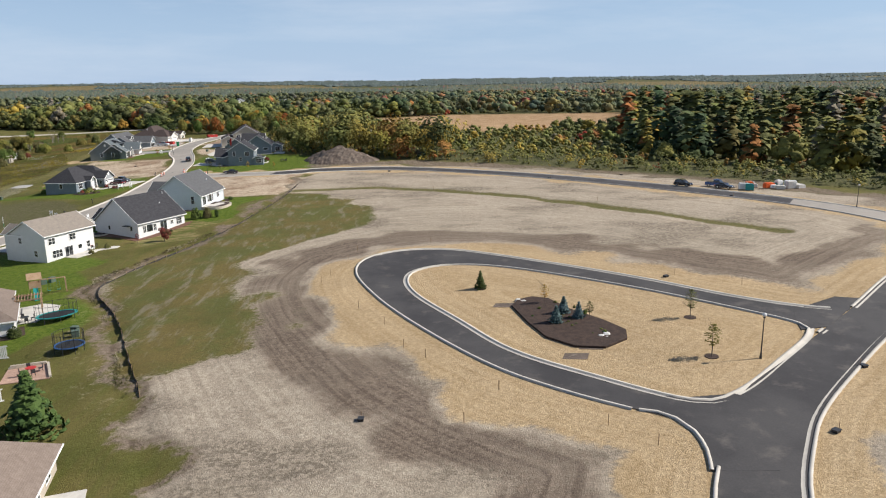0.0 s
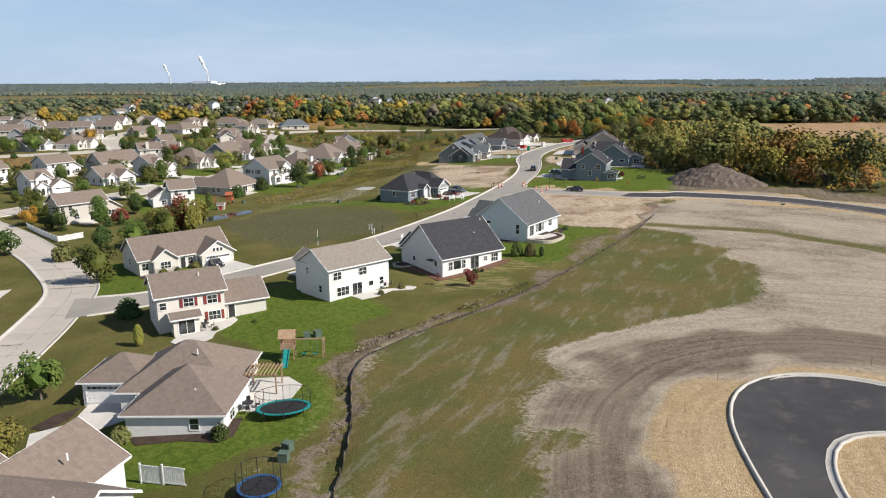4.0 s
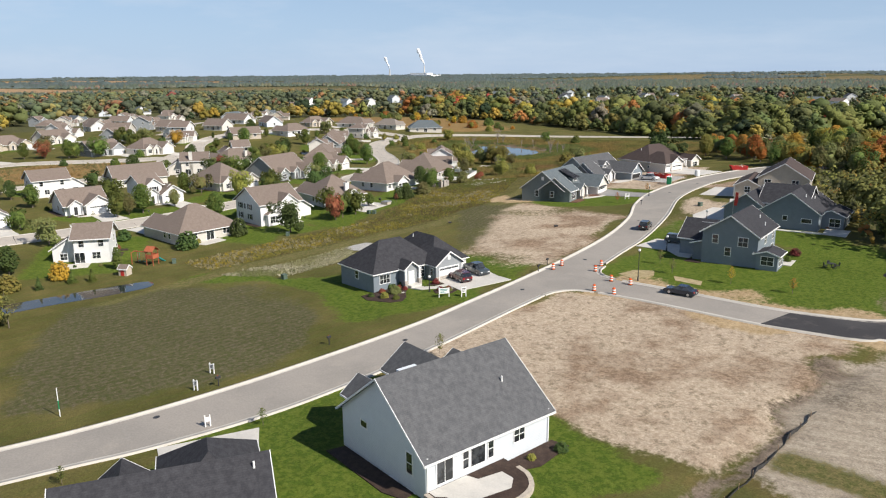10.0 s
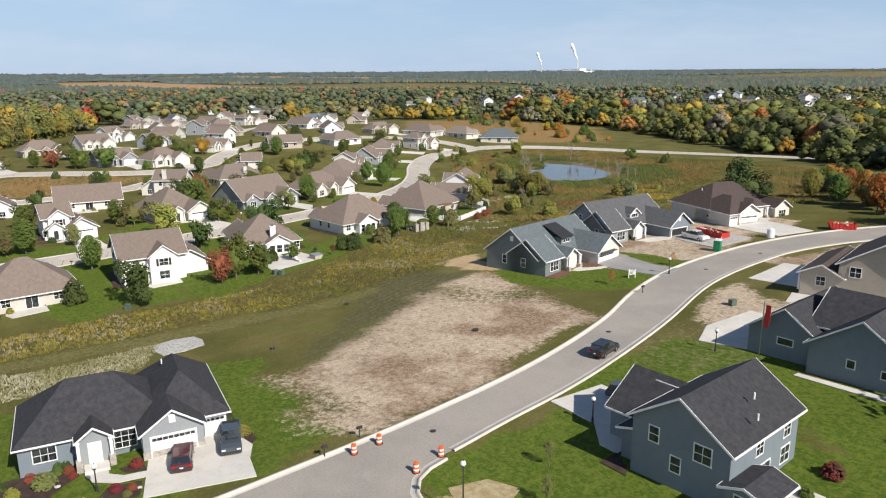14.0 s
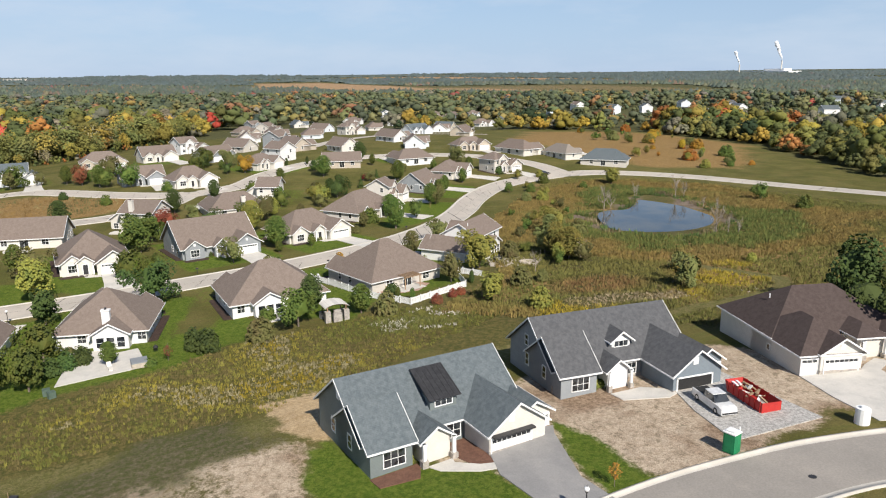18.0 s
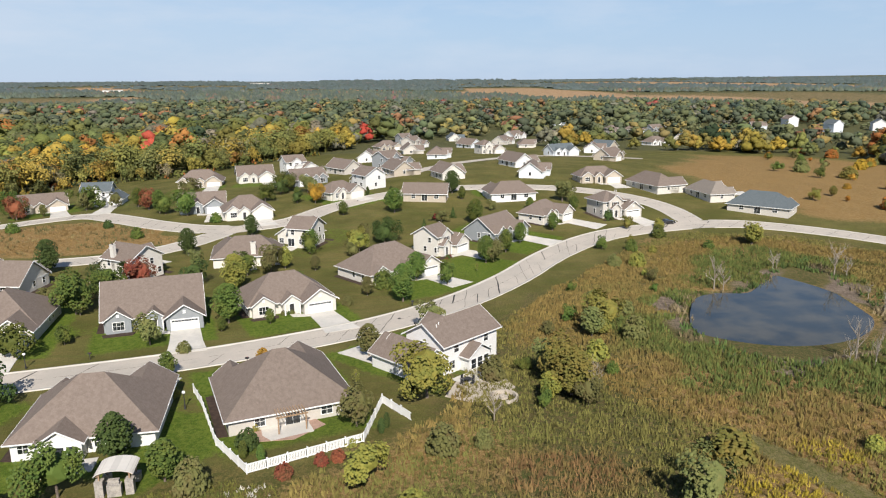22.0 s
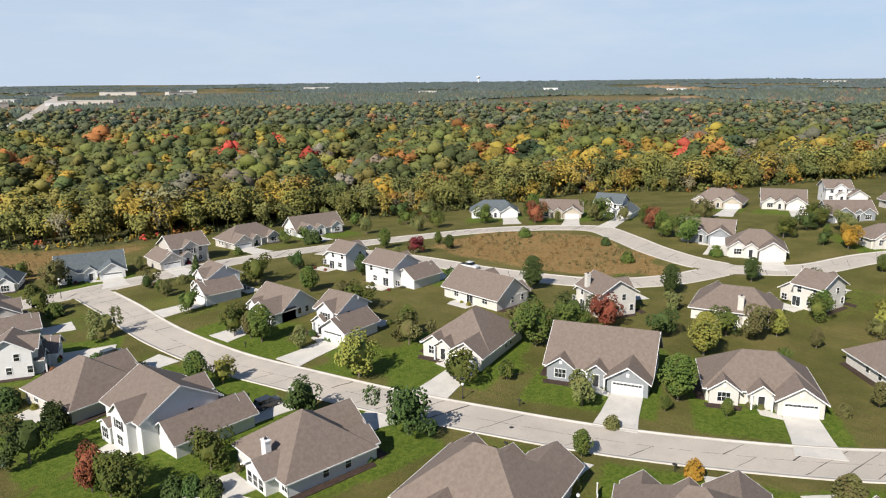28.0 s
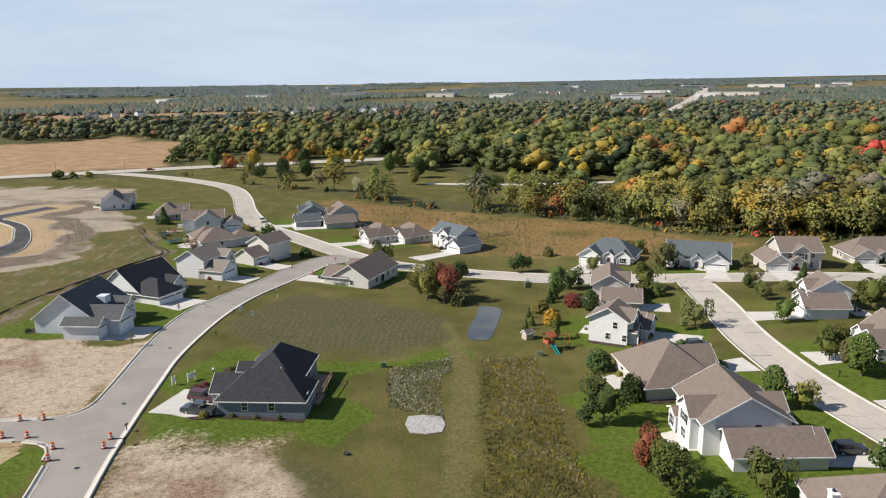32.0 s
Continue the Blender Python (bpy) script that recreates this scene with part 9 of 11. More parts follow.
tree(-219.6, 227.0, 7.6, "round", "leaf_green", 0.85)
tree(-178.8, 238.8, 4.8, "bush", "leaf_dark", 0.75)
tree(-172.0, 207.5, 4.6, "column", "leaf_green", 1.0)
tree(-184.6, 308.4, 7.0, "round", "leaf_green", 0.92)
tree(-310.0, 377.1, 6.0, "oval", "leaf_green")
tree(-267.2, 223.5, 4.7, "round", "leaf_dark")
tree(-310.1, 338.9, 7.9, "round", "leaf_dark")
for x, y, h in ((-266.5, 415.2, 8), (-265.0, 416.7, 6), (-279.4, 434.9, 5.5), (-280.8, 436.5, 4), (-272.8, 446.4, 9), (-270.1, 447.7, 6), (-219.7, 419.6, 8), (-217.8, 417.4, 5), (-216.9, 421.1, 6), (-214.9, 422.6, 5), (-254.4, 443.2, 4), (-245.2, 440.8, 5), (-199.3, 358.4, 5)):
    tree(x, y, h, "bare")
edge_rnd = random.Random(9)
for k in range(46):
    a = k / 45
    px_, py_ = (-70 - 55 * a + edge_rnd.uniform(-6, 6), 352 + 78 * a + edge_rnd.uniform(-6, 6))
    tree(px_ + 14, py_ + 6, edge_rnd.uniform(3.0, 5.5) if a < 0.42 else edge_rnd.uniform(6.0, 9.5), edge_rnd.choice(("round", "oval")), edge_rnd.choice(("leaf_green", "leaf_olive", "leaf_gold", "leaf_yellow", "leaf_orange", "leaf_yellow")), 1.0)
for k in range(26):
    tree(-195 - k * 5.2 + edge_rnd.uniform(-5, 5), 362 + 2.2 * k + edge_rnd.uniform(-9, 9), edge_rnd.uniform(2.0, 4.6), edge_rnd.choice(("bush", "round")), edge_rnd.choice(("leaf_olive", "leaf_yellow", "leaf_green")), 0.9)

for k in range(44):
    px_, py_ = -318 - 5.0 * k + edge_rnd.uniform(-14, 14), 492 + 1.9 * k + edge_rnd.uniform(-22, 34)
    tree(px_, py_, edge_rnd.uniform(2.2, 6.0), edge_rnd.choice(("bush", "round", "oval")), edge_rnd.choice(("leaf_olive", "leaf_yellow", "leaf_green", "leaf_gold", "leaf_orange")), 1.1)

for k in range(40):
    a = k / 39
    tree(-146 + 62 * a + edge_rnd.uniform(-4, 4), 412 - 44 * a + edge_rnd.uniform(-2, 18), edge_rnd.uniform(5.0, 8.5), edge_rnd.choice(("round", "oval")), edge_rnd.choice(("leaf_green", "leaf_olive", "leaf_gold", "leaf_orange", "leaf_yellow", "leaf_olive")), 1.0)

# lone trees of the park lawn, and its pale path
park_rnd = random.Random(17)
for px_, py_ in ((-70, -62), (-84, -70), (-62, -96), (-100, -92), (-48, -92), (-40, -130), (-60, -140), (-96, -122), (-128, -84), (-150, -66), (-176, -52), (-196, -44), (-208, -30), (-232, -26), (-240, -46), (-30, -110), (-22, -150), (-74, -118), (-52, -70), (-140, -46), (-118, -58), (-186, -22), (-16, -120)):
    tree(px_ + park_rnd.uniform(-4, 4), py_ + park_rnd.uniform(-4, 4), park_rnd.uniform(8, 13), park_rnd.choice(("round", "oval")), park_rnd.choice(("leaf_green", "leaf_dark", "leaf_yellow", "leaf_gold", "leaf_green", "leaf_orange")), 1.05)
slab("path", [(-150, -42), (-203, -34), (-251, -37), (-268, -44), (-268, -49), (-251, -42), (-203, -39.5), (-150, -46)], MAT["concrete"], 0.3, "pale path across the park lawn", "path")

# more trees between the back gardens of the older streets
yard_rnd = random.Random(77)
spots = []
for _ in range(900):
    px_, py_ = yard_rnd.uniform(-385, -172), yard_rnd.uniform(150, 400)
    q = (np.array([px_]), np.array([py_]))
    if inside(*q, OPEN)[0] < 6 or inside(*q, MARSH)[0] > -4 or inside(*q, PRAIRIE)[0] > -3 or min(along(*q, SPINES[k])[0] for k in ("road_d", "road_e", "road_g", "road_c", "road_f")) < 8.5:
        continue
    if min(math.hypot(px_ - o.location.x, py_ - o.location.y) for o in old) < 11.5 or any(math.hypot(px_ - a, py_ - c) < 9 for a, c in spots) or math.hypot(px_ + 316, py_ - 248) < 34:
        continue
    spots.append((px_, py_))
    tree(px_, py_, yard_rnd.uniform(3.6, 8.5), yard_rnd.choice(("round", "oval", "oval", "round")), yard_rnd.choice(("leaf_green", "leaf_dark", "leaf_green", "leaf_olive", "leaf_olive", "leaf_green")), yard_rnd.uniform(0.9, 1.1))
    if len(spots) > 78:
        break


# ---- vehicles ----
def paint(name, c):
    m, nt, b = nodes_of(name, 0.22, 0.0, 0.6)
    col = blend(nt, ramp(nt, grain(nt, 2.0, 4), 0.3, 0.7), c, (c[0] * 0.8 + 0.01, c[1] * 0.8 + 0.01, c[2] * 0.8 + 0.01))
    nt.links.new(col, b.inputs["Base Color"])
    b.inputs["Coat Weight"].default_value = 0.6
    return m


PAINTS = {"black": paint("black_car_paint", (0.012, 0.012, 0.014)), "navy": paint("navy_car_paint", (0.012, 0.018, 0.035)), "maroon": paint("maroon_car_paint", (0.08, 0.012, 0.018)),
          "slate": paint("slate_car_paint", (0.06, 0.075, 0.085)), "white": paint("white_car_paint", (0.75, 0.75, 0.74)), "blue": paint("blue_car_paint", (0.02, 0.09, 0.28)), "red": paint("red_car_paint", (0.4, 0.02, 0.02))}
MAT["lamp_red"] = surface("tail_light_plastic", (0.35, 0.01, 0.01), (0.3, 0.01, 0.01), 3, 20, rough=0.3, amount=0.05, bump=0)
MAT["lamp_clear"] = surface("head_light_plastic", (0.7, 0.7, 0.72), (0.6, 0.6, 0.62), 3, 20, rough=0.2, amount=0.05, bump=0)
CAR_SHAPES = {
    "suv": (4.8, 1.9, [(-2.4, 0.45), (-2.38, 0.95), (-2.2, 1.08), (2.0, 1.0), (2.35, 0.8), (2.4, 0.45)], [(-2.25, 1.05), (-1.95, 1.68), (0.35, 1.70), (1.15, 1.02)]),
    "sedan": (4.8, 1.85, [(-2.4, 0.40), (-2.38, 0.85), (-2.1, 0.98), (2.0, 0.86), (2.35, 0.68), (2.4, 0.40)], [(-1.85, 0.95), (-1.0, 1.42), (0.15, 1.44), (1.2, 0.90)]),
    "pickup": (5.8, 2.0, [(-2.9, 0.55), (-2.88, 1.10), (-0.7, 1.12), (2.3, 1.12), (2.82, 0.98), (2.9, 0.55)], [(-0.75, 1.10), (-0.6, 1.82), (0.75, 1.84), (1.45, 1.12)]),
}


def car(x, y, rot, shape, colour, label):
    """A parked car with its nose along its own x."""
    ob = thing("car", x, y, rot, label, "car")
    ob.location.z += 0.1
    length, width, low, top = CAR_SHAPES[shape]

    def shell():
        bm = bmesh.new()
        rings = []
        for s, inset in ((-1, 0.0), (-1, 0.0), (1, 0.0), (1, 0.0)):
            pass
        n = len(low)
        w = width / 2
        for yy, pinch in ((-w, 0.97), (-w * 0.9, 1.0), (w * 0.9, 1.0), (w, 0.97)):
            rings.append([bm.verts.new((px_ * pinch, yy, 0.30 + (pz - 0.30) * (0.97 if abs(yy) == w else 1.0))) for px_, pz in [(low[0][0], 0.30)] + low + [(low[-1][0], 0.30)]])
        for a, b in zip(rings, rings[1:]):
            for i in range(n + 1):
                bm.faces.new((a[i], a[i + 1], b[i + 1], b[i]))
            bm.faces.new((a[n + 1], a[0], b[0], b[n + 1]))
        bm.faces.new(rings[0])
        bm.faces.new(rings[-1][::-1])
        return bm

    def house_of_glass(inset, z0, z1, grow):
        bm = bmesh.new()
        w = width / 2
        rings = []
        for k, (px_, pz) in enumerate(top):
            t = (pz - top[0][1]) / (top[1][1] - top[0][1])
            ww = w * (0.93 - 0.16 * max(0, min(1, t))) + grow
            rings.append([bm.verts.new((px_, -ww, pz)), bm.verts.new((px_, ww, pz))])
        for a, b in zip(rings, rings[1:]):
            bm.faces.new((a[0], a[1], b[1], b[0]))
        bm.faces.new([r[0] for r in rings])
        bm.faces.new([r[1] for r in rings][::-1])
        bm.faces.new((rings[0][0], rings[-1][0], rings[-1][1], rings[0][1]))
        return bm

    body = part("body", cached(("car_body", shape), shell).copy(), PAINTS[colour], ob)
    part("cabin_glass", cached(("car_windows", shape), lambda: house_of_glass(0, 0, 1, 0)), MAT["glass"], ob)
    (ax, az), (bx, bz) = top[1], top[2]
    w = width / 2 * 0.77
    part("roof", cached(("car_roof", shape), lambda: box_mesh((ax - 0.08, bx + 0.1, -w - 0.03, w + 0.03, az - 0.03, az + 0.05))).copy(), PAINTS[colour], ob)
    for s in (-1, 1):
        part("pillar", cached(("car_pillar", shape, s), lambda: box_mesh(((ax + bx) / 2 - 0.06, (ax + bx) / 2 + 0.06, s * width * 0.385 - 0.05, s * width * 0.385 + 0.05, top[0][1] - 0.05, az))).copy(), PAINTS[colour], ob)
        part("headlight", cached(("headlight", shape, s), lambda: box_mesh((length / 2 - 0.16, length / 2 + 0.005, s * (width / 2 - 0.28) - 0.2, s * (width / 2 - 0.28) + 0.2, 0.66, 0.80))), MAT["lamp_clear"], ob)
        part("tail_light", cached(("tail_light", shape, s), lambda: box_mesh((-length / 2 - 0.005, -length / 2 + 0.1, s * (width / 2 - 0.2) - 0.16, s * (width / 2 - 0.2) + 0.16, 0.72, 0.92))), MAT["lamp_red"], ob)
        for fx in (-0.31, 0.30):
            def wheel():
                bm = bmesh.new()
                bmesh.ops.create_cone(bm, cap_ends=True, segments=16, radius1=0.36, radius2=0.36, depth=0.24)
                bmesh.ops.rotate(bm, verts=bm.verts[:], matrix=Matrix.Rotation(math.pi / 2, 3, "X"))
                return bm

            def rim():
                bm = bmesh.new()
                bmesh.ops.create_cone(bm, cap_ends=True, segments=12, radius1=0.23, radius2=0.21, depth=0.26)
                bmesh.ops.rotate(bm, verts=bm.verts[:], matrix=Matrix.Rotation(math.pi / 2, 3, "X"))
                return bm

            wh = part("wheel", cached(("wheel",), wheel), MAT["black"], ob)
            wh.matrix_basis = pose(fx * length, s * (width / 2 - 0.10), 0.36)
            part("rim", cached(("rim",), rim), MAT["chrome"], wh)
    part("bumper", cached(("bumper", shape), lambda: box_mesh((-length / 2 - 0.06, -length / 2 + 0.02, -width * 0.45, width * 0.45, 0.42, 0.60), (length / 2 - 0.02, length / 2 + 0.06, -width * 0.45, width * 0.45, 0.40, 0.56))), MAT["metal"], ob)
    part("number_plate", cached(("number_plate", shape), lambda: box_mesh((-length / 2 - 0.075, -length / 2 - 0.06, -0.16, 0.16, 0.62, 0.74))), MAT["trim"], ob)
    if shape == "pickup":
        part("cargo_bed", cached(("cargo_bed",), lambda: box_mesh((-2.8, -0.85, -0.85, 0.85, 1.06, 1.14))), MAT["black"], ob)
    return ob


car(-74.6, 252.9, -176, "sedan", "navy", "dark navy sedan parked at the kerb")
car(-101.0, 290.0, 106, "suv", "black", "black sport utility car standing in the street")
car(-108.6, 244.6, -17, "pickup", "slate", "slate-grey pickup truck parked on the driveway")
car(-107.8, 239.6, 163, "suv", "maroon", "dark maroon car parked on the driveway")
car(-89.6, 282.0, 10, "suv", "slate", "dark car parked before the blue house")
car(-131.3, 347.0, -6, "pickup", "white", "white pickup truck parked on the gravel")
car(-118.2, 155.1, -25, "sedan", "black", "black sedan parked on the driveway")
car(-203.3, 260.3, 178, "suv", "black", "black car parked beside the white house")
car(-198.9, 216.0, 185, "suv", "slate", "dark car parked on the driveway")
car(-290.1, 234.2, 92, "pickup", "white", "white truck parked along the empty plot")
car(-303.7, 371.0, 40, "sedan", "blue", "bright blue car parked on the driveway")
car(-328.4, 425.4, 105, "sedan", "black", "dark sedan driving down the old street")
car(63, 198.2, -46, "suv", "black", "dark car standing by the building site")
car(72, 192.5, -46, "sedan", "navy", "dark sedan standing by the building site")
car(71.5, 196.5, -40, "pickup", "blue", "blue truck standing by stacked materials")


# ---- street things ----
def cone_part(name, parent, r1, r2, z0, z1, material, seg=12, x=0.0, y=0.0, label=""):
    def build():
        bm = bmesh.new()
        bmesh.ops.create_cone(bm, cap_ends=True, segments=seg, radius1=r1, radius2=r2, depth=z1 - z0)
        bmesh.ops.translate(bm, verts=bm.verts[:], vec=(x, y, (z0 + z1) / 2))
        return bm

    me = cached((name, r1, r2, z0, z1, seg, x, y, material.name), build)
    return part(name, me, material, parent, label)


def barrel(x, y):
    ob = thing("traffic_drum", x, y, 0, "orange and white striped traffic drum at the kerb", "traffic drum", "traffic drums at the crossing")
    cone_part("rubber_base", ob, 0.42, 0.40, 0.0, 0.12, MAT["black"], 10)
    for k, key in enumerate(("orange", "trim", "orange", "trim", "orange")):
        cone_part("band", ob, 0.30 - 0.012 * k, 0.288 - 0.012 * k, 0.12 + 0.19 * k, 0.31 + 0.19 * k, MAT[key], 12)
    cone_part("top_handle", ob, 0.10, 0.08, 1.07, 1.16, MAT["orange"], 8)


for bx, by in ((-98.6, 253.5), (-98.8, 256.4), (-92.9, 259.9), (-91.9, 256.5), (-86.6, 252.9), (-83.1, 252.9), (-86.0, 246.9), (-82.6, 247.1), (-113.4, 149.4), (-106.2, 141.5)):
    barrel(bx, by)


def street_lamp(x, y, h=5.0):
    ob = thing("street_lamp", x, y, 0, "black post lamp with a white globe", "street lamp")
    cone_part("foot", ob, 0.16, 0.10, -0.2, 0.7, MAT["metal"], 10)
    cone_part("post", ob, 0.075, 0.05, 0.7, h, MAT["metal"], 10)
    cone_part("collar", ob, 0.12, 0.16, h, h + 0.12, MAT["metal"], 10)
    bm = bmesh.new()
    bmesh.ops.create_uvsphere(bm, u_segments=12, v_segments=8, radius=0.24)
    bmesh.ops.translate(bm, verts=bm.verts[:], vec=(0, 0, h + 0.34))
    part("globe", bm, MAT["trim"], ob, "white globe, unlit")
    cone_part("finial", ob, 0.06, 0.01, h + 0.56, h + 0.74, MAT["metal"], 8)


for lx, ly, lh in ((-83.4, 255.8, 4.8), (30.9, 79.4, 4.8), (-210.7, 164.2, 4.8), (89.8, 162.2, 4.8), (-88.7, 275.7, 2.4), (-92.6, 300.8, 2.4), (-206.9, 315.4, 2.2), (-224.4, 284.1, 2.2), (-206.7, 261.9, 2.2), (-118.6, 323.6, 2.4), (-107.5, 231.8, 2.2)):
    street_lamp(lx, ly, lh)


def mailbox(x, y, rot=0):
    ob = thing("mailbox", x, y, rot, "black mailbox on a post at the kerb", "mailbox")
    part("post", cached(("mail_post",), lambda: box_mesh((-0.05, 0.05, -0.05, 0.05, -0.2, 1.0))), MAT["metal"], ob)
    part("box", cached(("mail_box",), lambda: box_mesh((-0.30, 0.30, -0.11, 0.11, 1.0, 1.2), (-0.30, 0.30, -0.08, 0.08, 1.2, 1.26))), MAT["metal"], ob)
    part("flag", cached(("mail_flag",), lambda: box_mesh((0.0, 0.04, 0.11, 0.13, 1.05, 1.34))), MAT["red"], ob)


for mx, my in ((-101.1, 190.5), (-101.3, 206.8), (-99.9, 251.0), (-101.3, 255.5), (-114.6, 312.5), (-205.0, 241.5), (-208.5, 273.4), (-214.7, 299.6), (-223.6, 320.3), (-240.3, 347.8), (-217.2, 234.3), (-227.6, 293.1), (-255.0, 347.1)):
    mailbox(mx, my, 90)


def board_sign(x, y, rot, w=1.6, h=0.9, band="teal", label="white estate sign on two posts with unreadable lines"):
    ob = thing("sign", x, y, rot, label, "sign")
    for s in (-1, 1):
        part("post", cached(("sign_post", w, s), lambda: box_mesh((s * w / 2 - 0.06, s * w / 2 + 0.06, -0.06, 0.06, -0.2, h + 0.75))), MAT["trim"], ob)
    part("board", cached(("sign_board", w, h), lambda: box_mesh((-w / 2, w / 2, -0.03, 0.03, 0.6, 0.6 + h))), MAT["trim"], ob)
    for k in range(3):
        part("text_bar", cached(("sign_bar", w, h, k), lambda: box_mesh((-w * 0.38, w * (0.38 - 0.12 * k), -0.045, -0.03, 0.6 + h * (0.72 - 0.26 * k), 0.6 + h * (0.84 - 0.26 * k)))), MAT[band], ob)


board_sign(-103.4, 231.0, 55)
board_sign(-101.0, 233.0, 60, 0.7, 0.9, "metal", "small white lot sign on posts")
board_sign(-121.6, 317.8, 60, 1.1, 0.8, "metal", "white lot sign before the new house")
board_sign(-105.4, 192.0, 20, 0.6, 0.6, "metal", "small white lot marker by the street")
board_sign(-102.2, 188.2, 20, 0.5, 0.6, "metal", "small white lot marker by the street")
board_sign(-92.4, 184.5, -110, 0.5, 0.5, "teal", "small sign on the lawn")


def skip(x, y, rot, l=6.6, w=2.4, label="long red waste skip heaped with debris"):
    ob = thing("waste_skip", x, y, rot, label, "skip")
    bm = bmesh.new()
    v = [bm.verts.new(p) for p in ((-l / 2 + 0.5, -w / 2, 0.15), (l / 2, -w / 2, 0.15), (l / 2, w / 2, 0.15), (-l / 2 + 0.5, w / 2, 0.15), (-l / 2, -w / 2, 1.35), (l / 2, -w / 2, 1.35), (l / 2, w / 2, 1.35), (-l / 2, w / 2, 1.35))]
    for f in ((3, 2, 1, 0), (0, 1, 5, 4), (1, 2, 6, 5), (2, 3, 7, 6), (3, 0, 4, 7)):
        bm.faces.new([v[i] for i in f])
    part("hull", bm, MAT["red"], ob)
    for k in range(7):
        xx = -l / 2 + 0.7 + k * (l - 1.0) / 6
        for s in (-1, 1):
            part("rib", cached(("skip_rib", w, s), lambda: box_mesh((-0.06, 0.06, s * (w / 2 + 0.04) - 0.05, s * (w / 2 + 0.04) + 0.05, 0.15, 1.4))), MAT["red"], ob).location = (xx, 0, 0)
    rnd = random.Random(int(x * 10))
    for k in range(16):
        d = part("debris", cached(("debris", k % 5), lambda: box_mesh((-0.5 - 0.1 * (k % 5), 0.5, -0.12, 0.12 + 0.05 * (k % 3), -0.05, 0.06))), MAT[("wood", "trim", "concrete", "wood")[k % 4]], ob)
        d.matrix_basis = pose(rnd.uniform(-l / 2 + 0.9, l / 2 - 0.7), rnd.uniform(-0.8, 0.8), rnd.uniform(1.0, 1.4), rnd.uniform(-15, 15), rnd.uniform(-15, 15), rnd.uniform(0, 180))


skip(-130.7, 351.6, -5)
skip(-115.4, 372.0, 40, 5.0, 2.2, "red waste skip at the end of the street")

toilet = thing("portable_toilet", -122.4, 341.8, 20, "green portable toilet with a white roof", "portable toilet")
part("cabin", box_mesh((-0.6, 0.6, -0.6, 0.6, 0.05, 2.1)), MAT["greenplastic"], toilet)
part("door_leaf", box_mesh((-0.42, 0.42, -0.64, -0.6, 0.15, 1.95)), MAT["greenplastic"], toilet)
part("roof", box_mesh((-0.66, 0.66, -0.66, 0.66, 2.1, 2.2), (-0.45, 0.45, -0.45, 0.45, 2.2, 2.36)), MAT["trim"], toilet, "white domed roof")
part("vent_pipe", box_mesh((0.4, 0.5, 0.4, 0.5, 2.2, 2.7)), MAT["trim"], toilet)
tank = thing("water_tank", -121.5, 357.4, 0, "white plastic tank beside building rubble", "tank")
cone_part("vessel", tank, 0.75, 0.72, 0.0, 1.7, MAT["trim"], 16)
cone_part("lid", tank, 0.4, 0.3, 1.7, 1.9, MAT["trim"], 12)


def boulders(name, x, y, n, size, seed, material="rock", label="pale boulder on the mulch", group="boulders"):
    rnd = random.Random(seed)
    for _ in range(n):
        ob = thing(name, x + rnd.uniform(-1, 1) * size * 1.6, y + rnd.uniform(-1, 1) * size * 1.6, rnd.uniform(0, 360), label, "boulder", group)
        bm = bmesh.new()
        bmesh.ops.create_icosphere(bm, subdivisions=2, radius=size * rnd.uniform(0.5, 0.9))
        for v in bm.verts:
            v.co *= 1 + 0.35 * noise.noise(v.co * 1.6 / size + Vector((seed, rnd.random(), 0)))
            v.co.z *= 0.6
        part("stone", bm, MAT[material], ob)


# ---- the island of the loop ----
slab("mulch_bed", [(5.3, 100.7), (6.4, 103.2), (8.6, 104.2), (10.8, 103.0), (12.8, 98.3), (16.4, 93.3), (18.4, 89.4), (17.8, 86.6), (14.6, 84.2), (11.1, 85.0), (8.2, 88.4), (6.6, 94.0)], MAT["mulch"], 0.28, "raised bed of dark brown mulch on the island", "planting bed")
for sx, sy, sh in ((10.2, 93.1, 2.6), (11.8, 96.6, 2.6), (13.4, 94.4, 2.5)):
    tree(sx, sy, sh, "cone", "leaf_blue", 1.25)
tree(9.9, 101.2, 2.9, "sparse", "leaf_orange", 1.1)
tree(14.9, 94.6, 2.4, "sparse", "leaf_olive", 1.3)
tree(1.5, 109.9, 2.9, "cone", "leaf_dark", 1.1)
tree(27.8, 93.2, 3.9, "sparse", "leaf_olive", 1.1)
tree(25.8, 80.5, 3.9, "sparse", "leaf_yellow", 1.25)
isl = random.Random(4)
for k in range(26):
    a, r = isl.uniform(0, 6.28), isl.uniform(0.1, 0.9)
    tree(11.9 + 4.6 * r * math.cos(a) + (0.9 * math.sin(a)) * -1.8 * r, 94.2 + 8.2 * r * math.sin(a), isl.uniform(0.3, 0.6), "bush", isl.choice(("leaf_olive", "leaf_green", "leaf_dark")), 1.1, "low plants on the island bed")
boulders("boulder", 7.6, 102.3, 4, 0.7, 3)
boulders("boulder", 15.4, 87.6, 6, 0.8, 5)
for px_, py_ in ((13.0, 85.0), (10.6, 82.4), (4.2, 101.6)):
    slab("bare_patch", [(px_ - 1.6, py_ - 0.6), (px_ + 1.2, py_ - 1.1), (px_ + 1.8, py_ + 0.7), (px_ - 1.0, py_ + 1.0)], MAT["spoil"], 0.03, "darker bare patch in the straw matting", "ground")
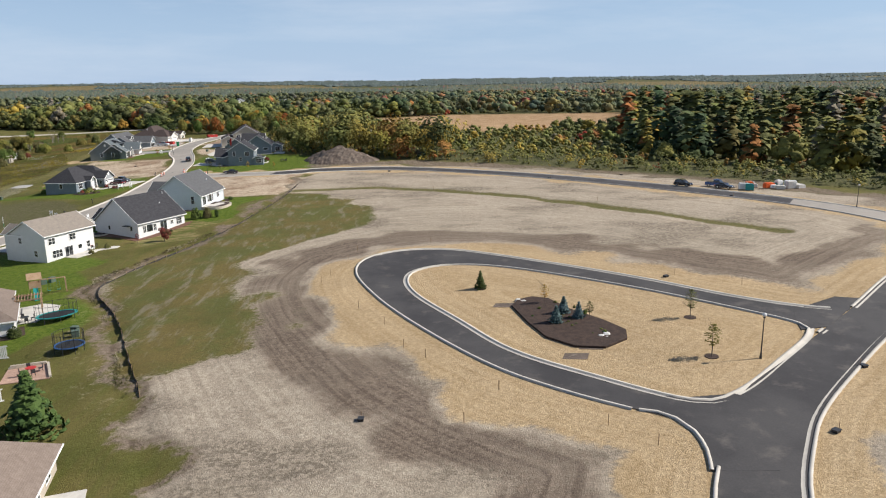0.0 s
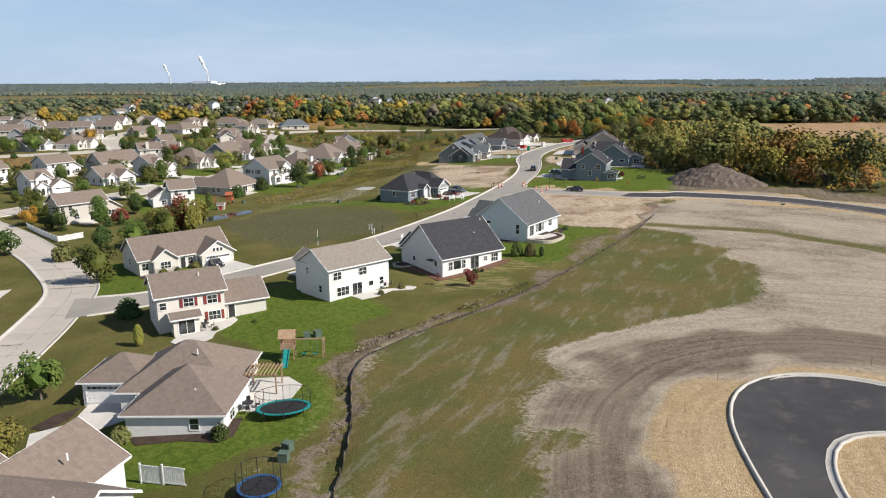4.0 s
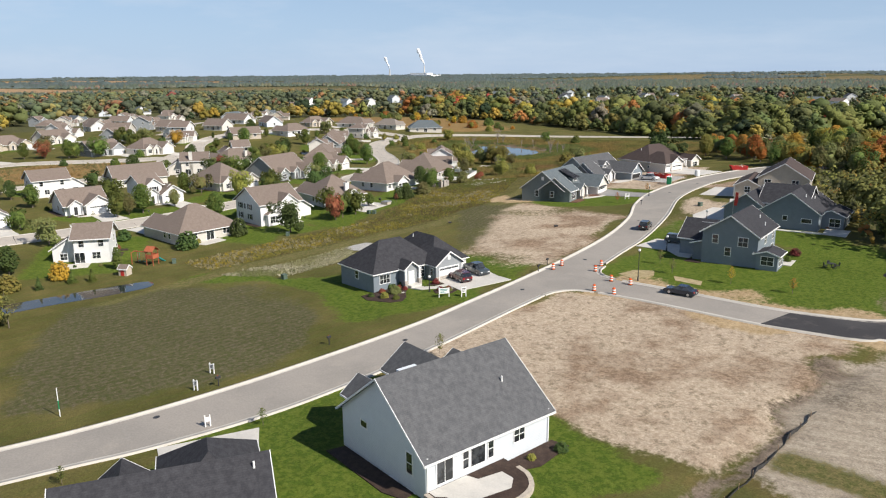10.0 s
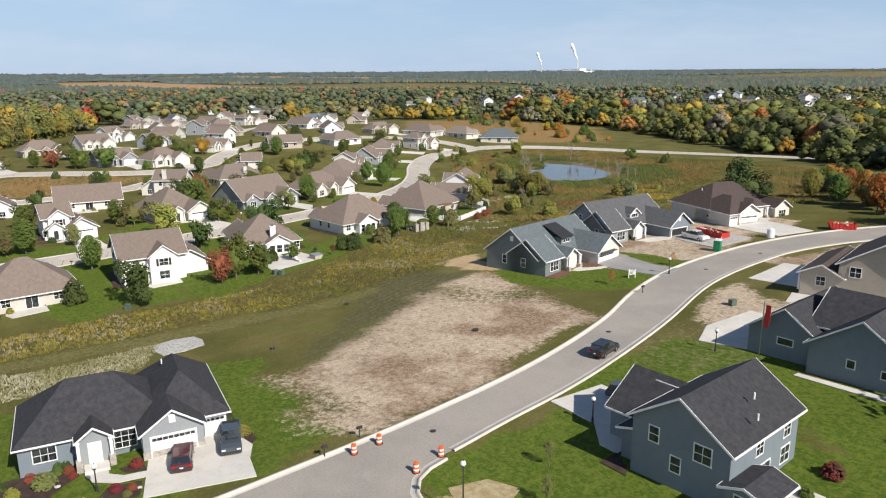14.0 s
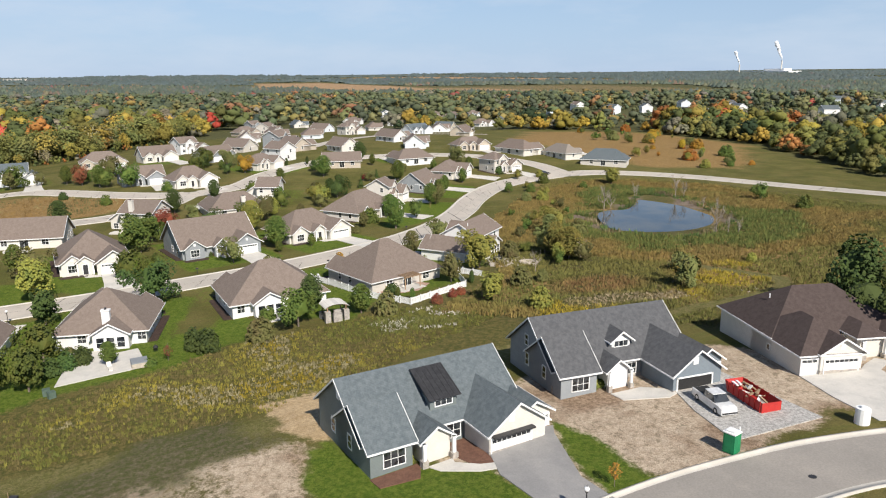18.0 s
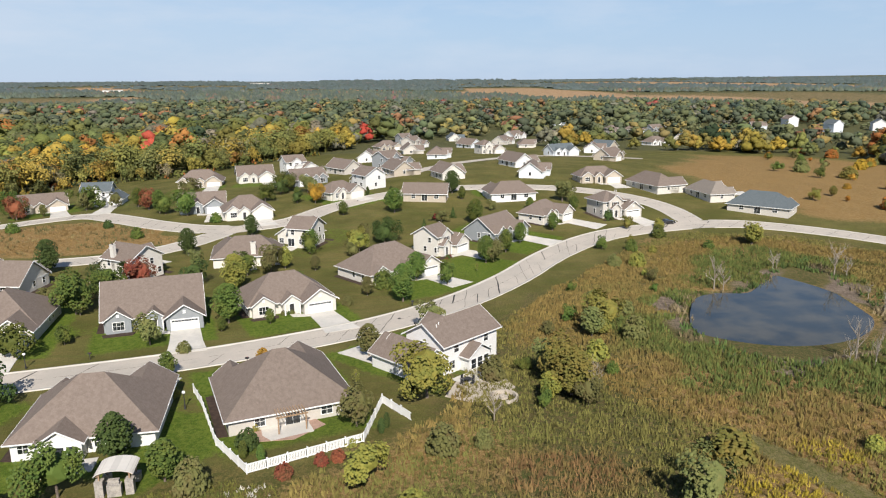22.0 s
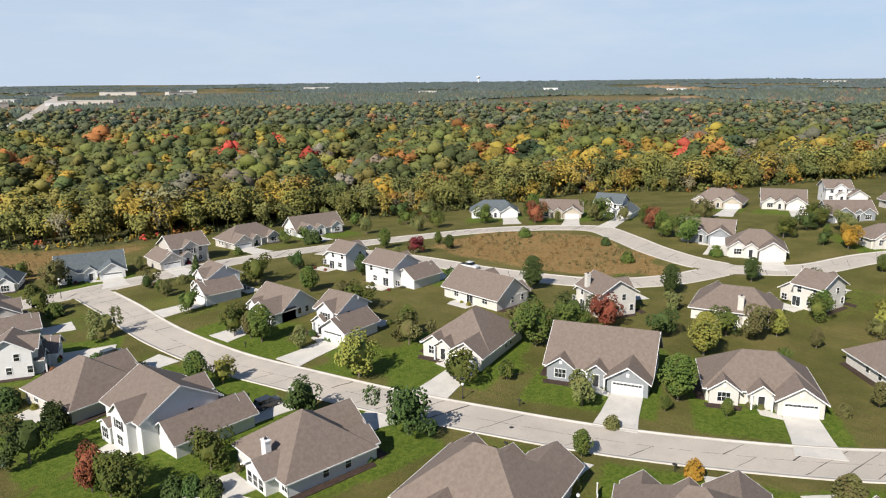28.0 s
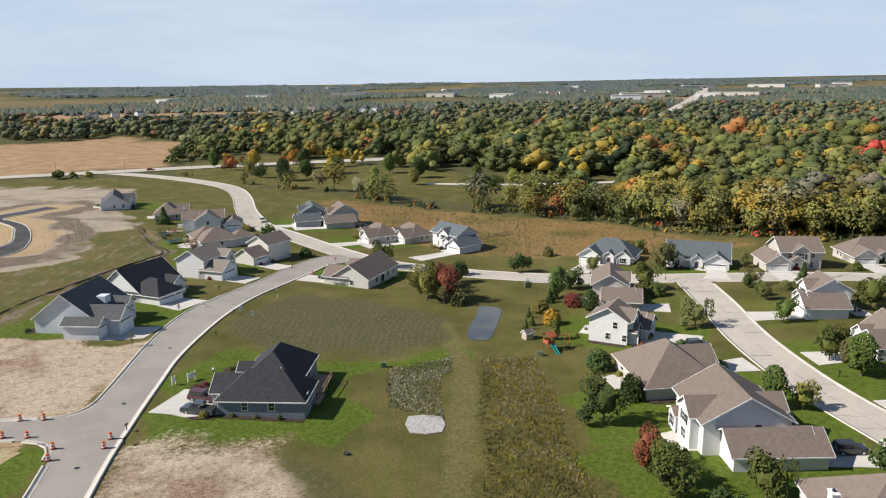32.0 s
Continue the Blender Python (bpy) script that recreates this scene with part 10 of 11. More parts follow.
for px_, py_ in ((25.8, 80.5), (27.8, 93.2), (1.5, 109.9)):
    slab("tree_ring", [(px_ + 0.8 * math.cos(a), py_ + 0.8 * math.sin(a)) for a in np.linspace(0, 6.28, 10, endpoint=False)], MAT["mulch"], 0.06, "ring of dark mulch round a young tree", "mulch ring")


def inlet(x, y, rot=0, label="dark storm inlet box with a stake"):
    ob = thing("storm_inlet", x, y, rot, label, "storm inlet")
    part("box", cached(("inlet_box",), lambda: box_mesh((-0.34, 0.34, -0.28, 0.28, -0.3, 0.24), (-0.38, 0.38, -0.32, 0.32, 0.24, 0.30))), MAT["metal"], ob)
    part("stake", cached(("inlet_stake",), lambda: box_mesh((-0.48, -0.43, -0.025, 0.025, -0.2, 0.8))), MAT["wood"], ob)


for ix, iy in ((30.4, 111.3), (-13.1, 69.6), (30.3, 62.8), (40.6, 76.1), (-19.8, 247.4), (30.1, 221.0), (52.9, 224.7), (68.9, 180.1), (-132.6, 258.0), (-144.2, 275.1), (-119.0, 283.0)):
    inlet(ix, iy, ix * 7)


def stakes(points, h=1.1):
    for k, (x, y) in enumerate(points):
        ob = thing("survey_stake", x, y, k * 31, "thin wooden survey stake", "stake", "survey stakes")
        part("lath", cached(("lath", h), lambda: box_mesh((-0.035, 0.035, -0.02, 0.02, -0.2, h))), MAT["wood"], ob)


stakes([(-16.6, 104.0), (-12.4, 96.5), (-24, 118), (-23, 122), (-9.5, 88), (-6.8, 84.4), (1.0, 74.6), (-3, 68), (10.5, 66), (14, 62), (-21, 131), (-20, 138), (-6, 141), (32, 112), (40, 106), (-30, 204), (-5, 206), (15, 200), (35, 178)])

# spoil heap of dug soil
heap = thing("spoil_heap", -39.5, 279, 0, "steep heap of dark dug soil", "soil heap")
bm = bmesh.new()
bmesh.ops.create_grid(bm, x_segments=44, y_segments=36, size=1)
for v in bm.verts:
    x, y = v.co.x * 15.5, v.co.y * 11.5
    r = math.hypot(x / 14.5 + 0.10 * math.sin(y * 0.5), y / 10.5)
    v.co = Vector((x, y, -0.6 + 7.4 * max(0.0, 1 - r) ** 0.8 * (0.85 + 0.2 * noise.noise(Vector((x * 0.22, y * 0.22, 1)))) + (0.5 * noise.noise(Vector((x * 0.8, y * 0.8, 3))) if r < 1 else -0.3)))
part("soil_mass", tidy(bm), MAT["spoil"], heap)


# ---- fences ----
def fence(pts, h, label, category="fence", material="trim", post_every=2.4, slat=True, name="fence"):
    cx, cy = pts[0]
    ob = thing(name, cx, cy, 0, label, category)
    base = Vector((cx, cy, float(gz(cx, cy))))
    for (ax, ay), (bx, by) in zip(pts, pts[1:]):
        d = Vector((bx - ax, by - ay))
        n = max(1, round(d.length / post_every))
        ang = math.degrees(math.atan2(d.y, d.x))
        step = d.length / n
        for k in range(n):
            x, y = ax + d.x * (k + 0.5) / n, ay + d.y * (k + 0.5) / n
            z = float(gz(x, y))
            post = part("post", cached(("fence_post", h, material), lambda: box_mesh((-0.07, 0.07, -0.07, 0.07, -0.3, h + 0.1), (-0.09, 0.09, -0.09, 0.09, h + 0.1, h + 0.16))), MAT[material], ob)
            post.matrix_basis = Matrix.Translation(Vector((x, y, z)) - base - Vector((math.cos(radians(ang)), math.sin(radians(ang)), 0)) * step / 2) @ pose(0, 0, 0, 0, 0, ang)
            turn = Matrix.Translation(Vector((x, y, z)) - base) @ pose(0, 0, 0, 0, 0, ang)
            for zz in (0.17, h - 0.07) + (() if slat else (h * 0.5,)):
                part("rail", cached(("fence_rail", round(step, 2), material), lambda: box_mesh((-step / 2, step / 2, -0.03, 0.03, -0.07, 0.07))), MAT[material], ob).matrix_basis = turn @ pose(0, 0, zz)
            for j in range(int((step - 0.1) / 0.19) if slat else 0):
                part("picket", cached(("fence_picket", h, material), lambda: box_mesh((0, 0.145, -0.015, 0.015, 0.24, h - 0.14))), MAT[material], ob).matrix_basis = turn @ pose(-step / 2 + 0.03 + j * 0.19, 0, 0)


fence([(-212.6, 314.9), (-207.8, 317.5), (-195.3, 322.9), (-187.7, 328.5), (-194.7, 341.5), (-206.6, 343.2)], 1.25, "white vinyl picket fence round the back garden")
fence([(-206.6, 343.2), (-200.5, 347.4)], 1.25, "white vinyl fence beside the garden")
fence([(-193.8, 165.5), (-173.3, 159.6), (-172.0, 165.6)], 1.4, "white vinyl fence behind the old house")
fence([(-64.9, 91.2), (-60.6, 92.4)], 1.8, "beige privacy fence panel in the yard", material="trim")
fence([(-56.0, 77.9), (-53.7, 79.2)], 1.6, "white privacy fence beside the house")
fence([(-147.9, 110.8), (-170, 92), (-180, 86)], 1.2, "weathered wooden rail fence", material="wood", slat=False)

silt = thing("silt_fence", -63.5, 121, 0, "low black silt fence along the ditch", "silt fence")
base = Vector((-63.5, 121, float(gz(-63.5, 121))))
line = [tuple(p) for p in smooth([(-38.4, 78.5), (-45.6, 92.6), (-52.6, 106.2), (-61.8, 121), (-61.4, 130), (-56, 148), (-51.4, 168), (-48.5, 188), (-47, 205), (-46.8, 226)], 1.4)]
bm = bmesh.new()
prev = None
sr = random.Random(3)
for x, y in line:
    z = float(gz(x, y)) - base.z
    cur = [bm.verts.new((x - base.x + sr.uniform(-0.12, 0.12), y - base.y, z - 0.4)), bm.verts.new((x - base.x + sr.uniform(-0.2, 0.2), y - base.y, z + sr.uniform(0.02, 0.22)))]
    if prev:
        bm.faces.new((prev[0], cur[0], cur[1], prev[1]))
    prev = cur
part("cloth", bm, MAT["silt"], silt)
for x, y in line[::2]:
    p = part("stake", cached(("silt_stake",), lambda: box_mesh((-0.03, 0.03, -0.03, 0.03, -0.4, 0.5))), MAT["wood"], silt)
    p.location = Vector((x, y, float(gz(x, y)))) - base


# ---- back yards ----
def trampoline(x, y, rot, rx, ry, pad, label):
    ob = thing("trampoline", x, y, rot, label, "trampoline")
    n = 20

    def ring(r0, r1, z0, z1):
        bm = bmesh.new()
        a = [[bm.verts.new((rx * r * math.cos(6.283 * i / n), ry * r * math.sin(6.283 * i / n), z)) for i in range(n)] for r, z in ((r0, z1), (r1, z1), (r1, z0), (r0, z0))]
        for k in range(4):
            for i in range(n):
                bm.faces.new((a[k][i], a[k][(i + 1) % n], a[(k + 1) % 4][(i + 1) % n], a[(k + 1) % 4][i]))
        return bm

    part("pad", ring(0.86, 1.0, 0.84, 0.92), MAT[pad], ob, "coloured edge pad")
    bm = bmesh.new()
    bm.faces.new([bm.verts.new((rx * 0.87 * math.cos(6.283 * i / n), ry * 0.87 * math.sin(6.283 * i / n), 0.86)) for i in range(n)])
    part("mat", bm, MAT["black"], ob)
    part("net_rim", ring(0.985, 1.0, 2.55, 2.6), MAT["metal"], ob)
    for k in range(8):
        a = 6.283 * k / 8
        p = part("net_pole", cached(("net_pole",), lambda: box_mesh((-0.03, 0.03, -0.03, 0.03, 0.0, 2.6))), MAT["metal"], ob)
        p.location = (rx * 0.99 * math.cos(a), ry * 0.99 * math.sin(a), 0)
    for k in range(24):
        a = 6.283 * k / 24
        p = part("net_cord", cached(("net_cord",), lambda: box_mesh((-0.008, 0.008, -0.008, 0.008, 0.9, 2.58))), MAT["black"], ob)
        p.location = (rx * 0.985 * math.cos(a), ry * 0.985 * math.sin(a), 0)


MAT["bluepad"] = surface("blue_pad", (0.03, 0.09, 0.22), (0.025, 0.07, 0.18), 3, 20, rough=0.6, amount=0.1)
trampoline(-61.6, 107.0, 40, 2.9, 1.9, "teal", "oval trampoline with a teal pad and safety net")
trampoline(-53.4, 93.8, 0, 1.9, 1.9, "bluepad", "round trampoline with a dark blue pad and net")

play = thing("play_tower", -71.8, 120.4, 30, "wooden play tower with a teal slide and swings", "playset")
for sx in (-0.8, 0.8):
    for sy in (-0.8, 0.8):
        p = part("post", cached(("play_post",), lambda: box_mesh((-0.06, 0.06, -0.06, 0.06, -0.2, 3.0))), MAT["wood"], play)
        p.location = (sx, sy, 0)
part("platform", box_mesh((-0.9, 0.9, -0.9, 0.9, 1.45, 1.56)), MAT["wood"], play)
part("guard_rail", box_mesh((-0.9, 0.9, -0.9, -0.84, 1.56, 2.3), (-0.9, 0.9, 0.84, 0.9, 1.56, 2.3), (-0.9, -0.84, -0.9, 0.9, 1.56, 2.3)), MAT["wood"], play)
bm = bmesh.new()
prism(bm, [(-1.1, 3.0), (0, 3.9), (1.1, 3.0), (1.1, 2.95), (0, 3.85), (-1.1, 2.95)], -1.1, 1.1, False)
part("roof", tidy(bm), MAT["wood"], play, "small pitched timber roof")
slide = part("slide", box_mesh((-0.3, 0.3, 0, 3.0, -0.03, 0.03), (-0.36, -0.3, 0, 3.0, -0.03, 0.2), (0.3, 0.36, 0, 3.0, -0.03, 0.2)), MAT["teal"], play, "teal plastic slide")
slide.matrix_basis = pose(0, -0.9, 1.5, -32, 0, 180)
part("swing_beam", box_mesh((0.9, 4.6, -0.07, 0.07, 2.5, 2.64), (4.45, 4.6, -0.9, -0.8, 0, 2.5), (4.45, 4.6, 0.8, 0.9, 0, 2.5), (4.45, 4.6, -0.9, 0.9, 2.4, 2.5)), MAT["wood"], play)
for sx in (2.0, 3.4):
    part("swing", cached(("swing", sx), lambda: box_mesh((sx - 0.25, sx - 0.23, -0.02, 0.02, 0.6, 2.5), (sx + 0.23, sx + 0.25, -0.02, 0.02, 0.6, 2.5), (sx - 0.28, sx + 0.28, -0.12, 0.12, 0.55, 0.6))), MAT["teal"], play)


MAT["redwood"] = surface("red_stained_wood", (0.36, 0.10, 0.05), (0.42, 0.13, 0.06), 2, 16, bump=0.3)
tower_play = copy_thing(play, pose(-169.5, 213.5, float(gz(-169.5, 213.5)), 0, 0, 205))
tagged(tower_play, "red-stained wooden play tower with a pitched roof and swings", "playset")
for q in tower_play.children:
    if q.data and q.data.materials and q.data.materials[0] == MAT["wood"]:
        q.data = q.data.copy()
        q.data.materials[0] = MAT["redwood"]


def pergola(x, y, rot, w, d, label, material="wood"):
    ob = thing("pergola", x, y, rot, label, "pergola")
    for sx in (-1, 1):
        for sy in (-1, 1):
            p = part("post", cached(("pergola_post", material), lambda: box_mesh((-0.08, 0.08, -0.08, 0.08, -0.2, 2.4))), MAT[material], ob)
            p.location = (sx * w / 2, sy * d / 2, 0)
    for sy in (-1, 1):
        p = part("beam", cached(("pergola_beam", w, material), lambda: box_mesh((-w / 2 - 0.3, w / 2 + 0.3, -0.05, 0.05, 2.3, 2.5))), MAT[material], ob)
        p.location = (0, sy * d / 2, 0)
    n = int(w / 0.35)
    for k in range(n):
        p = part("rafter", cached(("pergola_rafter", d, material), lambda: box_mesh((-0.04, 0.04, -d / 2 - 0.3, d / 2 + 0.3, 2.5, 2.64))), MAT[material], ob)
        p.location = (-w / 2 + w * k / (n - 1), 0, 0)


pergola(-68.0, 111.4, 27, 3.4, 3.0, "brown timber pergola over the patio")
pergola(-199.6, 331.5, 292, 3.6, 2.8, "brown timber pergola behind the beige house")


def garden_set(x, y, rot, colour="metal", label="dark metal garden table with four chairs"):
    ob = thing("garden_table", x, y, rot, label, "garden furniture")
    cone_part("tabletop", ob, 0.62, 0.62, 0.72, 0.76, MAT[colour], 14)
    cone_part("pedestal", ob, 0.08, 0.05, 0.0, 0.72, MAT[colour], 8)
    for k in range(4):
        c, s = math.cos(1.57 * k + 0.7), math.sin(1.57 * k + 0.7)
        ch = thing("garden_chair", x + 1.05 * c, y + 1.05 * s, math.degrees(1.57 * k + 0.7), "dark metal garden chair", "chair", "garden chairs")
        ch.location.z = ob.location.z = float(gz(x, y)) + 0.12
        part("seat", cached(("gc_seat",), lambda: box_mesh((-0.22, 0.22, -0.22, 0.22, 0.42, 0.47))), MAT[colour], ch)
        part("backrest", cached(("gc_back",), lambda: box_mesh((0.20, 0.25, -0.22, 0.22, 0.47, 0.95))), MAT[colour], ch)
        for lx in (-0.19, 0.19):
            for ly in (-0.19, 0.19):
                part("leg", cached(("gc_leg", lx, ly), lambda: box_mesh((lx - 0.02, lx + 0.02, ly - 0.02, ly + 0.02, 0, 0.42))), MAT[colour], ch)


garden_set(-91.6, 139.6 - 14, 20)
garden_set(-77.4, 152.8, 0, "red", "red metal garden table with chairs on the patio")
garden_set(-66.2, 106.6, 0)
garden_set(-200.5, 326.8, 0)
garden_set(-213.2, 355.8, 0)
garden_set(-61.6, 282.0 - 2, 0)

slab("patio", [(-57.0, 83.8), (-58.4, 88.2), (-54.2, 89.6), (-51.5, 84.9)][::-1], MAT["paver"], 0.10, "reddish paver patio beside the house", "patio")
garden_set(-54.6, 86.6, 20, "red", "red garden table with chairs on the paver patio")
wall = thing("garden_wall", -54.2, 86.6, 0, "low tan block wall round the patio", "garden wall")
for x0, y0, x1, y1 in ((-4.0, 1.7, 0.0, 3.1), (0.1, 3.0, 2.7, -1.6)):
    n = int(math.hypot(x1 - x0, y1 - y0) / 0.45)
    for k in range(n):
        for z in (0, 1):
            a = (k + 0.5 * z + 0.25) / (n + 0.5)
            p = part("block", cached(("garden_block",), lambda: box_mesh((-0.215, 0.215, -0.14, 0.14, -0.12, 0.115))), MAT["wall_block"], wall)
            p.location, p.rotation_euler = (x0 + (x1 - x0) * a, y0 + (y1 - y0) * a, 0.10 + 0.235 * z), (0, 0, math.atan2(y1 - y0, x1 - x0))
slab("patio", [(-208.3, 352.2), (-216.0, 354.8), (-215.9, 361.3), (-211.3, 362.8), (-207.2, 361.0), (-206.0, 355.9)], MAT["wall_block"], 0.08, "rounded tan paver patio", "patio")
ring = thing("fire_ring", -207.2, 360.6, 0, "round block seat wall and fire pit on the patio", "fire pit")
for rr, hh in ((2.1, 0.5), (0.6, 0.35)):
    bm = bmesh.new()
    n = 20
    a = [[bm.verts.new((r * math.cos(6.283 * i / n), r * math.sin(6.283 * i / n), z)) for i in range(n + 1)] for r, z in ((rr, 0), (rr, hh), (rr - 0.35, hh), (rr - 0.35, 0))]
    for k in range(4):
        for i in range(n if rr < 1 else 13):
            bm.faces.new((a[k][i], a[k][i + 1], a[(k + 1) % 4][i + 1], a[(k + 1) % 4][i]))
    part("block_ring", tidy(bm), MAT["wall_block"], ring)
slab("patio", [(-199.7, 323.8), (-203.1, 333.5), (-200.2, 336.0), (-196.1, 332.5), (-195.7, 326.2)], MAT["paver"], 0.08, "brown paver patio behind the beige house", "patio")
slab("gravel_pad", [(-141.1, 245.2), (-143.6, 244.6), (-146.4, 245.1), (-146.9, 248.0), (-146.2, 250.8), (-143.8, 251.4), (-141.4, 251.0), (-140.7, 248.0)], MAT["gravel"], 0.12, "patch of white gravel at a drain outlet", "gravel")
MAT["utility"] = surface("grey_green_metal", (0.10, 0.14, 0.11), (0.08, 0.115, 0.09), 2, 14, rough=0.5, amount=0.15)
for k, (ux, uy) in enumerate(((-56.1, 100.9), (-55.2, 99.2), (-74.0, 127.1), (-73.1, 128.3), (-101.6, 317.0), (-172.1, 273.4), (-170.9, 274.2), (-168.8, 245.7), (-167.1, 216.9), (-136.5, 223.2))):
    ob = thing("utility_box", ux, uy, 20 * k, "green metal utility box in the grass", "utility box")
    part("cabinet", cached(("utility",), lambda: box_mesh((-0.45, 0.45, -0.4, 0.4, -0.1, 0.85), (-0.48, 0.48, -0.43, 0.43, 0.85, 0.92))), MAT["utility"], ob)
little = thing("playhouse", -166.2, 206.5, 30, "small red wooden playhouse", "playhouse")
block(little, -0.9, 0.9, -0.8, 0.8, 1.4, "gable_x", 0.8, "tan", "r_brown", 0.15, -0.1)
part("door_leaf", box_mesh((-0.35, 0.35, -0.86, -0.8, 0, 1.2)), MAT["red"], little)

# erosion mats and stones round the crossing and the storm basin
MAT["mat"] = surface("straw_mat", (0.300, 0.235, 0.120), (0.420, 0.340, 0.200), 1.4, 9, amount=0.6, bump=0.4)
slab("erosion_mat", [(-88.0, 257.4), (-87.0, 261.0), (-84.0, 262.4), (-82.6, 259.6), (-84.4, 256.2)], MAT["mat"], 0.04, "patch of straw erosion mat on the lawn", "erosion mat")
slab("erosion_mat", [(-80.0, 261.4), (-78.6, 259.2), (-74.2, 259.0), (-75.0, 261.2)], MAT["mat"], 0.04, "strip of straw erosion mat on the lawn", "erosion mat")
for sx, sy, sh, tint in ((-85.3, 266.8, 2.6, "leaf_olive"), (-80.9, 262.6, 2.6, "leaf_olive"), (-71.0, 262.6, 2.8, "leaf_gold"), (-61.9, 263.2, 2.4, "leaf_gold"), (-92.6, 170.3, 1.9, "leaf_green"), (-88.0, 188.3, 2.0, "leaf_green"), (-86.6, 212.9, 3.0, "leaf_olive"),
                        (-121.8, 328.4, 2.4, "leaf_orange"), (-121.4, 312.6, 2.6, "leaf_orange"), (-69.8, 158.2, 2.2, "leaf_red")):
    tree(sx, sy, sh, "sparse", tint, 1.2)

# planting round the slate ranch house and the blue houses
ranch = new_houses[7]
for lx, ly, hh, tint in ((-9.0, -6.6, 0.9, "leaf_red"), (-6.4, -6.6, 0.8, "leaf_green"), (-5.2, -6.8, 0.8, "leaf_red"), (-7.6, -8.6, 1.5, "leaf_olive"), (-10.6, -9.4, 1.1, "leaf_yellow"), (-4.8, -8.2, 0.7, "leaf_red"), (1.7, -9.6, 1.0, "leaf_red"), (-0.8, -13.6, 0.8, "leaf_red"),
                        (0.8, -14.2, 0.7, "leaf_red"), (0.2, -15.2, 0.6, "leaf_olive"), (13.8, -8.6, 1.2, "leaf_yellow"), (-11.8, -7.0, 0.8, "leaf_dark"), (-9.6, -11.6, 0.8, "leaf_green"), (13.0, -4.0, 0.7, "leaf_dark"), (13.1, 0.0, 0.7, "leaf_green"), (13.1, 4.0, 0.8, "leaf_dark")):
    q = to_world(ranch, [(lx, ly)])[0]
    tree(q[0], q[1], hh, "bush", tint, 1.2, "garden shrubs beside the houses")
for lx, ly in ((-8.6, -10.4), (-6.6, -10.0), (1.2, -15.0)):
    q = to_world(ranch, [(lx, ly)])[0]
    boulders("boulder", q[0], q[1], 1, 0.45, int(lx * 3) + 40)

# patio of the white chimney house: spa, loungers, grill; and the arched pavilion next door
spa = thing("hot_tub", -177.7, 284.6, 10, "grey covered hot tub on the patio", "hot tub")
part("tub", box_mesh((-1.1, 1.1, -1.1, 1.1, 0.1, 0.85)), MAT["wall_block"], spa)
part("cover", box_mesh((-1.15, 1.15, -1.15, 1.15, 0.85, 0.98)), MAT["grey"], spa, "folding grey cover")
for k in range(3):
    ob = thing("sun_lounger", -178.2 - 0.9 * k, 280.6 - 0.2 * k, 195, "pale slatted sun lounger on the patio", "lounger", "loungers on the patio")
    part("bed_frame", cached(("lounger_bed",), lambda: box_mesh((-0.9, 0.3, -0.3, 0.3, 0.34, 0.42))), MAT["cream"], ob)
    part("backrest", cached(("lounger_back",), lambda: box_mesh((0, 0.75, -0.3, 0.3, -0.03, 0.04))), MAT["cream"], ob).matrix_basis = pose(0.3, 0, 0.40, 0, -50, 0)
    for lx in (-0.8, 0.2):
        part("leg", cached(("lounger_leg",), lambda: box_mesh((-0.03, 0.03, -0.28, 0.28, 0.05, 0.34))), MAT["cream"], ob).location = (lx, 0, 0)
grill = thing("grill", -182.9, 286.6, 0, "black covered kettle grill by the wall", "grill")
cone_part("lid", grill, 0.42, 0.2, 0.75, 1.1, MAT["black"], 12)
cone_part("bowl", grill, 0.25, 0.42, 0.45, 0.75, MAT["black"], 12)
for k in range(3):
    cone_part("leg", grill, 0.025, 0.025, 0.05, 0.5, MAT["metal"], 6, 0.25 * math.cos(2.1 * k), 0.25 * math.sin(2.1 * k))
slab("patio", [(-174.6, 273.9), (-177.0, 285.7), (-185.6, 283.9), (-183.4, 274.3)], MAT["concrete"], 0.09, "wide pale patio behind the white house", "patio")
pav = thing("pavilion", -186.0, 314.6, 98, "arched timber pavilion on stone piers", "pavilion")
for k, (sx, sy) in enumerate(((-1.6, -1.4), (1.6, -1.4), (-1.6, 1.4), (1.6, 1.4))):
    part("pier", cached(("pav_pier", k > 1), lambda: box_mesh((-0.45, 0.45, -0.45, 0.45, -0.2, 1.9 if k < 2 else 1.0))), MAT["stone"], pav).location = (sx, sy, 0)
    part("post", cached(("pav_post",), lambda: box_mesh((-0.08, 0.08, -0.08, 0.08, 0.9, 2.6))), MAT["wood"], pav).location = (sx, sy, 0)
for sy in (-1.4, -0.7, 0.0, 0.7, 1.4):
    bm = bmesh.new()
    arc = [(2.0 * math.sin(a), 2.5 + 0.7 * math.cos(a) - 0.2) for a in np.linspace(-1.35, 1.35, 11)]
    prism(bm, arc + [(u * 0.96, z - 0.18) for u, z in arc[::-1]], sy - 0.06, sy + 0.06, True)
    part("arch_beam", tidy(bm), MAT["wood"], pav)
bm = bmesh.new()
arc = [(2.15 * math.sin(a), 2.36 + 0.74 * math.cos(a)) for a in np.linspace(-1.35, 1.35, 15)]
prism(bm, arc + [(u * 0.985, z - 0.07) for u, z in arc[::-1]], -1.75, 1.75, True)
part("canopy", tidy(bm), MAT["cream"], pav, "curved cream canopy")
part("fireplace", box_mesh((-0.75, 0.75, -2.0, -1.3, -0.2, 1.5), (-0.6, 0.6, -1.9, -1.4, 1.5, 2.05)), MAT["stone"], pav, "stone fireplace")

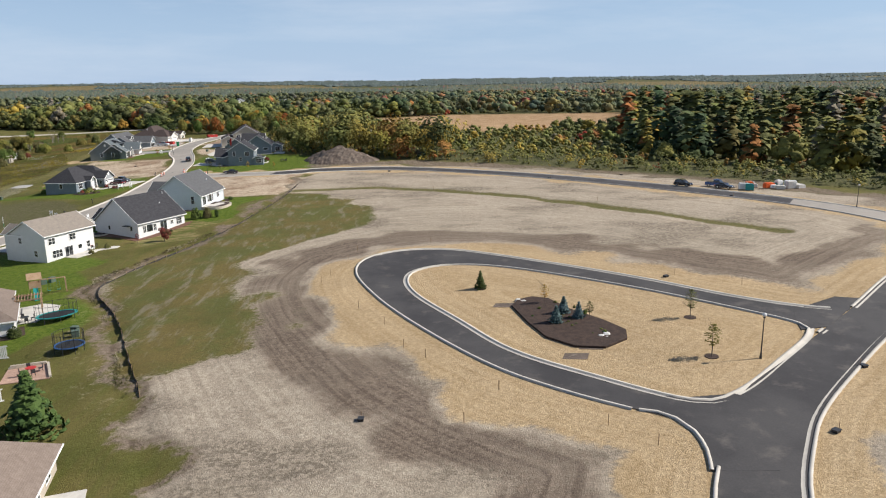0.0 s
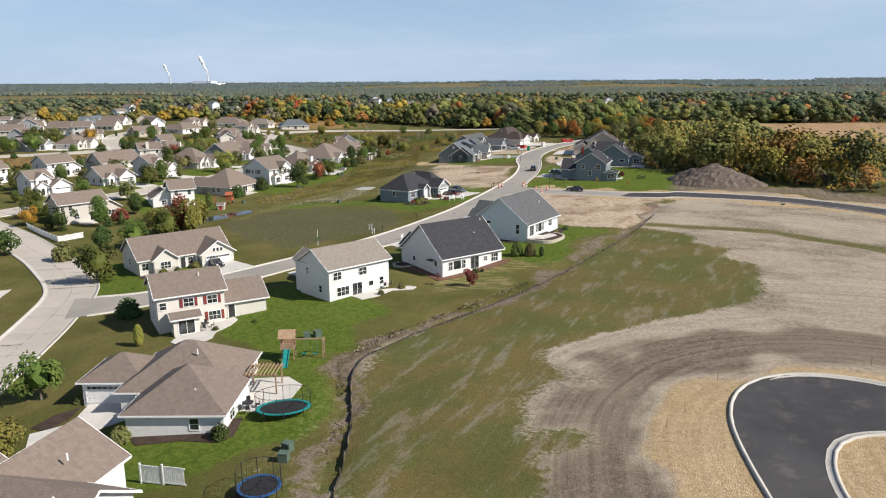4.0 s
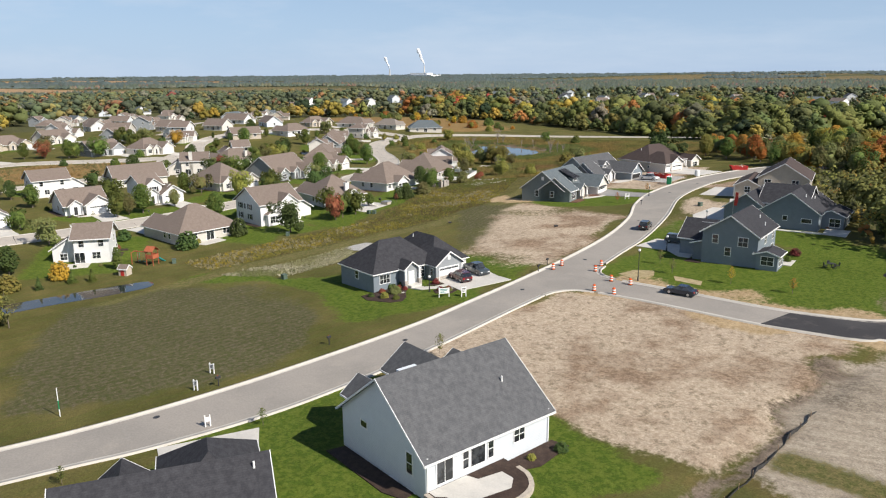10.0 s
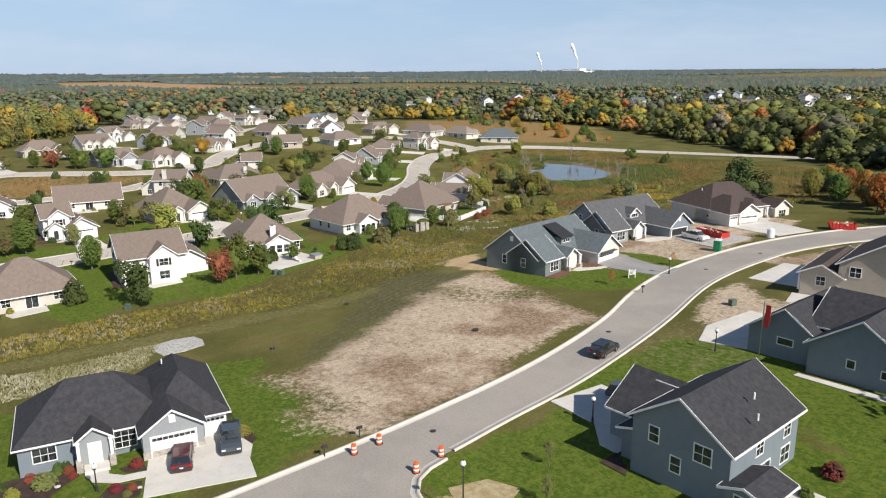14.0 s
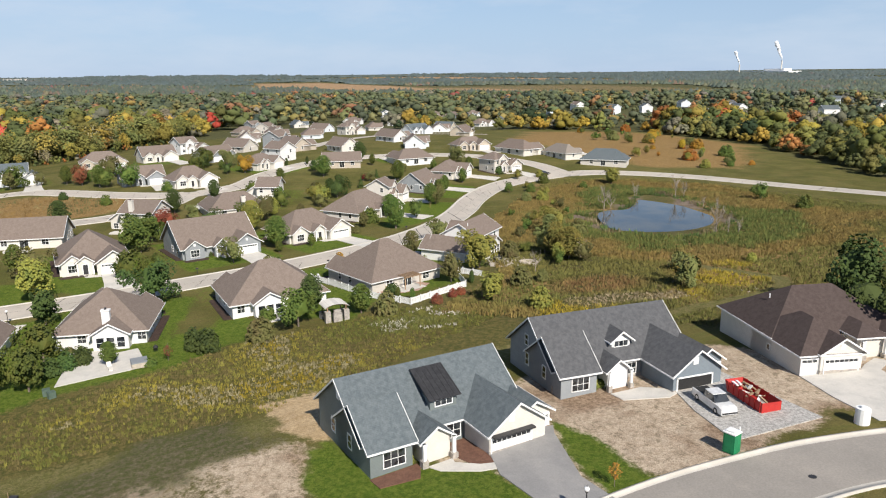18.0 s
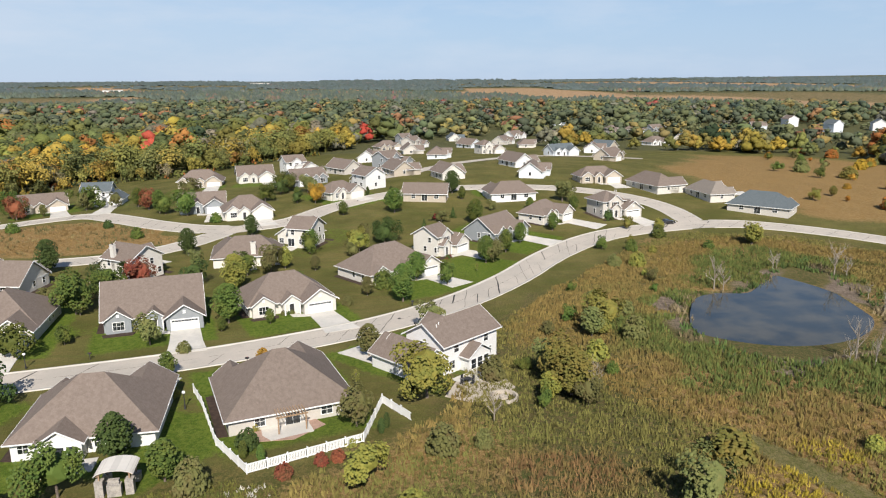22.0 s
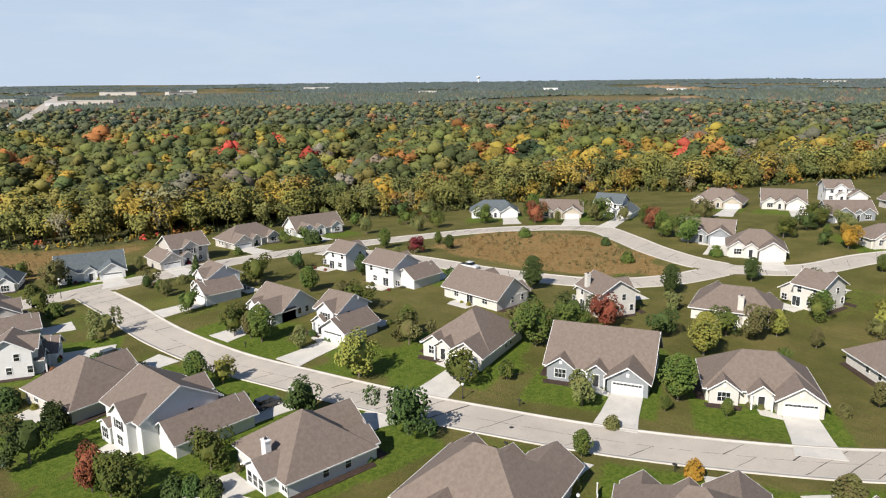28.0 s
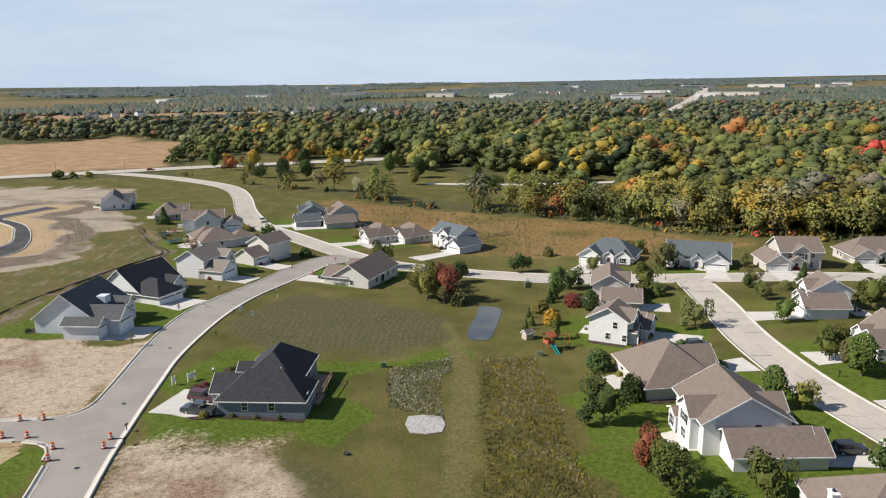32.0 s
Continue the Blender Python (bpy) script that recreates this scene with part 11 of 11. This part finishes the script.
pole = thing("marker_pole", -108.2, 175.3, 0, "thin white and green marker pole in the field", "pole")
cone_part("mast", pole, 0.06, 0.05, -0.3, 3.4, MAT["trim"], 8)
cone_part("green_band", pole, 0.066, 0.066, 0.9, 1.9, MAT["greenplastic"], 8)

for lx, ly in ((70, -90), (34, -102), (-2, -117), (14, -134), (-40, -150), (110, -76)):
    street_lamp(lx, ly, 9.0)
car(22, -112, 200, "suv", "red", "red car on the highway")
car(-30, -132, 197, "sedan", "white", "white car on the highway")
car(-82.0, 62.0, 110, "suv", "white", "white car parked on the old street")

for k, (hx, hy) in enumerate(((-99.0, 182.0), (-94.2, 214.0), (-95.6, 241.0), (-97.6, 262.0), (-106.0, 296.0), (-116.0, 330.0), (-115.6, 345.0), (-213.2, 255.4), (-220.8, 296.3), (-246.8, 344.6))):
    slab("manhole", [(hx + 0.36 * math.cos(a), hy + 0.36 * math.sin(a)) for a in np.linspace(0, 6.283, 12, endpoint=False)], MAT["metal"], 0.082, "dark iron manhole cover in the street", "manhole")
stop = thing("stop_sign", -119.0, 138.6, -40, "red octagonal stop sign on a metal post", "sign")
cone_part("post", stop, 0.035, 0.035, -0.2, 2.3, MAT["chrome"], 8)
bm = bmesh.new()
oct_pts = [(0.38 * math.cos(a), 0.38 * math.sin(a) + 2.4) for a in np.linspace(0.3927, 0.3927 + 6.2832, 8, endpoint=False)]
prism(bm, oct_pts, -0.06, -0.04, True)
part("plate", tidy(bm), MAT["red"], stop)
part("text_bar", box_mesh((-0.24, 0.24, -0.068, -0.06, 2.32, 2.48)), MAT["trim"], stop)

# building materials stacked beside the far street
stack_rnd = random.Random(8)
for k in range(16):
    sx, sy = 76 + stack_rnd.uniform(0, 20), 193 + stack_rnd.uniform(-4, 4)
    ob = thing("material_stack", sx, sy, stack_rnd.uniform(-30, 30), "stack of wrapped building material on pallets", "material stack", "stacked building materials")
    w, d, hh = stack_rnd.uniform(1.2, 3.4), stack_rnd.uniform(1.0, 1.8), stack_rnd.uniform(0.7, 1.8)
    part("pallet", box_mesh((-w / 2, w / 2, -d / 2, d / 2, 0, 0.15)), MAT["wood"], ob)
    part("bundle", box_mesh((-w / 2, w / 2, -d / 2, d / 2, 0.15, hh), (-w / 2 + 0.1, w / 2 - 0.2, -d / 2 + 0.1, d / 2 - 0.1, hh, hh + 0.25)), MAT[stack_rnd.choice(("trim", "trim", "teal", "orange", "rock", "wood", "cream"))], ob)

# foundation shrubs of the near houses
shrub_rnd = random.Random(21)
for h in new_houses + old[:16] + old[27:38] + old[44:50]:
    for k in range(5):
        fx, fy = (shrub_rnd.uniform(-6.5, 2), -5.6) if k < 3 else (shrub_rnd.uniform(-7, 7), 8.0 + shrub_rnd.uniform(-0.4, 0.8))
        q = to_world(h, [(fx, fy if k < 3 else fy)])[0]
        if min(along(np.array([q[0]]), np.array([q[1]]), SPINES[s])[0] for s in ("road_a", "road_d", "road_e", "road_g")) < 6.5:
            continue
        tree(q[0], q[1], shrub_rnd.uniform(0.6, 1.4), "bush", shrub_rnd.choice(("leaf_green", "leaf_dark", "leaf_dark", "leaf_olive", "leaf_red", "leaf_yellow")), shrub_rnd.uniform(0.9, 1.3), "garden shrubs beside the houses")

# ---- far off: houses among trees, works with two stacks, a water tower, long sheds ----
def far_house(x, y, rot, w, d, h, wall, roofing):
    ob = thing("house", x, y, rot, f"distant {WALL_WORDS[wall]} house with {ROOF_WORDS[roofing]} shingles among trees", "house", "distant houses")
    block(ob, -w / 2, w / 2, -d / 2, d / 2, h, "gable_x", 0.6, wall, roofing)
    win(ob, -w * 0.25, -d / 2, 1.0, "f", 1.8, 1.4, 3, 2)
    win(ob, w * 0.25, -d / 2, 1.0, "f", 1.8, 1.4, 3, 2)


far_rnd = random.Random(31)
for fx, fy in FAR_LOTS:
    far_house(fx, fy, far_rnd.uniform(0, 360), far_rnd.uniform(12, 18), far_rnd.uniform(9, 12), far_rnd.choice((4.5, 6.5, 7.5)), far_rnd.choice(("white", "white", "cream", "paleblue", "grey")), far_rnd.choice(("r_brown", "r_grey", "r_slate")))

works = thing("power_station", -3166, 3226, 0, "distant power station with two smoking stacks", "power station")
cone_part("stack", works, 5, 3.2, -30, 66, MAT["concrete"], 12)
cone_part("stack", works, 4.5, 3.0, -30, 48, MAT["concrete"], 12, -150, -140)
part("hall", box_mesh((-209.3, 115.5, -60, 20, -30, 12), (-80, 60, -40, 10, 12, 24)), MAT["trim"], works)
MAT["steam"] = surface("white_steam", (0.9, 0.9, 0.9), (0.8, 0.8, 0.82), 0.02, 0.2, rough=1.0, amount=0.1, bump=0)
for sx, sy, base_z, size in ((0, 0, 66, 1.0), (-150, -140, 48, 0.7)):
    bm = bmesh.new()
    pr = random.Random(int(base_z))
    for k in range(16):
        t = k / 15
        m = bmesh.ops.create_icosphere(bm, subdivisions=2, radius=(2.2 + 8.5 * t ** 0.7) * size * pr.uniform(0.75, 1.1))
        off = Vector((-26 * t * size + pr.uniform(-3, 3), -24 * t * size, (4 + 86 * t) * size)) + Vector((sx, sy, base_z))
        for v in m["verts"]:
            v.co = v.co * (1 + 0.35 * noise.noise(v.co * 0.18 + Vector((k, 0, 0)))) + off
    part("steam_plume", bm, MAT["steam"], works, "white steam drifting from the stack")

tower = thing("water_tower", -3719, -2374, 0, "distant white water tower on a stem", "water tower")
cone_part("stem", tower, 5.5, 3.5, -20, 34, MAT["trim"], 14)
bm = bmesh.new()
bmesh.ops.create_uvsphere(bm, u_segments=16, v_segments=10, radius=12)
for v in bm.verts:
    v.co.z = v.co.z * 0.62 + 40
part("bowl", bm, MAT["trim"], tower)
sheds = [(CENTRE[0] - r * math.sin(radians(a)), CENTRE[1] + r * math.cos(radians(a)), far_rnd.uniform(50, 130), far_rnd.uniform(-20, 20) + a) for a, r in [(100 + 9.5 * k, far_rnd.uniform(2300, 3900)) for k in range(14)]]
sheds += [(fx, fy, w, 150 + far_rnd.uniform(-25, 25)) for fx, fy, w in SHEDS]
for fx, fy, w, turn in sheds:
    ob = thing("warehouse", fx, fy, turn, "long pale shed far off among fields", "warehouse", "distant sheds")
    part("hall", box_mesh((-w / 2, w / 2, -20, 20, -6, 11)), MAT["white" if w < 90 else "beige"], ob)
    part("roof", box_mesh((-w / 2 - 1, w / 2 + 1, -21, 21, 11, 11.8)), MAT["concrete"], ob)
    part("loading_door", box_mesh((-w * 0.3, -w * 0.2, -20.4, -20, -1, 5), (w * 0.1, w * 0.2, -20.4, -20, -1, 5)), MAT["metal"], ob)
